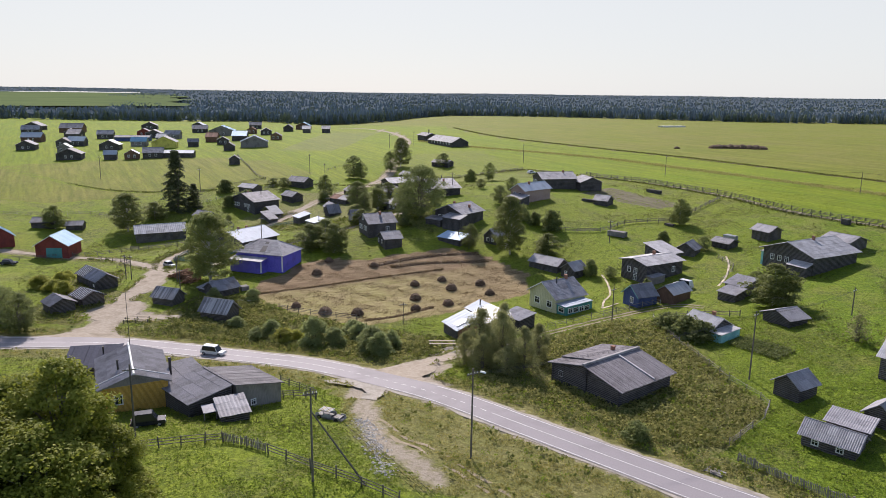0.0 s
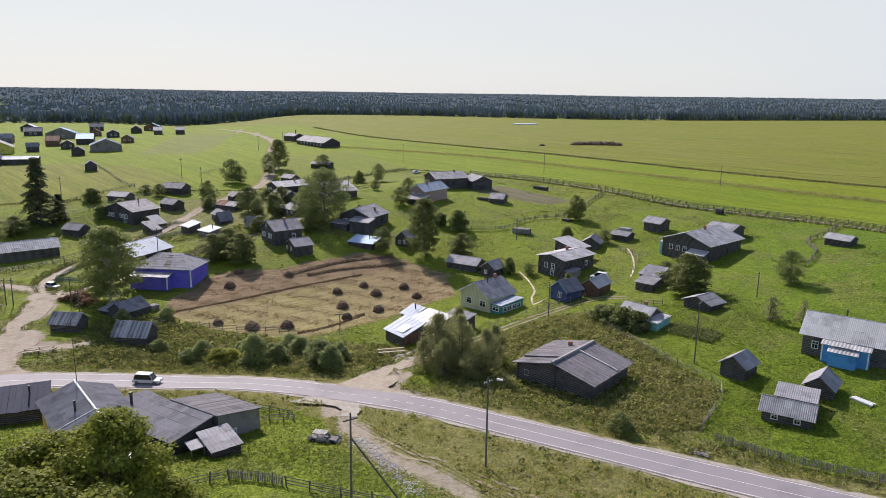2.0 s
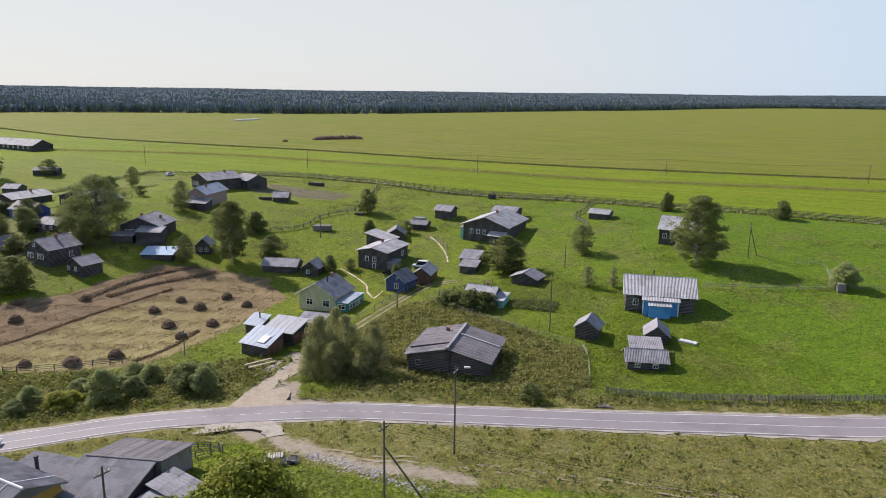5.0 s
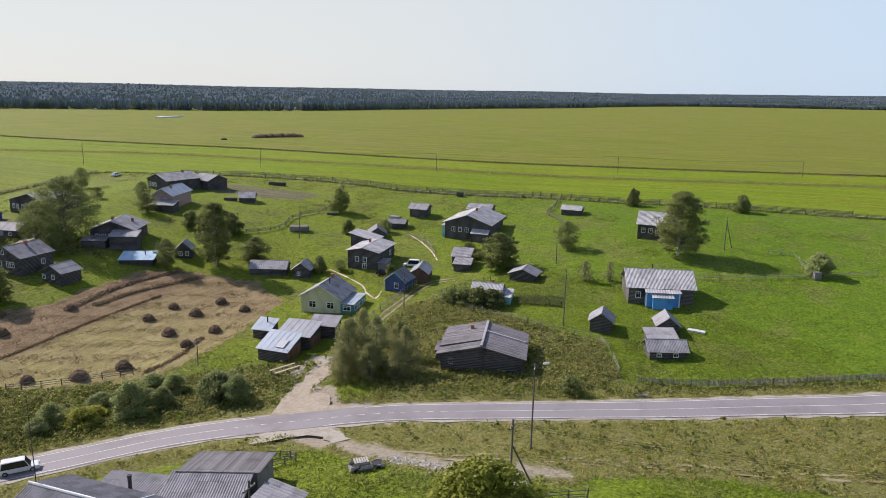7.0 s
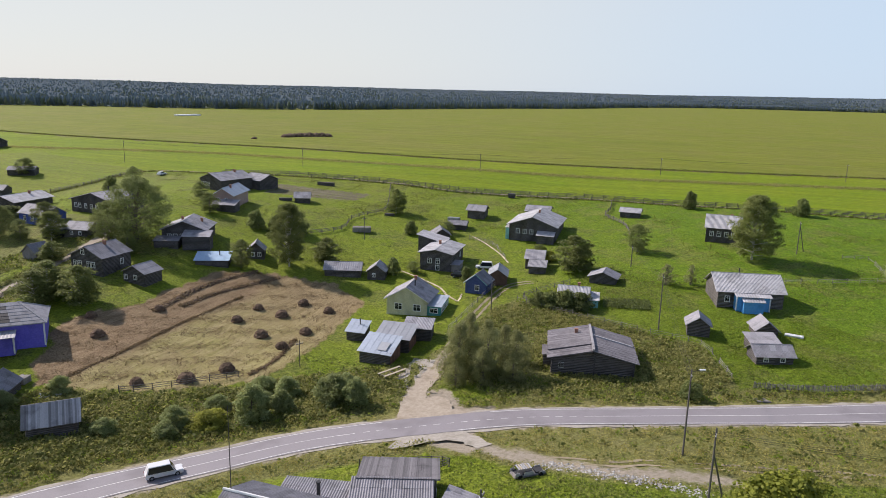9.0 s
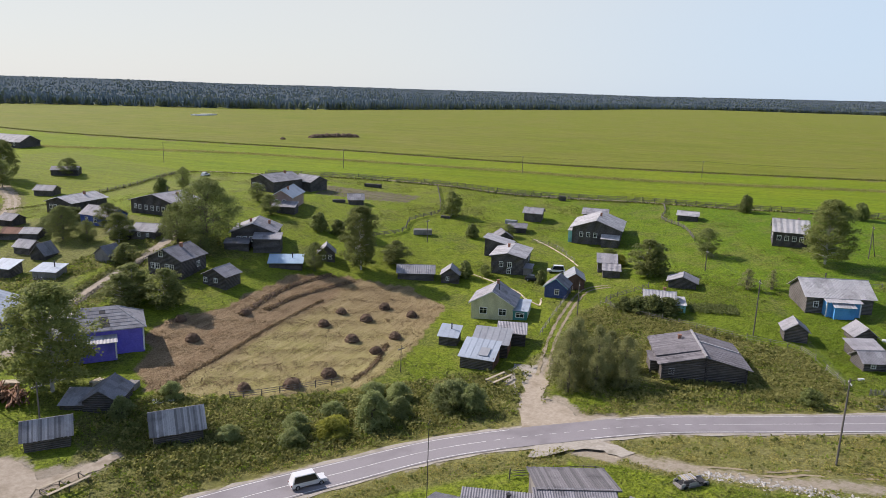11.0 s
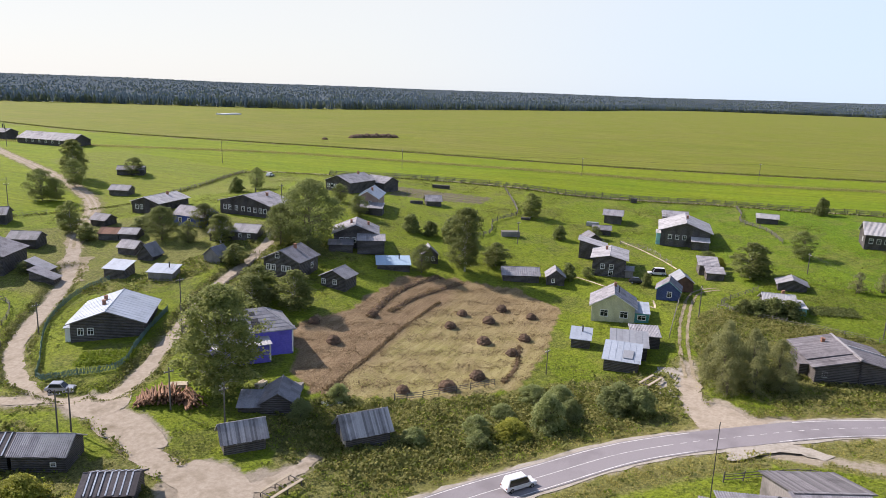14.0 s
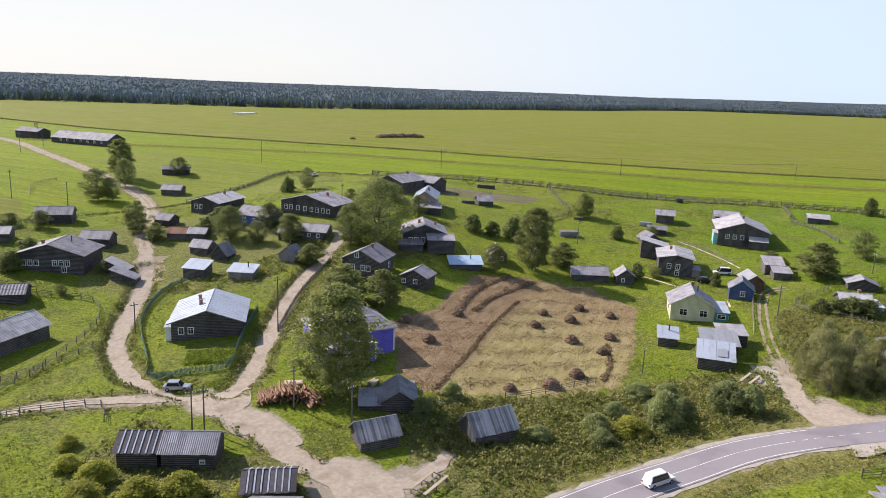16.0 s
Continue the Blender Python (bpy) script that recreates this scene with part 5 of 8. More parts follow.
o = house("log_house", "grey log house with pale slate roof and bright blue porch", "house", 76.6, 101.0, -50, 13.6, 9.4, 3.7, 6.4, "s", LOG, SLATEL, over=0.6, wins="f-4.8,1.3", chimneys=((-1.2, 0.8, "p"),))
a = lean_to(o, -3.4, 3.6, -6.6, -4.7, 3.0, 3.4, AZURE, SLATEL, name="porch")
lean_to(o, -2.2, 1.9, -7.8, -6.6, 2.3, 2.7, AZURE, SLATEL, name="porch")
bm = bmesh.new()
for u in (-3.42, 3.4):
    box(bm, u - 0.1, u + 0.14, -6.68, -6.56, 0, 3.0)
part("corner_board", bm, WHITE, a)
house("log_house", "tall dark log house with pale slate roof beside a birch", "house", 117.0, 124.6, -66, 8.6, 8.4, 4.2, 7.0, "s", LOGD, SLATEL, over=0.5, wins="f-2.8,1.8 f-0.9,1.8 f1.0,1.8 f2.8,1.8 l-1,1.8", chimneys=((2, 1, "b"),))
house("shed", "small dark shed with a pale slate gable in the meadow", "shed", 54.4, 100.4, -60, 4.2, 4.4, 2.4, 3.9, "g", LOGD, SLATE, over=0.5)
house("shed", "small log shed with a grey slate gable", "shed", 62.4, 90.8, -52, 4.0, 4.8, 1.9, 3.5, "g", LOG, SLATE, over=0.5)
house("bath_house", "low dark log bath house with a pale slate roof", "bath house", 52.2, 85.4, -45, 6.6, 4.2, 1.7, 3.0, "s", LOGD, SLATE, over=0.5, wins="f-1.6,0.6 f1.4,0.6", size=(0.7, 0.6))
house("shed", "low lean shed behind the bath house", "shed", 56.2, 88.6, -45, 5.2, 3.2, 1.7, 2.4, "m", LOG, SLATE, over=0.4)

# ---------------------------------------------------------------- farmstead south of the road
o = house("ochre_house", "ochre-walled farmhouse under a wide grey slate gable", "house", -43.9, 94.2, 26.6, 8.4, 12.0, 4.0, 5.5, "g", OCHRE, SLATED, over=0.5, wins="f-2.1,1.5 l-2,1.4 l2,1.4", chimneys=((-1.8, -2.2, "p"),), boards=BOARD, base=5.1)
bm = bmesh.new()
tube(bm, (0, -6.55, 5.66), (0, 6.55, 5.66), 0.15, 0.15, 6)
part("ridge_strip", bm, WHITE, o, "white metal ridge strip")
for sg in (-1, 1):
    bm = bmesh.new()
    tube(bm, (0, -4.4, 5.66), (sg * 4.6, -4.4, 4.02), 0.07, 0.07, 6)
    part("flashing_strip", bm, WHITE, o, "pale metal strip across the slope")
bm = bmesh.new()
tube(bm, (0.2, 5.8, 5.2), (0.2, 5.8, 14.4), 0.05, 0.03)
tube(bm, (-0.5, 5.8, 13.8), (0.9, 5.8, 13.8), 0.02)
part("antenna", bm, IRON, o, "tall thin antenna mast")
bm = bmesh.new()
prism_wall = prism([(-4.26, 3.98), (4.26, 3.98), (0, 5.46)], 0.12)
bmesh.ops.translate(prism_wall, verts=prism_wall.verts, vec=(0, -6.02, 0))
part("gable_cladding", prism_wall, BOARD, o, "weathered grey boards in the gable")
bm.free()
house("log_barn", "low dark annex between farmhouse and barn", "barn", -38.6, 97.0, -52, 7.4, 6.4, 3.1, 3.2, "m", LOGD, SLATED, "slate", 0.3, chimneys=((1.0, -1.2, "t"),), base=4.5)
house("log_barn", "low dark farm barn under weathered corrugated slate", "barn", -33.5, 90.6, -44, 8.0, 6.2, 2.9, 3.75, "m", LOGD, SLATED, over=0.4, base=4.95)
o = house("plank_barn", "grey plank barn under a long striped board roof", "barn", -28.3, 95.2, 136, 8.2, 7.0, 2.9, 4.6, "m", BOARD, PLANKD, "plank", 0.4, wins="l1.0,1.0", base=4.1, size=(0.6, 0.7))
porch = thing("porch", -27.9, 87.0, 28, "leaning plank porch against the barn's end", "porch", z=5.4)
lean_to(porch, -1.7, 1.9, -3.0, 1.2, 1.7, 2.5, LOGD, SLATE, name="room")
bm = bmesh.new()
hexa(bm, [(-3.6, -1.4, 1.75), (-1.75, -1.4, 1.75), (-1.75, 0.6, 2.05), (-3.6, 0.6, 2.05), (-3.6, -1.4, 1.83), (-1.75, -1.4, 1.83), (-1.75, 0.6, 2.13), (-3.6, 0.6, 2.13)])
part("canopy", bm, SLATE, porch, "small slate canopy")
for px in (-3.5, -1.95):
    bm = bmesh.new()
    tube(bm, (px, -1.3, -0.6), (px, -1.3, 1.76), 0.08, 0.07, 6)
    part("post", bm, RAIL, porch)
house("shed", "dark blue-roofed shed behind the farmhouse", "shed", -57.3, 109.6, 11, 7.6, 5.2, 2.0, 3.6, "m", LOGD, surface("blue_black_felt", (0.05, 0.055, 0.085), (0.075, 0.08, 0.115), (0.035, 0.04, 0.06), vary=0.1), "felt", over=0.4, chimneys=((1.5, 0.6, "p"),))

# ---------------------------------------------------------------- far west houses
o = house("red_house", "dark red house with light blue roof and teal doors", "house", -113.2, 203.4, 4, 9.2, 8.6, 3.8, 6.6, "g", RED, TINB, "metal", 0.6, boards=WHITE)
bm = bmesh.new()
box(bm, -1.6, 2.8, -4.4, -4.26, 0, 2.9)
part("garage_door", bm, TEAL, o, "teal garage door")
house("red_house", "dark red house with blue metal roof", "house", -134.5, 208.5, 40, 8, 8, 3.4, 6.4, "g", RED, TINB, "metal", 0.5)
house("shed", "dark shed by the meadow fence", "shed", -133, 232.5, 10, 7, 5, 2.2, 3.4, "s", LOGD, SLATED, over=0.4)
house("shed", "small dark shed by the meadow fence", "shed", -123, 232.8, 10, 5, 4, 1.8, 2.8, "s", LOGD, SLATED, over=0.4)
house("shed", "dark outbuilding under the spruce", "shed", -84.5, 248, -30, 6.5, 5, 2.2, 3.6, "s", LOGD, SLATED, over=0.4)
house("shed", "dark board shed beyond the upper houses", "shed", -60, 297, -30, 9, 6, 2.6, 4.2, "s", LOGD, SLATED, over=0.4)
house("shed", "low shed beyond the upper houses", "shed", -78, 285, -30, 8, 5, 2.2, 3.4, "s", LOG, SLATEL, over=0.4)

# ---------------------------------------------------------------- the next settlement, far off
rs = random.Random(4)


TINP = surface("white_roof_sheet", (0.6, 0.62, 0.65), (0.66, 0.68, 0.7), (0.48, 0.5, 0.53), rough=0.6, metal=0.1, vary=0.1, bump=0.05)


def settlement(rows):
    for x, y, w, wl, rf in rows:
        house("village_house", "distant village house of grey wood", "house", x, y, rs.choice((2, 8, 14, 98)), w, max(4.2, w * rs.uniform(0.6, 0.75)), 2.7 + w * 0.05, 3.6 + w * 0.2, rs.choice("ggs"), wl, rf, "metal" if rf in (TINP, TINB, TINW, RUST) else "slate", 0.4, "f-1.5,1.2 f1.5,1.2" if w > 6 else "", group="houses of the far settlement")


settlement([(-279, 538, 16, BROWN, SLATED), (-249, 483, 12, LOGD, SLATED), (-223, 434, 10, LOGD, TINP), (-213, 400, 7, BOARD, TINP), (-229, 430, 8, LOG, SLATED), (-195, 371, 12, LOGD, SLATED), (-261, 500, 8, LOGD, SLATED), (-240, 410, 10, LOGD, SLATE), (-262, 455, 12, BROWN, TINW), (-300, 520, 12, LOGD, SLATE)])
settlement([(-229, 484, 10, LOGD, SLATE), (-194, 415, 11, LOGD, TINP), (-174, 371, 6, LOGD, TINW), (-164, 374, 7, BROWN, TINP), (-155, 380, 10, LOGD, SLATE), (-186, 436, 9, BOARD, TINB), (-214, 511, 9, RED, SLATED), (-201, 497, 10, LOGD, SLATE), (-185, 489, 10, BOARD, SLATE), (-153, 436, 6, LOGD, SLATED), (-183, 464, 8, LOGD, SLATEL)])
settlement([(-162, 525, 18, BOARD, TINB), (-152, 470, 11, BROWN, RUST), (-137, 482, 13, LOGD, TINB), (-146, 546, 7, BROWN, RUST), (-114, 488, 7, BROWN, SLATED), (-125, 416, 6, LOGD, SLATED), (-139, 450, 7, LOGD, SLATE), (-105, 357, 5, LOGD, SLATED), (-132, 533, 8, LOGD, SLATE), (-187, 550, 11, LOGD, SLATED), (-125, 578, 10, LOGD, SLATE)])
settlement([(-118, 606, 12, BROWN, TINB), (-107, 561, 9, LOG, SLATEL), (-92, 563, 9, LOGD, SLATE), (-240, 585, 12, LOGD, SLATE), (-205, 600, 10, LOGD, TINW), (-160, 610, 10, LOGD, SLATED), (-320, 560, 14, LOGD, SLATE), (-330, 480, 12, LOGD, TINP)])
house("long_shed", "distant long shed with pale roof", "shed", -144, 383, 4, 19, 5.5, 2.6, 3.8, "s", LOGD, TINP, "metal", 0.4)
house("long_shed", "distant long dark blue shed", "shed", -204, 469, 4, 22, 6, 2.6, 3.6, "s", NAVY, SLATED, over=0.4)
house("yellow_house", "distant yellow house with grey roof", "house", -168, 430, 14, 14, 11, 3.6, 7, "g", surface("mustard_paint", (0.5, 0.45, 0.1), vary=0.05), SLATE, over=0.5)
house("grey_house", "distant house with a wide pale blue roof", "house", -116, 438, 14, 16, 11, 3.5, 7, "g", BOARD, TINW, "metal", 0.5)


# ---------------------------------------------------------------- trees
def quads_mesh(name, centres, normals, sizes, mat, long=1.0):
    """Many small leaves as loose quads in one mesh."""
    n = len(centres)
    nrm = normals / np.maximum(1e-6, np.linalg.norm(normals, axis=1))[:, None]
    ref = np.random.RandomState(3).normal(size=(n, 3))
    u = np.cross(nrm, ref)
    u /= np.maximum(1e-6, np.linalg.norm(u, axis=1))[:, None]
    v = np.cross(nrm, u) * (sizes * long)[:, None]
    u = u * sizes[:, None]
    V = np.stack([centres - u - v * 0.6, centres + u * 0.3 - v, centres + u + v * 0.6, centres - u * 0.3 + v], 1).reshape(-1, 3)
    me = bpy.data.meshes.new(name)
    me.from_pydata(V.tolist(), [], np.arange(4 * n).reshape(n, 4).tolist())
    me.materials.append(mat)
    return me


def crown_mesh(seed, height, width, clear, leaves, mat, shape="oval", leaf=0.3):
    """A crown of leafy clumps round the limbs' ends; uneven in outline, with gaps."""
    r = np.random.RandomState(seed)
    clumps = int(np.clip(leaves / 95, 55, 300))
    c, rad = [], []
    top, bot = height, clear
    lobes = [(r.uniform(0, 6.28), r.uniform(0.25, 0.95), r.uniform(0.75, 1.2)) for _ in range(9)]
    while len(c) < clumps:
        z = r.uniform(0, 1)
        if shape == "oval":
            reach = math.sqrt(max(0.03, 1 - ((2 * z - 0.88) / 1.14) ** 2))
        elif shape == "tall":
            reach = max(0.03, 1 - ((2 * z - 0.8) / 1.22) ** 2) ** 0.62
        elif shape == "bush":
            reach = math.sqrt(max(0, 1 - z * z))
        else:
            reach = (1 - z) ** 0.62 * 0.92 * (1 - 0.25 * math.exp(-((z - 0.08) / 0.08) ** 2)) + 0.05
        a, q = r.uniform(0, 2 * math.pi), math.sqrt(r.uniform(0.15, 1)) * reach
        for la, lz, lw in lobes:
            if abs(z - lz) < 0.16 and math.cos(a - la) > 0.75:
                q *= lw
        rr = r.uniform(0.75, 1.5) * width * 0.6 / clumps ** 0.36 * {"fir": 0.9}.get(shape, 1)
        q = max(0.0, q * width / 2 - rr * 0.55)
        c.append((math.cos(a) * q, math.sin(a) * q, bot + z * (top - bot) - rr * 0.4 * z))
        rad.append(rr)
    c, rad = np.array(c), np.array(rad)
    per = leaves // clumps
    k = np.repeat(np.arange(clumps), per)
    d = r.normal(size=(len(k), 3))
    d /= np.linalg.norm(d, axis=1)[:, None]
    d[:, 2] = np.where(d[:, 2] < -0.35, -d[:, 2], d[:, 2])
    off = d * (rad[k] * r.uniform(0.2, 1.25, len(k)) ** 0.6)[:, None] * np.array([1, 1, 0.85])
    if shape == "fir":
        out = c[k] * np.array([1, 1, 0])
        out /= np.maximum(0.3, np.linalg.norm(out, axis=1))[:, None]
        off = off * np.array([1, 1, 0.45]) + out * (r.uniform(-0.5, 0.7, len(k)) * rad[k])[:, None]
        off[:, 2] -= np.maximum(0, (off * out).sum(1)) * 0.55
    p = c[k] + off
    p[:, 2] = np.maximum(p[:, 2], 0.05)
    nr = d * 0.7 + r.normal(size=d.shape) * 0.6
    nr[:, 2] += 0.5
    return quads_mesh("crown", p, nr, r.uniform(0.55, 1.2, len(k)) * leaf, mat), c


def tree(name, label, seed, height, width, clear, leaves, mat, bark, shape="oval", stems=1, leaf=0.3):
    """A tapered trunk with limbs, and its crown; the first of its kind, to be copied."""
    o = new(name)
    tagged(o, label, "shrub" if shape == "bush" else "tree")
    r = random.Random(seed)
    me, clumps = crown_mesh(seed, height, width, clear, leaves, mat, shape, leaf)
    bm = bmesh.new()
    rad = max(0.05, height * 0.014)
    for s in range(stems):
        bx, by = (0, 0) if stems == 1 else (r.uniform(-0.4, 0.4), r.uniform(-0.4, 0.4))
        p, k = Vector((bx, by, -0.4)), 6
        for i in range(k):
            q = Vector((p.x + r.uniform(-0.02, 0.02) * height, p.y + r.uniform(-0.02, 0.02) * height, height * 0.93 * (i + 1) / k))
            tube(bm, p, q, rad * (1 - i / k) + 0.02, rad * (1 - (i + 1) / k) + 0.02, 7)
            p = q
    for c in clumps[:: 2]:
        z0 = max(0.2, c[2] * 0.72)
        tube(bm, (0, 0, z0), tuple(c), rad * 0.35 * (1 - z0 / height) + 0.025, 0.015, 5)
    part("trunk", bm, bark, o)
    part("crown", me, None, o)
    return o


def plant(first, state, x, y, h, w, kind_h, kind_w, turn):
    """Sets the first of a kind, then copies of it, scaled to height h and width w."""
    m = pose(x, y, at(x, y), 0, 0, turn) @ Matrix.Diagonal((w / kind_w, w / kind_w, h / kind_h, 1))
    if not state:
        first.matrix_basis = m
        state.append(1)
        return first
    return copy_thing(first, m)


def grove(first, kind_h, kind_w, places):
    state = []
    for i, (x, y, h, w) in enumerate(places):
        plant(first, state, x, y, h, w, kind_h, kind_w, i * 77)


grove(tree("birch_tree", "tall birch with a loose green crown", 11, 15, 10, 1.0, 23000, LEAF, BIRCH, "oval", 1, 0.135), 15, 10, [(-58.3, 172.3, 17.6, 14.5), (19.3, 192.8, 13.8, 7.4), (104.7, 111, 14, 9.4), (-20.6, 352, 12, 7.5), (-22, 240.5, 6.4, 5), (-105.8, 233.5, 11, 8)])
grove(tree("broadleaf_tree", "spreading dark green broadleaf tree", 12, 16, 16, 1.2, 23000, LEAFD, BARK, "oval", 2, 0.14), 16, 16, [(-6.4, 223.4, 16.5, 18.5), (-12, 228, 10, 8.5), (-31, 255.4, 8.4, 8.6), (-19.4, 254, 6.6, 6.8)])
grove(tree("broadleaf_tree", "dense dark broadleaf tree", 13, 10, 8, 0.5, 11000, LEAFD, BARK, "oval", 1, 0.11), 10, 8, [(8.0, 196.7, 7.4, 6), (-40.2, 321, 14, 13), (-36.6, 319, 10.5, 9.5), (-24.9, 338, 13.6, 10), (0.2, 349.6, 9.4, 10.5), (19.6, 292.6, 10.5, 8), (20, 236.5, 8.5, 8.5), (25.5, 253, 8, 7.5), (14.5, 262, 5, 5), (-12, 216, 8, 7), (-27.5, 247, 8, 7), (92.5, 136.5, 10.6, 9.6), (71.5, 153.5, 6, 6.5), (-65.7, 291.7, 6.4, 7.3), (-63.8, 253.3, 4, 5.6), (-75.4, 245.7, 3.2, 3.2), (42.8, 171.4, 4.2, 4.8), (72.2, 189, 5.2, 5.4), (-71.6, 297, 4.5, 7), (-84.5, 134.5, 11, 10), (-91, 139, 11, 12)])
grove(tree("young_tree", "slender young tree with light green leaves", 14, 7, 5, 0.2, 7000, LEAF, BIRCH, "tall", 1, 0.115), 7, 5, [(-46, 277, 8.5, 7.5), (29.8, 191.4, 5, 5.5), (73.8, 214.8, 6.5, 5.0), (-30.5, 194.3, 6.6, 6.2), (-33.9, 202, 6.2, 6.8), (-128.8, 230.8, 6.4, 5.6), (-45.1, 268.4, 3.8, 4.0), (69.2, 141, 7.2, 7.4), (-38, 198, 6, 6.2), (-102.4, 248, 5.1, 6.2), (-26, 226, 4, 4.5)])
grove(tree("spruce_tree", "tall old spruce with ragged drooping boughs", 15, 22, 11, 0.3, 17000, BOUGH, BARK, "fir", 1, 0.2), 22, 11, [(-97.8, 258, 22.5, 13), (-93, 262, 9, 7)])
grove(tree("birch_tree", "bushy tall tree with sunlit green crown", 16, 18, 12, 0.5, 32000, LUSH, BARK, "oval", 2, 0.135), 18, 12, [(-31.4, 54.2, 16.6, 12), (-36.5, 56.5, 15.4, 12.5), (-30.6, 48.6, 14.8, 12.5), (-36, 50, 16, 13.5), (-40.5, 52.5, 15.5, 14), (-28.2, 55.6, 11, 8.5), (-35.5, 45.5, 14, 13)])
grove(tree("willow_shrub", "round silvery willow bush on the verge", 17, 5, 6, 0.1, 7600, WILLOW, BARK, "bush", 3, 0.13), 5, 6, [(-25.2, 133.4, 5.6, 6.2), (-13.2, 128.6, 4.4, 6.8), (-11.4, 125.4, 4.0, 5.4), (-37.4, 136.6, 2.2, 4.0), (-18.4, 141.6, 2.4, 5.0), (-16.6, 137.2, 3.0, 5.0), (-27.2, 140.6, 2.0, 4.4), (-43.6, 143.6, 2.0, 4.2), (-9.4, 130.2, 3.2, 4.6), (-21.8, 136.4, 2.4, 4.4), (-35.1, 139.0, 3.0, 4.6), (-20.6, 132.3, 3.2, 4.4), (113.6, 80, 5, 7), (-53, 158.5, 3, 4), (-44.5, 160.5, 2.4, 4)])
grove(tree("tall_shrub", "tall grey-green leafy shrub beside the old barn", 18, 9, 10, 0.2, 9500, SHRUB, BARK, "bush", 5, 0.125), 9, 10, [(7.4, 120.4, 9.6, 8), (11.6, 122, 9.4, 7.6), (10.8, 117.2, 9.2, 8), (14.4, 113.8, 7.4, 7.6), (17.6, 119, 6.4, 6.4), (4.4, 118.4, 5.6, 5.4), (7.4, 115.2, 6, 6.4), (11.2, 111.8, 4.8, 6.4), (10.2, 124.6, 5.5, 4.4)])
grove(tree("bare_shrub", "thin shrub with sparse leaves", 19, 4.6, 4.8, 0.5, 700, SHRUB, BARK, "bush", 6, 0.16), 4.6, 4.8, [(73.5, 117.7, 4.8, 4.8), (77.3, 113.6, 4.4, 3.6)])
grove(tree("yellowing_shrub", "leafy shrub turning yellow", 20, 4.5, 6, 0.1, 7000, AUTUMN, BARK, "bush", 4, 0.13), 4.5, 6, [(-89.5, 161.2, 3.4, 6), (-93.6, 164.5, 3.6, 6), (-84.2, 156.2, 2.6, 5), (-95.6, 171.2, 3.8, 5), (-98.5, 167, 4, 6), (-97, 177, 2.6, 4), (-95, 183, 2.2, 3.4), (-31.8, 135.0, 3.6, 5.6), (-29.6, 136.6, 2.6, 4.2), (72.5, 150.5, 3.5, 4)])
grove(tree("garden_bush", "low dark garden bush", 21, 2.4, 3.4, 0.05, 3000, LEAFD, BARK, "bush", 3, 0.11), 2.4, 3.4, [(29, 215.6, 4, 5), (33.5, 211.5, 3.6, 5), (25.5, 219.6, 3, 4), (158.4, 118, 3.2, 4.2), (145.1, 148.6, 3.4, 3.6), (48.2, 124.2, 2.2, 4.4), (46.5, 126.6, 2.4, 4.4), (45.4, 129.5, 2.0, 4), (44.6, 132.1, 1.8, 3.4), (12, 293, 3, 4), (-24, 272, 2.4, 6), (-30.5, 268, 2, 5), (63, 195, 2.4, 3), (38.3, 174.3, 2.5, 3), (47.8, 157.8, 2, 2), (-88, 284, 3, 5), (-75, 268, 3, 5), (-80, 263, 2.6, 4), (27, 88, 1.6, 3)])


# ---------------------------------------------------------------- far woods
WOOD_EDGE = [(-2600, 900), (-900, 860), (-463, 748), (-280, 732), (-195, 742), (-110, 690), (-60, 780), (10, 985), (162, 940), (300, 850), (445, 806), (806, 846), (1100, 862), (1450, 930), (1780, 920), (1950, 760), (2110, 600), (2300, 200), (2500, -500)]


def wood_edge(x):
    return np.interp(x, [p[0] for p in WOOD_EDGE], [p[1] for p in WOOD_EDGE])


def far_meadow():
    """A pale meadow on the rise behind the first belt of the wood."""
    V, F = [], []
    n, m = 30, 24
    for i in range(n):
        for j in range(m):
            r = 1180 + 1680 * i / (n - 1)
            u = j / (m - 1)
            a = radians(-44 + 24 * u + (0.7 * math.sin(i * 0.9) + 0.4 * math.sin(i * 2.3)) * (1 if u in (0, 1) else 1 - abs(2 * u - 1)))
            V.append((r * math.sin(a), r * math.cos(a), 21.5 + 0.0068 * (r - 900) + 0.4 * math.sin(i + j * 0.3)))
    for i in range(n - 1):
        for j in range(m - 1):
            F.append((i * m + j, i * m + j + 1, i * m + m + j + 1, i * m + m + j))
    me = bpy.data.meshes.new("far_meadow")
    me.from_pydata(V, [], F)
    me.materials.append(surface("far_meadow_grass", (0.12, 0.16, 0.075), (0.15, 0.19, 0.085), (0.1, 0.135, 0.07), grain=0.02, stain=0.005, vary=0.0, bump=0.0, rough=1.0, spec=0.0))
    tagged(new("far_meadow", me), "pale green meadow among the distant woods", "meadow", kind="structure")


far_meadow()


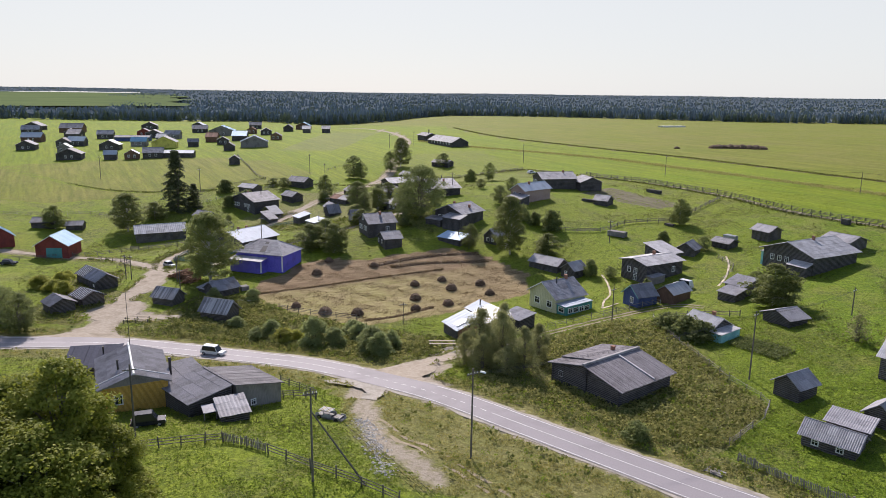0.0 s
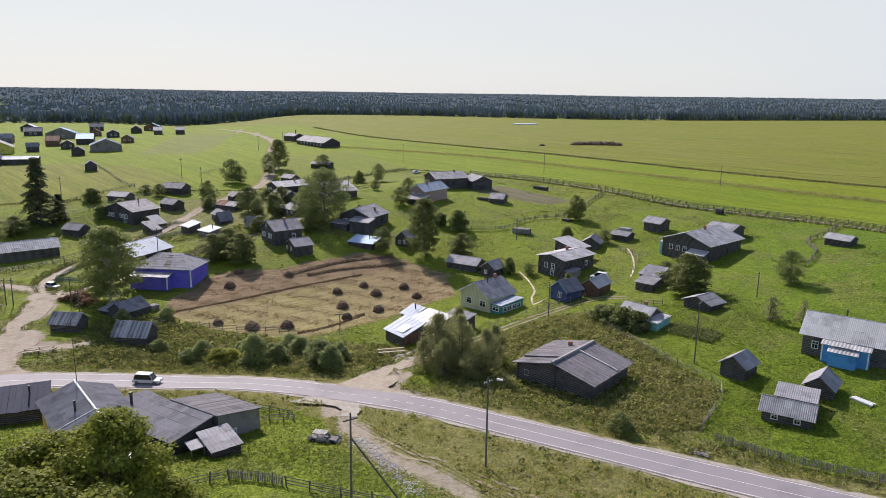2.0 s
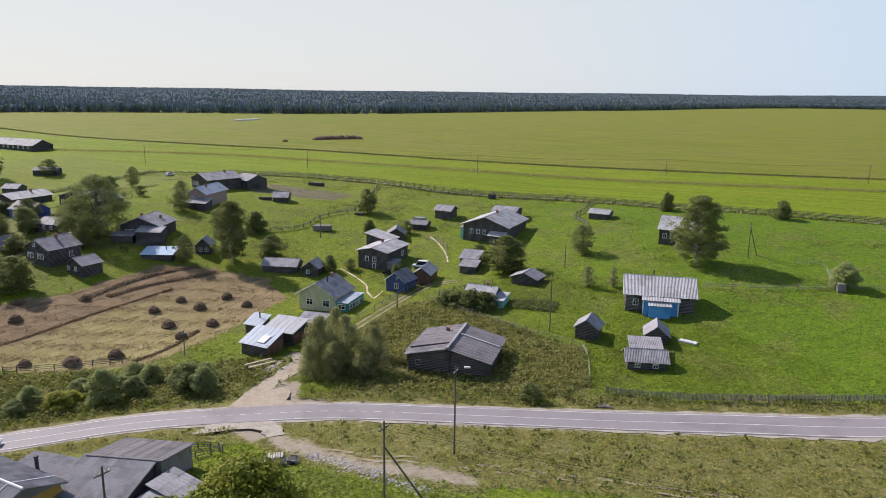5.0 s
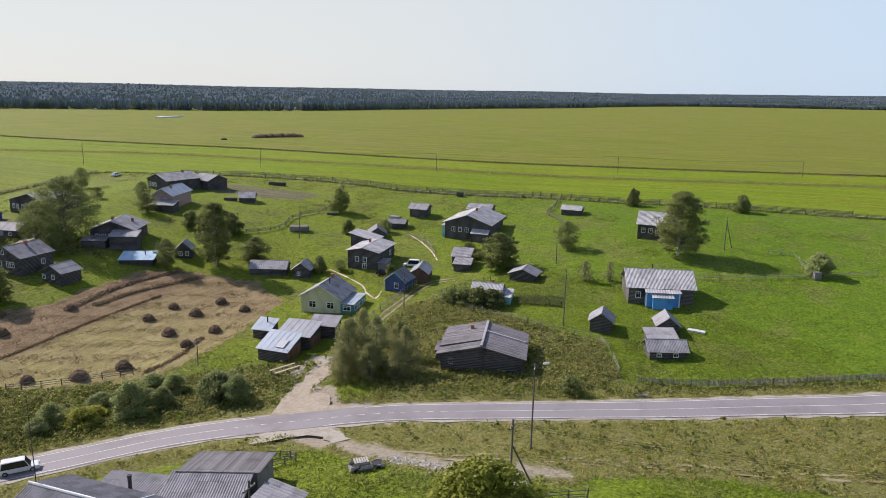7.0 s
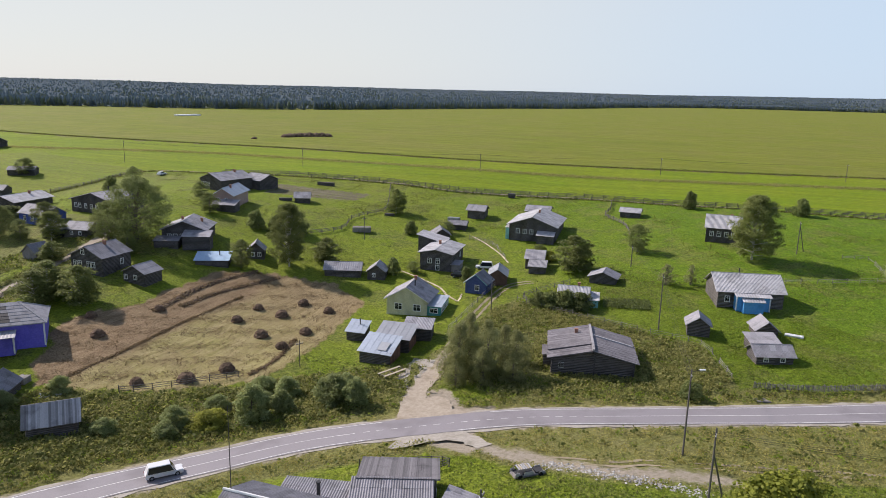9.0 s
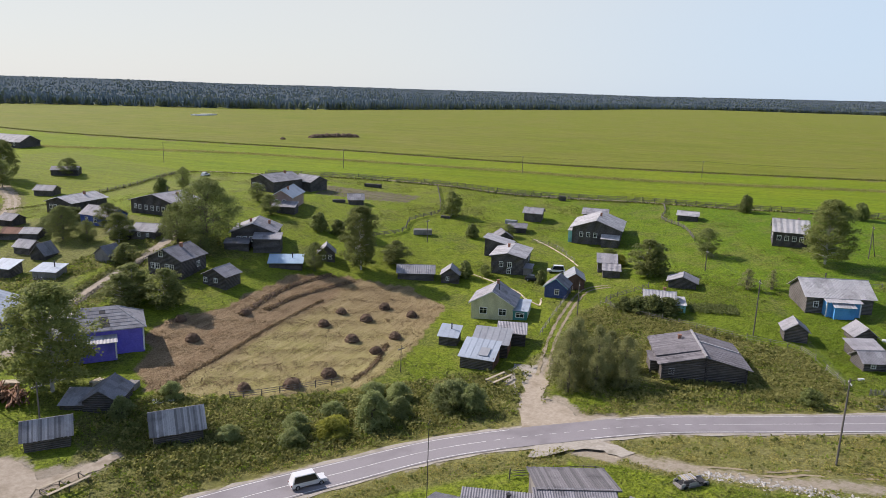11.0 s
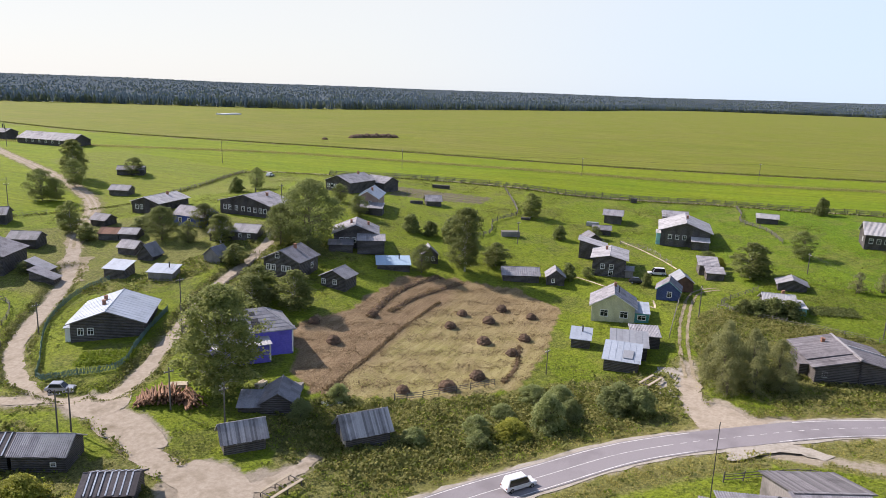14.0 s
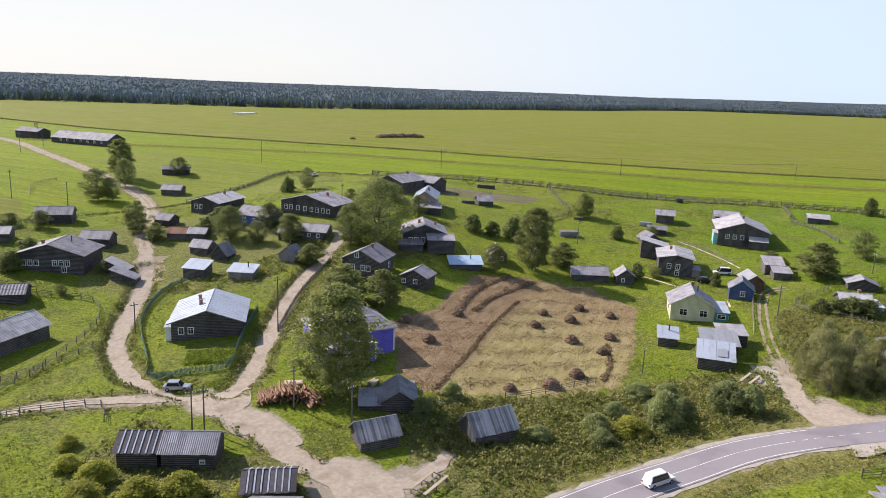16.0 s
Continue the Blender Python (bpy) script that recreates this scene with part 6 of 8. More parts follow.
def spires(name, label, x, y, z, h, wide, mat, r, sides, tiers, conifer):
    """Trees too far to pick apart: each a few ragged tiers narrowing to a tip."""
    n, V, F = len(x), [], []
    base = 0
    a0 = r.uniform(0, 6.28, n)
    for t in range(tiers):
        f = t / tiers
        if conifer:
            zb, zt, rb = z + h * (0.06 + 0.8 * f), z + h * min(1.0, f + 0.94 / tiers + 0.12), wide * (1 - 0.8 * f)
        else:
            zb, zt, rb = z + h * (0.3 + 0.42 * f), z + h * min(1.0, 0.5 + 0.5 * (t + 1) / tiers), wide * (1 - 0.35 * f)
        q = a0[:, None] + np.arange(sides)[None] * 6.283 / sides + t * 0.6
        rr = rb[:, None] * r.uniform(0.6, 1.25, (n, sides))
        ring = np.stack([x[:, None] + np.cos(q) * rr, y[:, None] + np.sin(q) * rr, zb[:, None] + r.uniform(-0.06, 0.06, (n, sides)) * h[:, None]], -1)
        tip = np.stack([x + r.uniform(-0.3, 0.3, n), y, zt], -1)[:, None]
        V.append(np.concatenate([ring, tip], 1).reshape(-1, 3))
        i = base + np.arange(n)[:, None] * (sides + 1)
        k = np.arange(sides)[None]
        F.append(np.stack([i + k, i + (k + 1) % sides, np.broadcast_to(i + sides, (n, sides))], -1).reshape(-1, 3))
        base += n * (sides + 1)
    me = bpy.data.meshes.new(name)
    me.from_pydata(np.concatenate(V).tolist(), [], np.concatenate(F).tolist())
    me.materials.append(mat)
    return tagged(new(name, me), label, "forest", kind="stuff")


def far_trees(name, label, n, deep, mat, seed, tall, sides, tiers, conifer):
    """Many trees of one kind along the wood's edge, thinning out behind it."""
    r = np.random.RandomState(seed)
    line = spline(WOOD_EDGE, 12)
    line = line[(line[:, 0] > -1500) & (line[:, 0] < 2300)]
    seg = r.randint(0, len(line) - 1, n)
    d = line[seg + 1] - line[seg]
    d /= np.hypot(d[:, 0], d[:, 1])[:, None]
    nrm = np.stack([-d[:, 1], d[:, 0]], -1)
    p = line[seg] + d * r.uniform(0, 12, n)[:, None] + nrm * (r.uniform(0, 1, n) ** 1.7 * deep)[:, None]
    h = r.uniform(0.55, 1.1, len(p)) * tall
    wide = r.uniform(0.8, 1.3, len(p)) * h * (0.17 if conifer else 0.27)
    return spires(name, label, p[:, 0], p[:, 1], lie(p[:, 0], p[:, 1]), h, wide, mat, r, sides, tiers, conifer)


far_trees("spruce_forest", "dark spruce forest along the fields", 5200, 40, HAZY_FIR, 5, 12.5, 5, 3, True)
far_trees("birch_forest", "lighter broadleaf trees along the forest edge", 3200, 32, HAZY_MIXEDW, 6, 10, 6, 2, False)
far_trees("forest_scrub", "pale scrub along the foot of the forest", 4200, 10, HAZY_MIXEDW, 7, 5, 6, 1, False)


EDGE_AZ = [math.degrees(math.atan2(x, y)) for x, y in WOOD_EDGE]
EDGE_R = [math.hypot(x, y) for x, y in WOOD_EDGE]


def wood_hill(A, D):
    """Height of the ground under the woods, which rises slowly to the skyline, and where a meadow is cut out of them."""
    ad = np.degrees(A)
    up = np.interp(ad, [-62, -31, 0, 45, 60, 76, 112], [8, 7, 1, 3, 8, 24, 24])
    e = np.interp(ad, EDGE_AZ, EDGE_R)
    hill = 13 + 21 * soft(D, 900, 4700) + up * soft(D, e + 200, 4800) + 1.8 * np.sin(A * 9 + D / 700) + 1.2 * np.sin(A * 23)
    glade = soft(ad, -42, -38) * (1 - soft(ad + 1.2 * np.sin(D / 160), -25.0, -23.5)) * soft(D, 900, 1200) * (1 - soft(D, 2700, 3000))
    return hill, glade


def canopy():
    """The closed roof of the woods behind the belt."""
    az, ra = np.radians(np.linspace(-62, 112, 520)), np.linspace(0, 1, 60) ** 1.6
    A, R = np.meshgrid(az, ra)
    e = np.interp(np.degrees(A), EDGE_AZ, EDGE_R) + 26
    D = e + (4850 - e) * R
    r = np.random.RandomState(9)
    hill, glade = wood_hill(A, D)
    crown = 8.0 + 3.0 * r.uniform(0, 1, D.shape) + 1.0 * np.sin(A * 140) * np.sin(D / 37)
    crown[0], crown[1] = -1.0, crown[1] * 0.75
    Zc = hill + crown
    ny, nx = D.shape
    idx = np.arange(nx * ny).reshape(ny, nx)
    f = np.stack([idx[:-1, :-1], idx[:-1, 1:], idx[1:, 1:], idx[1:, :-1]], -1).reshape(-1, 4)
    f = f[glade.ravel()[f].max(axis=1) < 0.5]
    # canopy colour is bluish and lifted, with distance haze painted into it
    m = surface("hazed_wood_canopy", (0.085, 0.108, 0.126), (0.108, 0.134, 0.15), (0.072, 0.094, 0.108), grain=0.03, stain=0.004, vary=0.0, bump=0.0, rough=1.0, spec=0.0)
    me = bpy.data.meshes.new("hazed_wood_canopy")
    me.from_pydata(np.stack([D * np.sin(A), D * np.cos(A), Zc], -1).reshape(-1, 3).tolist(), [], f.tolist())
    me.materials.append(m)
    tagged(new("forest_canopy", me), "endless dark forest rising to the skyline", "forest", kind="stuff")


def crown_tops(name, label, n, mat, seed, wide, conifer):
    """Tree tops standing out of the closed canopy."""
    r = np.random.RandomState(seed)
    A = np.radians(r.uniform(-40, 84, n))
    e = np.interp(np.degrees(A), EDGE_AZ, EDGE_R) + 60
    D = e + (4300 - e) * r.uniform(0, 1, n) ** 1.7
    hill, glade = wood_hill(A, D)
    keep = glade < 0.15
    A, D, hill = A[keep], D[keep], hill[keep]
    h = r.uniform(3.5, 7.5, len(A)) * (1 + 0.2 * np.sin(A * 60) * np.sin(D / 90))
    spires(name, label, D * np.sin(A), D * np.cos(A), hill + 7.5, h, wide * r.uniform(0.7, 1.3, len(A)), mat, r, 5, 2, conifer)


crown_tops("spruce_tops", "spruce tops above the distant forest", 34000, HAZY_FIR, 61, 2.5, True)
crown_tops("birch_tops", "rounder tree tops in the distant forest", 9000, HAZY_MIXEDW, 62, 3.4, False)
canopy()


# ---------------------------------------------------------------- fences
def unit_post(mat, r=0.07, h=1.35):
    bm = bmesh.new()
    tube(bm, (0, 0, -0.3), (0, 0, h), r, r * 0.85, 6)
    me = bpy.data.meshes.new("post")
    bm.to_mesh(me)
    bm.free()
    me.materials.append(mat)
    return me


def unit_rail(mat, r=0.045):
    bm = bmesh.new()
    tube(bm, (0, 0, 0), (1, 0, 0), r, r * 0.7, 5)
    me = bpy.data.meshes.new("rail")
    bm.to_mesh(me)
    bm.free()
    me.materials.append(mat)
    return me


def unit_pickets(mat, h=1.15):
    """Four pales of uneven height."""
    out = []
    for t in (h, h * 0.92, h * 1.05, h * 0.86):
        bm = bmesh.new()
        box(bm, -0.05, 0.05, -0.02, 0.02, 0.05, t)
        me = bpy.data.meshes.new("picket")
        bm.to_mesh(me)
        bm.free()
        me.materials.append(mat)
        out.append(me)
    return out


POSTS = {"rail": unit_post(RAIL), "picket": unit_post(RAIL), "green": unit_post(GREENF), "dark": unit_post(POLE, 0.09, 1.3), "stout": unit_post(POLE, 0.12, 1.4)}
RAILS = {"rail": unit_rail(RAIL), "picket": unit_rail(RAIL), "green": unit_rail(GREENF), "dark": unit_rail(POLE, 0.06), "stout": unit_rail(POLE, 0.09)}
PICKETS = {"picket": unit_pickets(RAIL), "green": unit_pickets(GREENF, 1.2)}


def fence(label, style, points, span=2.8):
    line = spline(points, span) if len(points) > 2 else np.array([np.array(points[0]) + (np.array(points[1]) - np.array(points[0])) * k for k in np.linspace(0, 1, max(2, int(math.dist(*points) / span)))])
    o = thing("fence", *line[0], 0, label, "fence")
    rnd = random.Random(int(abs(line[0][0]) * 10))
    z0 = at(*line[0])
    prev = None
    for x, y in line:
        p = Vector((x - line[0][0], y - line[0][1], at(x, y) - z0))
        q = part("post", POSTS[style], None, o)
        q.matrix_basis = pose(*p, rnd.uniform(-5, 5), rnd.uniform(-5, 5), rnd.uniform(0, 90)) @ Matrix.Scale(rnd.uniform(0.85, 1.1), 4)
        if prev is not None:
            d = p - prev
            q0 = d.to_track_quat("X", "Z").to_matrix().to_4x4()
            for h in ((0.4, 0.75, 1.1) if style in ("rail", "dark", "stout") else (0.35, 0.95)):
                if style == "rail" and rnd.random() < 0.12:
                    continue
                e = part("rail", RAILS[style], None, o)
                e.matrix_basis = Matrix.Translation(prev + Vector((0, 0, h + rnd.uniform(-0.06, 0.06)))) @ q0 @ Matrix.Diagonal((d.length * 1.04, 1, 1, 1))
            if style in PICKETS:
                many = int(d.length / 0.19)
                for k in range(many):
                    e = part("picket", PICKETS[style][rnd.randrange(4)], None, o)
                    e.matrix_basis = Matrix.Translation(prev + d * ((k + 0.5) / many)) @ q0 @ pose(0, 0.05, 0, rnd.uniform(-3, 3), rnd.uniform(-4, 4), 0)
        prev = p
    return o


fence("long weathered rail fence along the field", "stout", [(60, 306), (66.6, 297), (82.7, 281), (100.4, 248.7), (110.6, 218.3), (136.4, 181.2), (147.3, 152), (160.4, 123.3), (177, 91), (200, 55)], 3.2)
fence("second rail fence along the field track", "stout", [(63.6, 310), (70.2, 300.4), (86.4, 284), (104, 250.6), (114.4, 220.4), (140, 183.4), (151, 154), (164, 125), (181, 93)], 3.2)
fence("weathered rail fence round the pasture", "stout", [(-19.5, 303.2), (-5, 310), (10.8, 316.7), (24, 325), (38, 332)], 3.2)
fence("green picket fence round the yard", "green", [(-50.9, 237.8), (-59.3, 234), (-68.7, 221.9), (-75.5, 203.3), (-77, 197.3), (-67.4, 191.2), (-62, 197), (-56.8, 203.1), (-50, 210)])
fence("dark post and rail fence by the meadow", "dark", [(-99, 198.4), (-96.8, 197.6), (-91.5, 195.2), (-87.3, 192.2), (-88.8, 187.2)])
fence("dark old fence round the paddock", "dark", [(-95.7, 211.6), (-90.5, 212.7), (-85.8, 216.6), (-79, 222.8), (-73.9, 229.5), (-71.6, 238.8), (-77.5, 245.8), (-80.8, 249.3)])
fence("dark rail fence below the farmstead", "dark", [(-37, 72.5), (-34.2, 73.3), (-30, 75), (-25.6, 76.6)], 2.4)
fence("grey picket fence below the farmstead", "picket", [(-25.6, 76.6), (-22.5, 75.4), (-19.9, 73.9)], 2.0)
fence("dark rail fence below the farmstead", "dark", [(-19.5, 73.6), (-14, 70), (-8.1, 66.8), (-4, 64)], 2.4)
fence("dark old fence round the barn yard", "dark", [(-24.1, 96.2), (-21.7, 97.6), (-18.4, 97.2), (-19.2, 99.6), (-21.8, 102.2), (-25.6, 106)], 2.2)
fence("dark picket fence along the road verge", "picket", [(38.5, 82.6), (43.6, 75.8), (50, 69.6), (62, 58.5), (80, 42)], 2.6)
fence("thin rail fence beside the old barn", "rail", [(43.5, 137.7), (43.8, 125.9), (46.7, 106.3), (49, 97), (44, 91), (39, 86.5)], 3.0)
fence("rail fence in the upper pasture", "rail", [(-44.6, 301.9), (-55, 300), (-65.3, 298.1)], 3.2)
fence("rail fence in the upper pasture", "rail", [(-41.4, 355.4), (-50.6, 348.3), (-55.2, 335.6)], 3.2)
fence("weathered rail fence round the tilled plot", "stout", [(35.3, 210.6), (48.3, 209.9), (57.3, 216.9), (65, 218.6), (72, 219), (80, 226), (98, 246)], 3.0)
fence("broken rail fence in the meadow", "rail", [(120.5, 94.5), (123.4, 89.4), (117, 85), (111.6, 80.6)], 2.6)
fence("low wire and rail fence across the meadow", "rail", [(91.7, 99.9), (100.5, 90.4), (108.3, 83.2), (122, 70)], 3.2)
fence("grey fence by the western lane", "dark", [(-123.5, 191.7), (-105.4, 202.9), (-89.2, 212.5), (-78, 217)], 3.0)
fence("grey fence along the west meadow", "rail", [(-160, 243), (-141.1, 245.4), (-126.6, 250.4), (-109.5, 248.3), (-98, 262), (-80, 280), (-66, 300)], 3.2)
fence("grey rail fence along the inner lane", "picket", [(-51.8, 199.8), (-37.2, 213.2), (-21.6, 223.6)], 2.6)
fence("board fence across the east pasture", "stout", [(137.6, 173.8), (128, 168), (120, 164.8), (114.4, 154.5), (104.3, 145.9)], 2.8)
fence("pale board fence behind the two-storey house", "rail", [(73, 180.5), (73.6, 172), (70, 166), (66.2, 160.7)], 2.6)
fence("rail fence beside the grassy lane", "rail", [(48.4, 148.6), (34.8, 143.2), (22.2, 138.0)], 2.6)
fence("low dark fence along the foot of the hayfield", "dark", [(-37.1, 155.2), (-32.4, 153.5), (-26.1, 151.8), (-18.6, 149.6)], 2.4)
fence("overgrown dark fence behind the bath house", "dark", [(43.7, 134.1), (46.0, 137.9), (48.4, 138.2), (53.4, 137.2), (60.3, 135.4)], 2.2)
fence("rail fence along the far plots", "dark", [(-112, 387), (-96.4, 349.3), (-84.7, 320.7), (-77.8, 310.1)], 3.4)
fence("dark rail fence along the olive field", "dark", [(-77.8, 310.1), (-91.9, 291.6), (-101.3, 277.2)], 3.4)


# ---------------------------------------------------------------- poles and wires
def utility_pole(x, y, h, turn=0, lamp=False, brace=None, thick=0.13, label="weathered wooden utility pole"):
    o = thing("street_lamp" if lamp else "utility_pole", x, y, turn, label, "street lamp" if lamp else "utility pole")
    bm = bmesh.new()
    tube(bm, (0, 0, -0.5), (0.05, 0.03, h), thick, thick * 0.7)
    part("shaft", bm, POLE, o)
    bm = bmesh.new()
    box(bm, -0.75, 0.75, -0.06, 0.06, h - 0.75, h - 0.62)
    part("crossarm", bm, POLE, o)
    for u in (-0.65, -0.25, 0.25, 0.65):
        bm = bmesh.new()
        tube(bm, (u, 0, h - 0.62), (u, 0, h - 0.45), 0.045, 0.03, 6)
        part("insulator", bm, WHITE, o)
    if lamp:
        bm = bmesh.new()
        tube(bm, (0, 0, h - 0.3), (0.5, -1.1, h - 0.1), 0.035)
        part("bracket", bm, IRON, o)
        bm = bmesh.new()
        hexa(bm, [(0.35, -1.0, h - 0.2), (0.6, -0.9, h - 0.2), (0.85, -1.6, h - 0.15), (0.6, -1.7, h - 0.15), (0.38, -1.0, h - 0.02), (0.57, -0.9, h - 0.02), (0.8, -1.58, h), (0.63, -1.66, h)])
        part("lamp_head", bm, WHITE, o)
    if brace:
        bm = bmesh.new()
        dx, dy, bh = brace
        tube(bm, (dx, dy, at(x + dx, y + dy) - at(x, y) - 0.4), (0.05, 0.05, bh), 0.11, 0.09)
        part("brace", bm, POLE, o)
    return o


utility_pole(3.9, 77.7, 11.6, 30, True, label="tall wooden street lamp with a white lamp head")
utility_pole(-13.2, 66.9, 10.6, 20, brace=(5.4, -1.5, 8.0), label="dark wooden pole with a slanting brace")
utility_pole(20, 24, 9.8, 30)
utility_pole(-35.9, 76.4, 9.6, 20)
utility_pole(-81.2, 175.6, 6.6, -30)
utility_pole(-79.6, 175.2, 6.6, -30)
utility_pole(-82, 123.5, 7.0, 10)
utility_pole(-8.1, 146.3, 5.2, 0, thick=0.09)
utility_pole(50, 106.4, 11.5, 40)
utility_pole(35.3, 138.1, 7.7, 40)
utility_pole(80.1, 131, 5.6, 40)
utility_pole(96, 302.5, 8.6, 60)
utility_pole(146, 244, 8.0, 60)
utility_pole(41, 357, 9.4, 60)
utility_pole(206, 193, 7.5, 60)
utility_pole(253, 133.4, 7.5, 60)
utility_pole(-71.3, 218.5, 6.4, 0)
utility_pole(-52, 199.5, 11, 0)
utility_pole(-66.7, 172.2, 6.8, 0)
utility_pole(-62.7, 163.3, 6.4, 0)
utility_pole(48.7, 199.5, 6.8, 0)
utility_pole(116.4, 104.2, 8.8, 30, brace=(2.6, -2.2, 7.6), label="wooden pole with a slanting brace in the meadow")
utility_pole(3.8, 252.4, 7.9, 0)
utility_pole(-112.9, 239.7, 9.6, 0)
utility_pole(-151, 310.8, 10.5, 0)
utility_pole(-98.5, 285.4, 9.6, 0)
utility_pole(-62, 330, 9, 0)
utility_pole(-52, 312, 8, 0)
utility_pole(-32, 430, 8.5, 0)
utility_pole(-18, 447, 9, 0)


def wire(a, b, ha, hb, sag=0.9):
    bm = bmesh.new()
    pa, pb = Vector((a[0], a[1], at(*a) + ha)), Vector((b[0], b[1], at(*b) + hb))
    n = 14
    pts = [pa.lerp(pb, k / n) - Vector((0, 0, sag * 4 * k / n * (1 - k / n))) for k in range(n + 1)]
    side = (pb - pa).cross(Vector((0, 0, 1))).normalized() * 0.012
    rings = [[bm.verts.new(p + k) for k in (side, Vector((0, 0, 0.02)), -side)] for p in pts]
    for a0, b0 in zip(rings[:-1], rings[1:]):
        for k in range(3):
            bm.faces.new((a0[k], a0[(k + 1) % 3], b0[(k + 1) % 3], b0[k]))
    me = bpy.data.meshes.new("power_line")
    bm.to_mesh(me)
    bm.free()
    me.materials.append(IRON)
    tagged(new("power_line", me), "thin power line between two poles", "cable")


for da in (-0.6, 0.0, 0.6):
    wire((-13.2 + da, 66.9), (20 + da, 24), 10.1, 9.3)
    wire((96 + da, 302.5), (146 + da, 244), 8.2, 7.6)
    wire((146 + da, 244), (206 + da, 193), 7.6, 7.1)
    wire((206 + da, 193), (253 + da, 133.4), 7.1, 7.1)
    wire((41 + da, 357), (96 + da, 302.5), 9, 8.2)
    wire((3.9 + da, 77.7), (50 + da, 106.4), 10.9, 11.0)
    wire((50 + da, 106.4), (80.1 + da, 131), 11.0, 5.2)


# ---------------------------------------------------------------- haycocks and windrows
def mound_mesh(seed, r0, h, n=18, rings=7):
    rd = np.random.RandomState(seed)
    V, F = [], []
    for i in range(rings):
        t = i / (rings - 1)
        for k in range(n):
            a = k * 2 * math.pi / n
            q = r0 * math.sqrt(max(0, 1 - t ** 1.6)) * rd.uniform(0.86, 1.12) + 0.05
            V.append((math.cos(a) * q, math.sin(a) * q, h * t * rd.uniform(0.93, 1.06) - 0.12))
    for i in range(rings - 1):
        for k in range(n):
            F.append((i * n + k, i * n + (k + 1) % n, (i + 1) * n + (k + 1) % n, (i + 1) * n + k))
    F.append(tuple(range((rings - 1) * n, rings * n)))
    # loose wisps standing off the mound
    for _ in range(160):
        a, t = rd.uniform(0, 6.28), rd.uniform(0, 0.95)
        q = r0 * math.sqrt(max(0, 1 - t ** 1.6))
        p = np.array([math.cos(a) * q, math.sin(a) * q, h * t])
        e = np.array([math.cos(a), math.sin(a), rd.uniform(-0.6, 0.5)]) * rd.uniform(0.15, 0.4) + rd.normal(size=3) * 0.12
        s = np.cross(e, (0.2, 0.1, 1)) * 0.18
        b = len(V)
        V += [tuple(p - s), tuple(p + s), tuple(p + e * 0.7)]
        F.append((b, b + 1, b + 2))
    me = bpy.data.meshes.new("haycock")
    me.from_pydata(V, [], F)
    me.materials.append(HAY)
    return me


HC = [mound_mesh(s, 1.55, 1.75) for s in (1, 2, 3)]
for i, (x, y) in enumerate([(-18.0, 184.1), (-32.4, 178.2), (-6.6, 172.4), (0.3, 175.5), (2.7, 169.8), (10, 172.4), (12, 165.5), (-6.1, 163.5), (1.8, 159.3), (-5.7, 156.3), (-33.6, 157.1), (-26.3, 153.8), (-18.9, 153.5), (-30.6, 187.0)]):
    o = tagged(new("haycock", HC[i % 3]), "brown cone-shaped haycock on the mown field", "haystack", "haycocks on the mown field")
    s = 0.74 + 0.2 * ((i * 37) % 10) / 10 + (0.12 if y < 156 else 0)
    o.matrix_basis = pose(x, y, at(x, y), 0, 0, i * 51) @ Matrix.Diagonal((s, s, s * 0.95, 1))


def windrow(points, w, h, seed, name="windrow", label="raked ridge of brown hay", cat="hay"):
    line = spline(points, 0.7)
    d = np.gradient(line, axis=0)
    d /= np.hypot(d[:, 0], d[:, 1])[:, None]
    nrm = np.stack([-d[:, 1], d[:, 0]], -1)
    rd = np.random.RandomState(seed)
    prof = ((-1, -0.1), (-0.7, 0.45), (-0.25, 0.95), (0.25, 1), (0.7, 0.5), (1, -0.1))
    V, F = [], []
    for i, p in enumerate(line):
        k = min(1, i / 3, (len(line) - 1 - i) / 3)
        for u, z in prof:
            q = p + nrm[i] * u * w * rd.uniform(0.75, 1.25)
            V.append((q[0], q[1], at(*q) + h * z * rd.uniform(0.6, 1.3) * k))
    for i in range(len(line) - 1):
        for j in range(5):
            F.append((i * 6 + j, (i + 1) * 6 + j, (i + 1) * 6 + j + 1, i * 6 + j + 1))
    me = bpy.data.meshes.new(name)
    me.from_pydata(V, [], F)
    me.materials.append(HAY)
    n = len(line) * 26
    k = rd.randint(0, len(line), n)
    u = rd.normal(0, 0.5, n)
    q = line[k] + nrm[k] * (u * w)[:, None] + rd.normal(0, 0.2, (n, 2))
    c = np.stack([q[:, 0], q[:, 1], lie(q[:, 0], q[:, 1]) + h * 1.05 * np.exp(-u * u) * rd.uniform(0.3, 1.15, n)], -1)
    wisps = quads_mesh("hay_wisps", c, rd.normal(size=(n, 3)) + np.array([0, 0, 0.8]), rd.uniform(0.07, 0.2, n), HAYLEAF, 1.6)
    tagged(new("hay_wisps", wisps), "loose wisps on a raked hay ridge", cat, kind="stuff")
    return tagged(new(name, me), label, cat, kind="stuff")


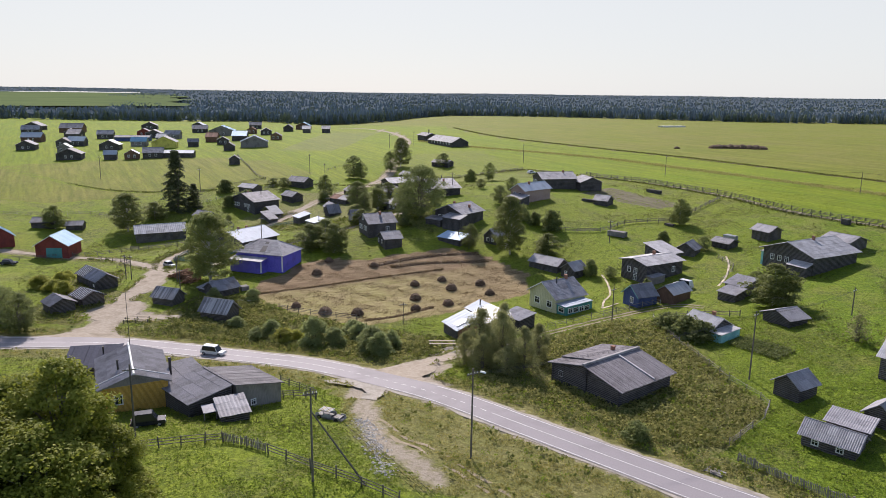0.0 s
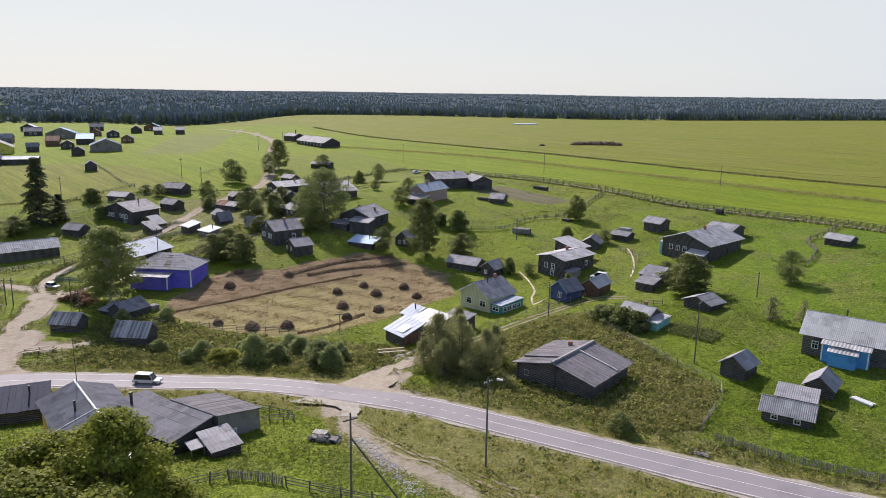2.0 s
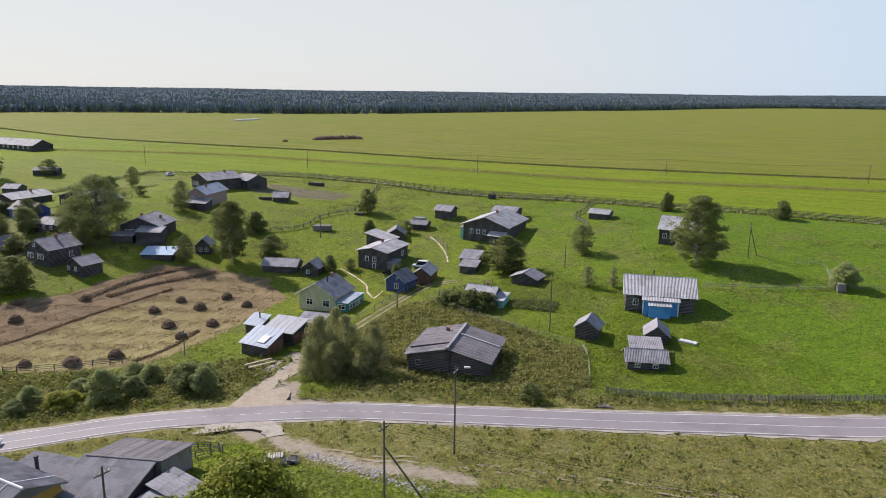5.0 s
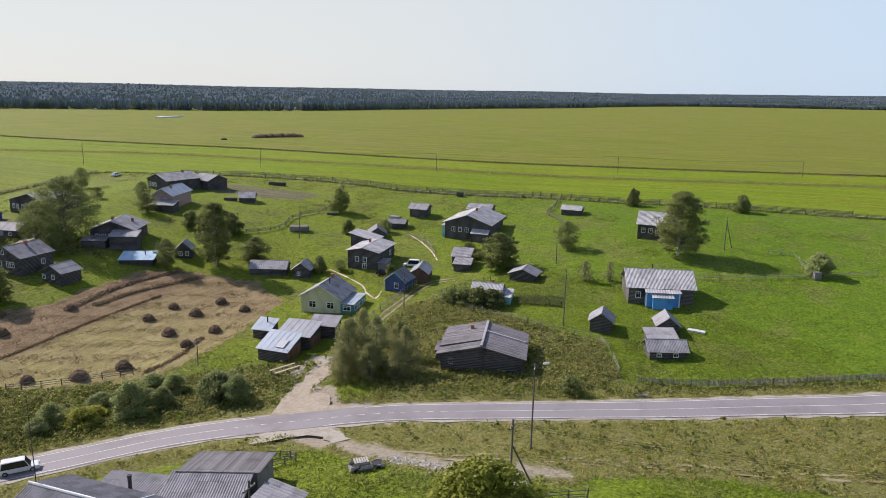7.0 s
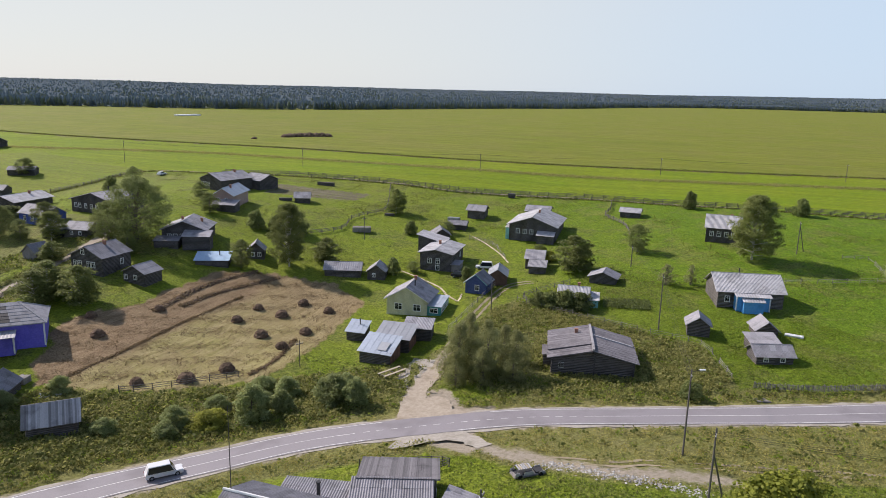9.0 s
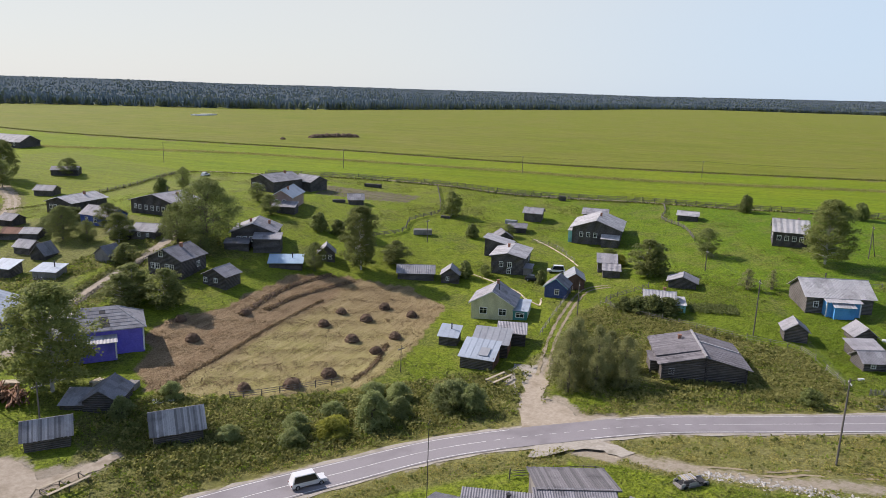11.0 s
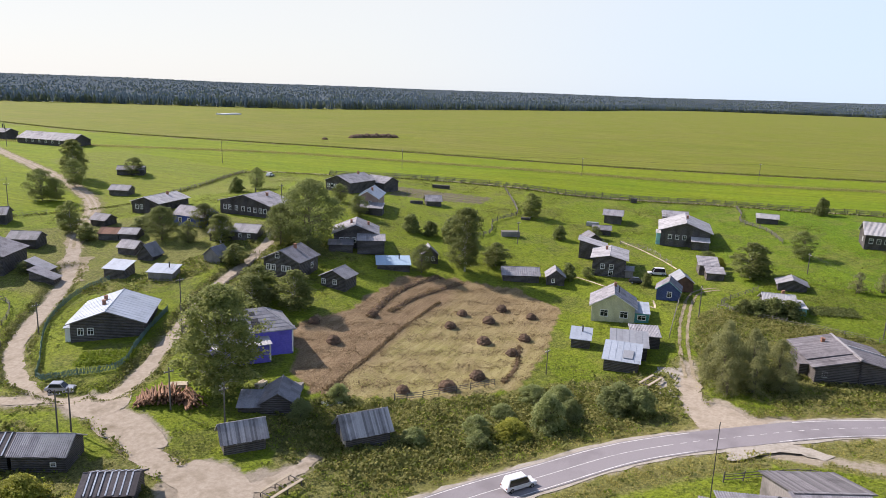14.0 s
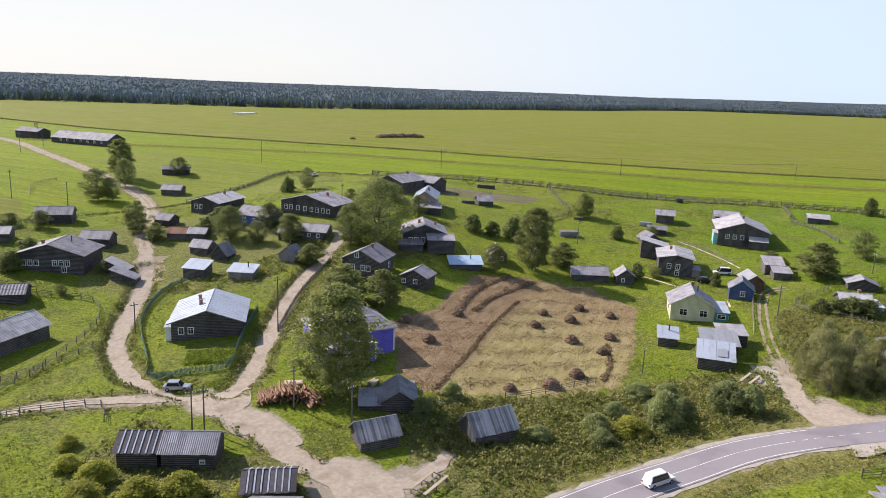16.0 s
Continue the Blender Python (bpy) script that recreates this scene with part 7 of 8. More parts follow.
windrow([(-18.9, 183.7), (-12.5, 187.5), (-6.5, 190.5), (1.7, 192.7), (10.2, 193.1)], 0.9, 0.36, 1)
windrow([(-13.4, 183.7), (-6.5, 186.0), (0.5, 187.3), (13.1, 188.0)], 0.7, 0.3, 4)
windrow([(-44, 164.3), (-29.6, 170.5), (-16.0, 176.8), (0.1, 182.6)], 0.22, 0.08, 5)
windrow([(-16.5, 149.3), (-9.0, 152.5), (-2.0, 157.6)], 0.4, 0.18, 7)
HS = mound_mesh(9, 3.0, 3.2, 22, 8)
for i, (x, y, w, h) in enumerate([(160, 418, 1.0, 0.6), (163, 417.8, 1.1, 0.72), (166.4, 417.4, 0.95, 0.66), (169.5, 417, 0.95, 0.78), (172.4, 416, 1.1, 0.7), (175.4, 415, 1.1, 0.8), (179, 413, 1.05, 0.74), (182, 411.4, 1.0, 0.8), (185, 409.6, 1.0, 0.62), (138, 417, 0.6, 0.4)]):
    o = tagged(new("haystack", HS), "dark stack of old hay out in the field", "haystack", "old hay stacks in the field")
    o.matrix_basis = pose(x, y, at(x, y), 0, 0, i * 63) @ Matrix.Diagonal((w, w, h, 1))


def bank(line, seed, label, n=5200, wide=0.9, tall=1.3, mat=None):
    """Weeds standing along a field ditch."""
    r = np.random.RandomState(seed)
    k = r.randint(0, len(line) - 1, n)
    p = line[k] + (line[k + 1] - line[k]) * r.uniform(0, 1, len(k))[:, None] + r.normal(0, wide, (len(k), 2))
    h = r.uniform(0.25, tall, len(k))
    c = np.stack([p[:, 0], p[:, 1], lie(p[:, 0], p[:, 1]) + h * 0.45], -1)
    me = quads_mesh("ditch_weeds", c, r.normal(size=(len(k), 3)) + np.array([0, -0.6, 0.2]), h * 0.42, mat or DOCK)
    tagged(new("ditch_weeds", me), label, "plants", kind="stuff")


bank(DITCH_A, 41, "dark weeds along the far field ditch", 12000, 0.8, 0.9)
bank(DITCH_B, 42, "dark weeds along the near field ditch", 24000, 1.9, 0.7, HERBB)
bank(FIELD_EDGE[30:], 43, "weeds and low scrub along the field fence", 6500, 0.5, 0.8)


# ---------------------------------------------------------------- vehicles
def car(x, y, yaw, paint, label, long=4.3, tall=1.5, van=False):
    o = thing("car", x, y, yaw, label, "car")
    w = 0.85
    bm = bmesh.new()
    L = long / 2
    for x0, x1, z0, z1, i0, i1 in ((-L, L, 0.3, 0.85, 0.0, 0.04),):
        hexa(bm, [(x0, -w, z0), (x1, -w, z0), (x1, w, z0), (x0, w, z0), (x0 + 0.08, -w + i1, z1), (x1 - 0.08, -w + i1, z1 - 0.08), (x1 - 0.08, w - i1, z1 - 0.08), (x0 + 0.08, w - i1, z1)])
    bmesh.ops.bevel(bm, geom=list(bm.edges), offset=0.07, segments=2, affect="EDGES")
    body = part("body", bm, paint, o)
    a, b = (-L + 0.15, L - 1.0) if van else (-L + 0.45, L - 1.25)
    bm = bmesh.new()
    hexa(bm, [(a, -w + 0.05, 0.82), (b, -w + 0.05, 0.8), (b, w - 0.05, 0.8), (a, w - 0.05, 0.82), (a + 0.35, -w + 0.18, tall), (b - 0.6, -w + 0.18, tall), (b - 0.6, w - 0.18, tall), (a + 0.35, w - 0.18, tall)])
    bmesh.ops.bevel(bm, geom=list(bm.edges), offset=0.05, segments=2, affect="EDGES")
    part("cabin", bm, paint, o)
    for sg in (-1, 1):
        bm = bmesh.new()
        hexa(bm, [(a + 0.2, sg * (w - 0.055), 0.9), (b - 0.2, sg * (w - 0.055), 0.9), (b - 0.2, sg * (w - 0.1), 0.9), (a + 0.2, sg * (w - 0.1), 0.9), (a + 0.42, sg * (w - 0.15), tall - 0.08), (b - 0.62, sg * (w - 0.15), tall - 0.08), (b - 0.62, sg * (w - 0.2), tall - 0.08), (a + 0.42, sg * (w - 0.2), tall - 0.08)])
        part("side_window", bm, GLASS, o)
    bm = bmesh.new()
    hexa(bm, [(b + 0.03, -w + 0.12, 0.84), (b + 0.03, w - 0.12, 0.84), (b - 0.04, w - 0.12, 0.84), (b - 0.04, -w + 0.12, 0.84), (b - 0.54, -w + 0.24, tall - 0.06), (b - 0.54, w - 0.24, tall - 0.06), (b - 0.6, w - 0.24, tall - 0.06), (b - 0.6, -w + 0.24, tall - 0.06)])
    part("windscreen", bm, GLASS, o)
    for sx in (-L + 0.8, L - 0.8):
        for sg in (-1, 1):
            bm = bmesh.new()
            tube(bm, (sx, sg * (w - 0.2), 0.32), (sx, sg * (w + 0.01), 0.32), 0.32, 0.32, 14)
            wh = part("wheel", bm, TYRE, o)
            bm = bmesh.new()
            tube(bm, (sx, sg * (w + 0.005), 0.32), (sx, sg * (w + 0.02), 0.32), 0.19, 0.17, 10)
            part("rim", bm, TIN, wh)
    for sg in (-1, 1):
        bm = bmesh.new()
        box(bm, L - 0.06, L + 0.01, sg * 0.6 - 0.15, sg * 0.6 + 0.15, 0.58, 0.72)
        part("headlight", bm, WHITE, o)
        bm = bmesh.new()
        box(bm, -L - 0.01, -L + 0.06, sg * 0.65 - 0.1, sg * 0.65 + 0.1, 0.6, 0.76)
        part("tail_light", bm, RED, o)
    return o


car(-76.0, 191.2, -40, CARS, "silver-blue car parked on the dirt lane")
car(57.2, 160, 130, CARW, "white van parked on the grass", 4.6, 1.9, True)
car(48.3, 160.4, -55, CARD, "dark car parked beside the log house")
car(-36.8, 82.2, 20, CARD, "black off-road car parked by the farmhouse", 4.2, 1.8, True)
car(-119.4, 189, 5, CARD, "dark car parked by the western fence")
car(40.4, 318, 30, CARW, "white car parked at the field edge")
moving = car(-42.6, 125.0, -16, CARW, "white off-road car on the asphalt road", 4.7, 1.8, True)
moving.location.z += 0.13


def wreck(x, y, yaw):
    o = thing("car_wreck", x, y, yaw, "stripped car wreck with faded grey panels in the grass", "wreck")
    bm = bmesh.new()
    hexa(bm, [(-2.1, -0.78, 0.18), (2.1, -0.78, 0.18), (2.1, 0.78, 0.18), (-2.1, 0.78, 0.18), (-2.05, -0.74, 0.5), (2.0, -0.74, 0.42), (2.0, 0.74, 0.42), (-2.05, 0.74, 0.5)])
    bmesh.ops.bevel(bm, geom=list(bm.edges), offset=0.08, segments=2, affect="EDGES")
    part("body", bm, BOARD, o)
    for sg in (-1, 1):
        for x0, x1, z0, z1 in ((-2.05, -1.3, 0.5, 0.86), (-0.9, 0.5, 0.46, 0.84), (1.1, 2.0, 0.4, 0.7)):
            bm = bmesh.new()
            hexa(bm, [(x0, sg * 0.76, z0), (x1, sg * 0.76, z0), (x1, sg * 0.7, z0), (x0, sg * 0.7, z0), (x0 + 0.1, sg * 0.72, z1), (x1 - 0.14, sg * 0.72, z1), (x1 - 0.14, sg * 0.66, z1), (x0 + 0.1, sg * 0.66, z1)])
            part("side_panel", bm, SLATEL, o, "faded pale body panel")
        for u in (-1.35, 1.3):
            bm = bmesh.new()
            tube(bm, (u, sg * 0.6, 0.3), (u, sg * 0.82, 0.3), 0.31, 0.31, 14)
            part("wheel", bm, TYRE, o, "bare black tyre")
        for u, lean in ((-1.75, 0.15), (-0.75, 0.0), (0.35, -0.28)):
            bm = bmesh.new()
            tube(bm, (u, sg * 0.7, 0.5), (u + lean, sg * 0.56, 1.22), 0.045, 0.045, 6)
            part("roof_pillar", bm, BOARD, o)
        bm = bmesh.new()
        tube(bm, (-1.6, sg * 0.56, 1.22), (0.07, sg * 0.56, 1.22), 0.045, 0.045, 6)
        part("roof_rail", bm, BOARD, o)
    for k in range(6):
        u = -1.5 + k * 0.3
        bm = bmesh.new()
        hexa(bm, [(u, -0.6, 1.22), (u + 0.2, -0.58, 1.22), (u + 0.24, 0.58, 1.24), (u + 0.02, 0.6, 1.24), (u, -0.6, 1.26), (u + 0.2, -0.58, 1.26), (u + 0.24, 0.58, 1.28), (u + 0.02, 0.6, 1.28)])
        part("roof_board", bm, PALE if k in (1, 4) else SLATEL, o, "loose pale board on the roof")
    bm = bmesh.new()
    box(bm, 0.75, 1.75, -0.55, 0.55, 0.38, 0.6)
    part("engine_bay", bm, IRON, o, "open dark engine bay")
    bm = bmesh.new()
    box(bm, -1.7, 0.4, -0.6, 0.6, 0.44, 0.6)
    part("cabin_floor", bm, IRON, o, "dark gutted cabin")


wreck(-14.6, 87.8, -25)


# ---------------------------------------------------------------- timber, platforms and yard clutter
PEELED = surface("peeled_logs", (0.2, 0.105, 0.062), (0.34, 0.2, 0.125), (0.11, 0.06, 0.042), vary=0.5, grain=4)


def log_pile(x, y, yaw, n, spread, seed):
    o = thing("log_pile", x, y, yaw, "heap of peeled logs beside the lane", "log pile")
    rd = random.Random(seed)
    for i in range(n):
        u = rd.uniform(-spread, spread)
        top = 2.0 * (1 - (abs(u) / spread) ** 1.6)
        z = 0.12 + top * i / n
        a = radians(rd.gauss(96, 9))
        l = rd.uniform(2.6, 4.2) / 2
        v = rd.uniform(-0.7, 0.7)
        dx, dy, dz = math.cos(a) * l, math.sin(a) * l, rd.gauss(0, 0.08) * l
        bm = bmesh.new()
        tube(bm, (u - dx, v - dy, max(0.1, z - dz)), (u + dx, v + dy, max(0.1, z + dz)), 0.13, 0.105, 7)
        part("log", bm, PEELED, o)


log_pile(-65.8, 175.4, -35, 210, 4.3, 3)
log_pile(-63.2, 172.0, -20, 24, 1.4, 4)


def platform(x, y, yaw, l, w, h, label):
    """A rough loading ramp of planks on legs."""
    o = thing("loading_platform", x, y, yaw, label, "platform")
    for v in (-w / 2 + 0.15, w / 2 - 0.15):
        bm = bmesh.new()
        box(bm, -l / 2, l / 2, v - 0.22, v + 0.22, h - 0.07, h)
        part("plank", bm, PALE, o)
    for u in (-l / 2 + 0.3, 0, l / 2 - 0.3):
        for v in (-w / 2 + 0.1, w / 2 - 0.1):
            bm = bmesh.new()
            tube(bm, (u, v, -0.5), (u, v, h - 0.07), 0.08, 0.07, 6)
            part("leg", bm, POLE, o)
        bm = bmesh.new()
        tube(bm, (u, -w / 2, h - 0.14), (u, w / 2, h - 0.14), 0.07, 0.07, 6)
        part("beam", bm, POLE, o)


platform(-65.3, 144.4, 12, 5.4, 2.4, 0.9, "pale plank loading ramp beside the dirt road")
platform(0.4, 130.1, 2, 5.2, 1.9, 1.0, "pale plank loading ramp beside the lane")


def slab_on_grass(name, x, y, yaw, l, w, h, mat, label, cat):
    o = thing(name, x, y, yaw, label, cat)
    for i in range(4):
        bm = bmesh.new()
        v = -w / 2 + w * i / 4
        box(bm, -l / 2 + 0.1 * (i % 2), l / 2 - 0.12 * (i % 3), v, v + w / 4 - 0.04, 0.02, h + 0.03 * (i % 2))
        part("board", bm, mat, o)
    return o


slab_on_grass("gate_panel", 34.4, 79.6, -45, 2.4, 1.5, 0.12, BOARD, "grey plank bridge over the roadside ditch", "footbridge")
slab_on_grass("timber_stack", 65.6, 86.0, -75, 3.4, 1.2, 0.3, WHITE, "white boards lying in the meadow", "boards")
slab_on_grass("timber_stack", -46, 160.2, -15, 3.2, 1.6, 0.25, WHITE, "pale boards stacked in the yard", "boards")
slab_on_grass("timber_stack", -48.2, 166.5, 40, 1.9, 1.6, 1.1, BOARD, "stack of grey firewood boards", "boards")
slab_on_grass("wood_stack", 51.4, 245.4, -36, 4.2, 1.2, 0.9, LOGD, "low dark firewood stack", "woodpile")
slab_on_grass("wood_stack", 79.5, 262, -60, 6.5, 1.4, 1.2, LOGD, "long dark firewood stack by the field fence", "woodpile")
slab_on_grass("wood_stack", 52.4, 205.4, -40, 5.4, 2.2, 1.5, BOARD, "low plank-covered cellar in the meadow", "cellar")
slab_on_grass("wood_stack", 118.6, 203, -62, 2.2, 1.6, 1.6, LOGD, "dark booth by the field fence", "booth")
slab_on_grass("wood_stack", 70.5, 214, -60, 3.0, 1.2, 0.7, LOGD, "dark boards by the plot fence", "boards")
slab_on_grass("timber_stack", 82.5, 196.5, -60, 3.8, 1.6, 1.2, TIN, "stack of boards under a grey metal sheet", "boards")
slab_on_grass("booth", 110.8, 79.5, -45, 1.6, 1.2, 1.8, BOARD, "small grey booth in the meadow", "booth")
slab_on_grass("timber_stack", -52.2, 171.0, 20, 2.2, 1.0, 0.6, PALE, "pale plank heap by the ruined shed", "boards")
slab_on_grass("timber_stack", -62.5, 178.6, -35, 3.0, 1.4, 0.5, PALE, "pale planks by the lane fence", "boards")
slab_on_grass("polytunnel", 216, 672, 20, 26, 7, 1.2, WHITE, "white covered bale row far out in the field", "bales")


def walkway(points, label):
    """Boards laid end to end over the grass."""
    line = spline(points, 1.6)
    o = thing("plank_walk", *line[0], 0, label, "boardwalk")
    z0 = at(*line[0])
    for a, b in zip(line[:-1], line[1:]):
        d = b - a
        bm = bmesh.new()
        n = np.array([-d[1], d[0]]) / max(1e-6, np.hypot(*d)) * 0.22
        low = [(*(p - line[0]), at(*p) - z0 + 0.04) for p in (a - n, b - n, b + n, a + n)]
        hexa(bm, low + [(x, y, z + 0.06) for x, y, z in low])
        part("plank", bm, PALE, o)


walkway([(41.2, 174.4), (41.1, 167.4), (39.7, 158.4), (37.4, 154.3), (35.7, 148.7)], "pale plank walk from the yellow cottage")
walkway([(35.7, 148.7), (37.6, 149.7), (39.8, 151.4)], "short pale plank walk between two cottages")
walkway([(75.6, 181.8), (73.5, 174.5), (69.1, 165.1), (64.8, 158.5)], "pale plank walk through the pasture")


# ---------------------------------------------------------------- weeds and tall grass
def scatter(name, label, n, size, tall, mat, seed, want, box_, leaves, spread):
    """Clumps of blades where the verge is rough."""
    r = np.random.RandomState(seed)
    x, y = r.uniform(box_[0], box_[1], n), r.uniform(box_[2], box_[3], n)
    keep = want(x, y, r)
    x, y = x[keep], y[keep]
    k = np.repeat(np.arange(len(x)), leaves)
    px, py = x[k] + r.normal(0, spread, len(k)), y[k] + r.normal(0, spread, len(k))
    z = lie(px, py)
    hs = (r.uniform(0.3, 1.0, len(x)) * tall)[k] * r.uniform(0.5, 1.2, len(k))
    c = np.stack([px, py, z + hs * 0.5], -1)
    a = r.uniform(0, 6.283, len(k))
    nr = np.stack([np.cos(a), np.sin(a), r.uniform(0.4, 1.6, len(k))], -1)
    me = quads_mesh(name, c, nr, np.maximum(0.08, hs * size), mat)
    tagged(new(name, me), label, "plants", kind="stuff")


PATCH = np.random.RandomState(77).uniform(0, 1, (128, 128))


def patchy(x, y, size):
    """Smooth uneven patches of a size, from 0 to 1, in two octaves."""
    out = 0
    for k, w in ((1.0, 0.65), (2.7, 0.35)):
        u, v = x * k / size + 512.3, y * k / size + 517.7
        i, j = np.floor(u).astype(int), np.floor(v).astype(int)
        a, b = u - i, v - j
        a, b = a * a * (3 - 2 * a), b * b * (3 - 2 * b)
        g = lambda m, n: PATCH[(i + m) % 128, (j + n) % 128]
        out = out + w * ((g(0, 0) * (1 - a) + g(1, 0) * a) * (1 - b) + (g(0, 1) * (1 - a) + g(1, 1) * a) * b)
    return out


def in_rough(x, y, r):
    z = zones(x, y)
    return (z[0] > 0.55) & (z[2] < 0.2) & (away(x, y, ROAD) > 5) & (patchy(x, y, 5.0) + r.uniform(-0.35, 0.35, len(x)) > 0.42)


def in_dry_weeds(x, y, r):
    """Yellow weeds stand thickest beside the road and south of it."""
    north = y > np.interp(x, ROAD[:, 0], ROAD[:, 1])
    return in_rough(x, y, r) & (~north | (away(x, y, ROAD) < 9) | (r.uniform(0, 1, len(x)) < 0.35))


def in_nettles(x, y, r):
    return in_rough(x, y, r) & ((y > np.interp(x, ROAD[:, 0], ROAD[:, 1])) | (r.uniform(0, 1, len(x)) < 0.25))


def in_weedy_lawn(x, y, r):
    """Patches of taller herbs here and there in the village grass."""
    z = zones(x, y)
    return (z[0] < 0.5) & (z[2] < 0.1) & (z[1] < 0.1) & (z[3] < 0.1) & (patchy(x + 300, y, 13.0) + r.uniform(-0.12, 0.12, len(x)) > np.where(x < -15, 0.5, 0.6))


def in_lawn(x, y, r):
    z = zones(x, y)
    return (z[0] < 0.4) & (z[2] < 0.1) & (z[1] < 0.1) & (z[3] < 0.3) & (away(x, y, ROAD) > 6) & (r.uniform(0, 1, len(x)) < 1.5 * patchy(x, y + 200, 9.0) - 0.2)


def in_hay(x, y, r):
    return (zones(x, y)[1] > 0.5) & (r.uniform(0, 1, len(x)) < 0.6 + 0.4 * np.sin(x * 0.5 + y * 0.9))


scatter("tall_weeds", "tall yellowing weeds on the verges", 120000, 0.15, 0.75, WEED, 31, in_dry_weeds, (-105, 90, 30, 236), 8, 0.3)
scatter("nettle_patches", "green nettles and weeds on the verges", 60000, 0.17, 0.95, GRASSG, 32, in_nettles, (-105, 90, 30, 236), 8, 0.3)
scatter("dark_weeds", "dark green docks and thistles on the verges", 48000, 0.19, 1.25, DOCK, 35, in_nettles, (-105, 90, 30, 236), 8, 0.3)
scatter("grass_tufts", "tufts of lush grass in the meadows", 52000, 0.42, 0.3, GRASSG, 33, in_lawn, (-110, 150, 40, 270), 4, 0.3)
scatter("cut_hay", "loose cut hay on the mown field", 16000, 0.3, 0.3, HAYLEAF, 34, in_hay, (-48, 24, 142, 199), 5, 0.35)
scatter("grass_tufts", "tufts of lush grass in the near meadow", 90000, 0.3, 0.34, GRASSG, 36, in_lawn, (-60, 75, 42, 135), 3, 0.18)
scatter("dark_grass", "dark herbs among the near meadow grass", 22000, 0.3, 0.32, DOCK, 37, in_lawn, (-60, 75, 42, 135), 3, 0.15)
scatter("meadow_herbs", "patches of tall dull-green herbs in the village grass", 90000, 0.26, 0.6, DOCK, 38, in_weedy_lawn, (-110, 150, 80, 330), 4, 0.35)
VERGE = [(-58, 133.5), (-46, 131.5), (-36, 128.5), (-22, 123.5), (-12, 117.5), (-6, 120), (2, 129), (-10, 142), (-17, 144.5), (-35.6, 153.5), (-46, 162), (-56, 160)]
scatter("verge_thicket", "knee-high green thicket between road and hayfield", 15000, 0.17, 1.2, HERBB, 41, lambda x, y, r: inside(x, y, VERGE) & (away(x, y, ROAD) > 8) & (patchy(x, y + 90, 4.0) + r.uniform(-0.2, 0.2, len(x)) > 0.5), (-60, 4, 116, 164), 8, 0.4)
scatter("verge_thicket", "dark tall herbs between road and hayfield", 9000, 0.17, 1.3, DOCK, 42, lambda x, y, r: inside(x, y, VERGE) & (away(x, y, ROAD) > 9) & (patchy(x + 50, y, 4.0) + r.uniform(-0.15, 0.15, len(x)) > 0.56), (-60, 4, 116, 164), 8, 0.4)
BARN_WASTE = [(8, 124), (20.5, 133.1), (35.5, 139.1), (44.3, 136.9), (44.6, 126.4), (47, 106), (49, 97), (38, 86), (30, 87), (6, 110)]
scatter("brown_weeds", "tall browning weeds round the old barn", 15000, 0.15, 1.2, HERBB, 39, lambda x, y, r: inside(x, y, BARN_WASTE) & (away(x, y, ROAD) > 6) & (away(x, y, LANE_A) > 2.6) & (patchy(x, y, 6.0) + r.uniform(-0.2, 0.2, len(x)) > 0.4), (4, 50, 84, 140), 8, 0.32)


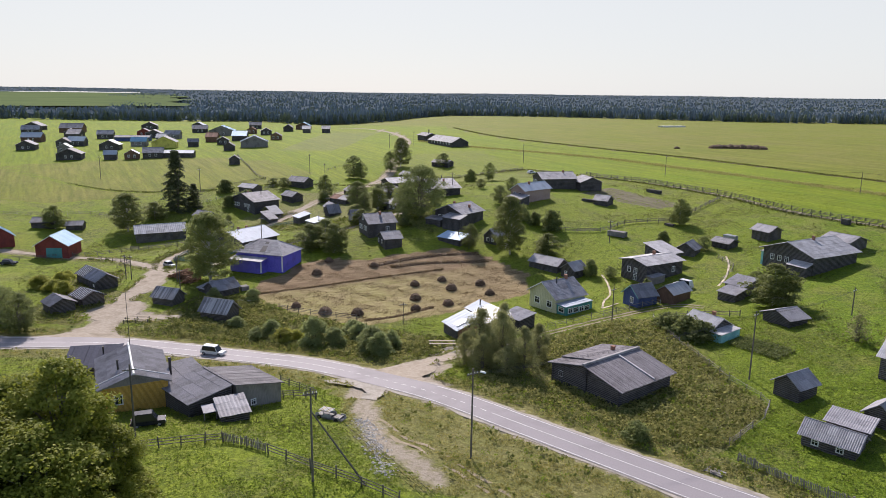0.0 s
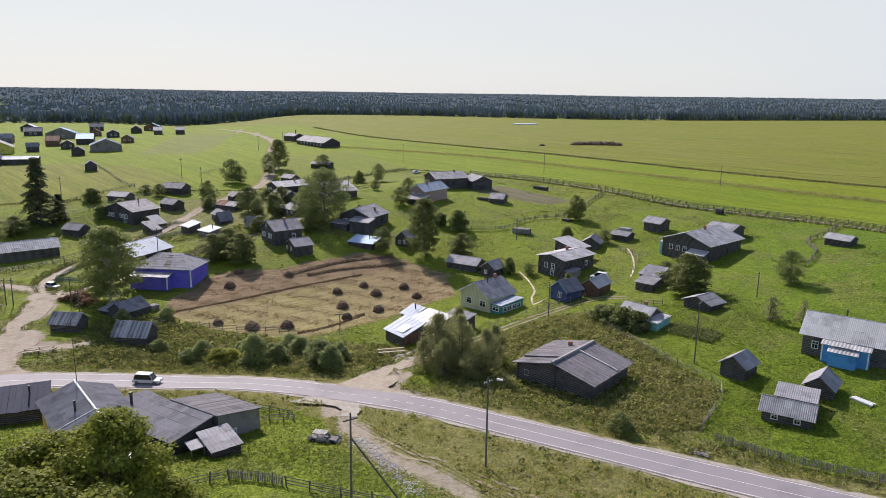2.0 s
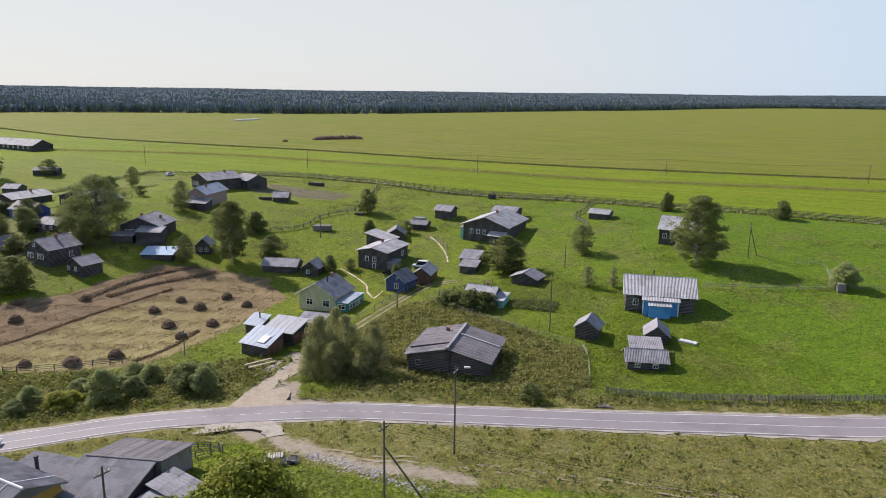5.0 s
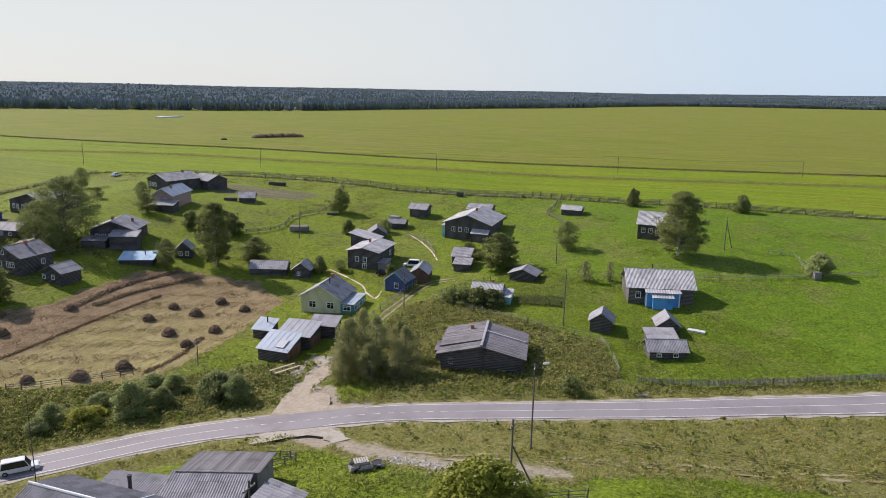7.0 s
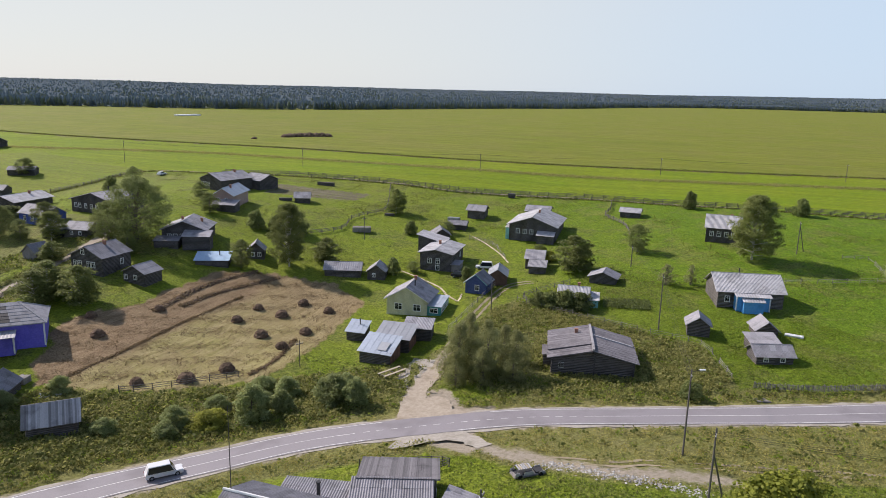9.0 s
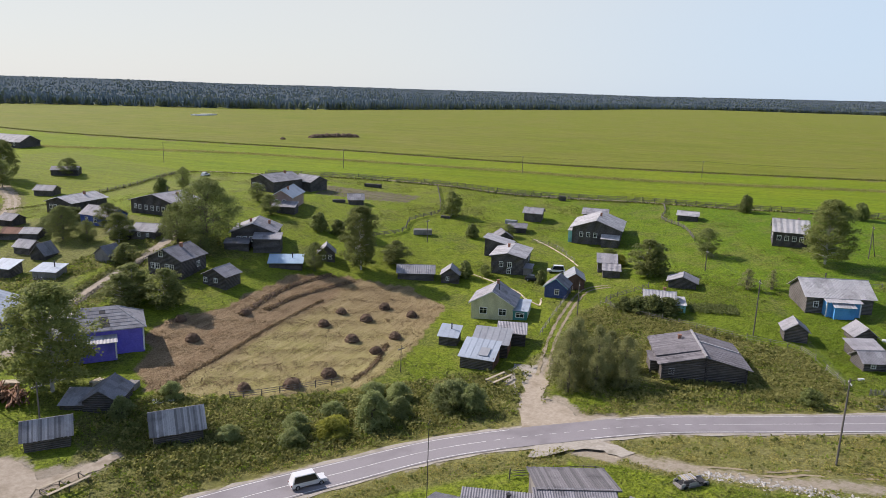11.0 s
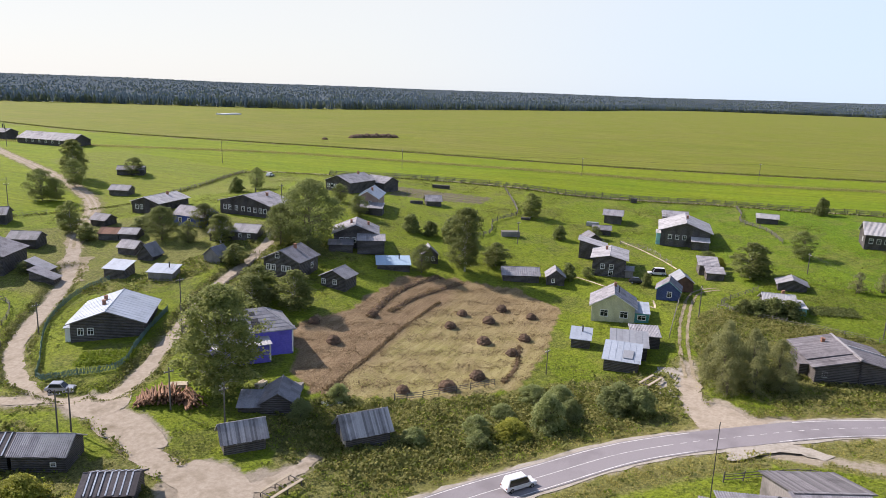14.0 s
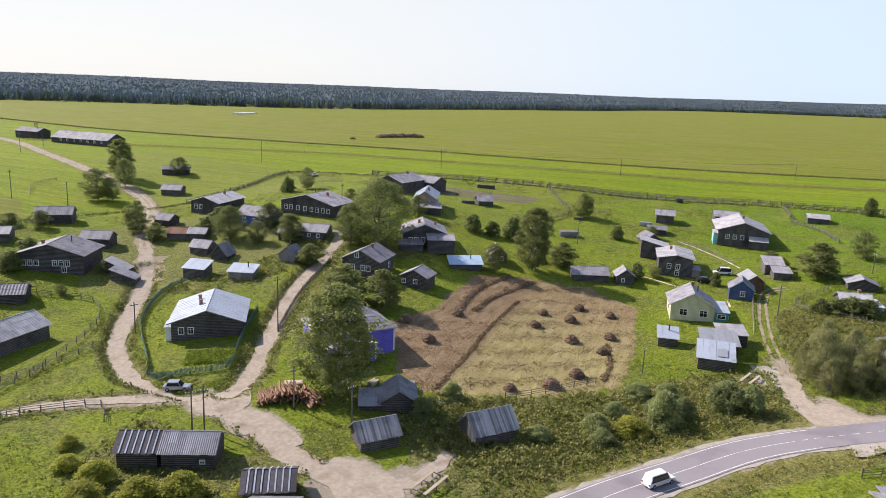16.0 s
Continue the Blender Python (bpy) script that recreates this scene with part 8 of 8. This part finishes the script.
def crop_rows(x, y, yaw, long, wide, gap, mat, label, seed):
    """Rows of leafy plants in a bed."""
    r = np.random.RandomState(seed)
    c, s_ = math.cos(radians(yaw)), math.sin(radians(yaw))
    rows = int(wide / gap)
    n = int(rows * long * 34)
    u, v = r.uniform(-long / 2, long / 2, n), (r.randint(0, rows, n) + 0.5) * gap - wide / 2 + r.normal(0, gap * 0.17, n)
    px, py = x + u * c - v * s_, y + u * s_ + v * c
    h = r.uniform(0.1, 0.6, n)
    me = quads_mesh("garden_plants", np.stack([px, py, lie(px, py) + h], -1), r.normal(size=(n, 3)) * 0.7 + np.array([0, 0, 0.8]), r.uniform(0.09, 0.2, n), mat)
    tagged(new("garden_plants", me), label, "plants", kind="stuff")


crop_rows(-66.8, 197.2, -37, 9, 6, 0.8, GRASSG, "rows of leafy vegetables inside the green fence", 51)
crop_rows(57, 118, -58, 10, 6, 0.9, LEAFD, "bed of dark potato plants beside the bath house", 52)
scatter("bank_weeds", "dark weeds on the banks of the sunken lanes", 26000, 0.18, 0.8, DOCK, 40, lambda x, y, r: (np.abs(sunk(x, y) - 0.34) < 0.33) & (r.uniform(0, 1, len(x)) < 0.75), (-88, -14, 178, 258), 7, 0.25)


def rubble(points, n, wide, label, seed):
    """Pale stones lying along a track."""
    line = spline(points, 1.0)
    r = np.random.RandomState(seed)
    k = r.randint(0, len(line), n)
    q = line[k] + r.normal(0, wide, (n, 2))
    z = lie(q[:, 0], q[:, 1])
    size = r.uniform(0.06, 0.2, n)
    V, F = [], []
    for (x, y), z0, a in zip(q, z, size):
        b = len(V)
        for u, v, w in ((-1, -0.8, 0), (1, -0.7, 0), (0.8, 0.9, 0), (-0.9, 0.8, 0), (r.uniform(-0.3, 0.3), r.uniform(-0.3, 0.3), r.uniform(0.5, 0.9))):
            V.append((x + u * a, y + v * a, z0 + 0.03 + w * a))
        F += [(b, b + 1, b + 4), (b + 1, b + 2, b + 4), (b + 2, b + 3, b + 4), (b + 3, b, b + 4)]
    me = bpy.data.meshes.new("rubble")
    me.from_pydata(V, [], F)
    me.materials.append(surface("pale_stone", (0.42, 0.4, 0.37), (0.55, 0.53, 0.5), (0.3, 0.28, 0.25), vary=0.25))
    tagged(new("rubble", me), label, "stones", kind="stuff")


rubble([(-10.5, 88), (-8.8, 82), (-7, 76), (-6, 71)], 420, 0.7, "pale rubble on the farm track", 61)
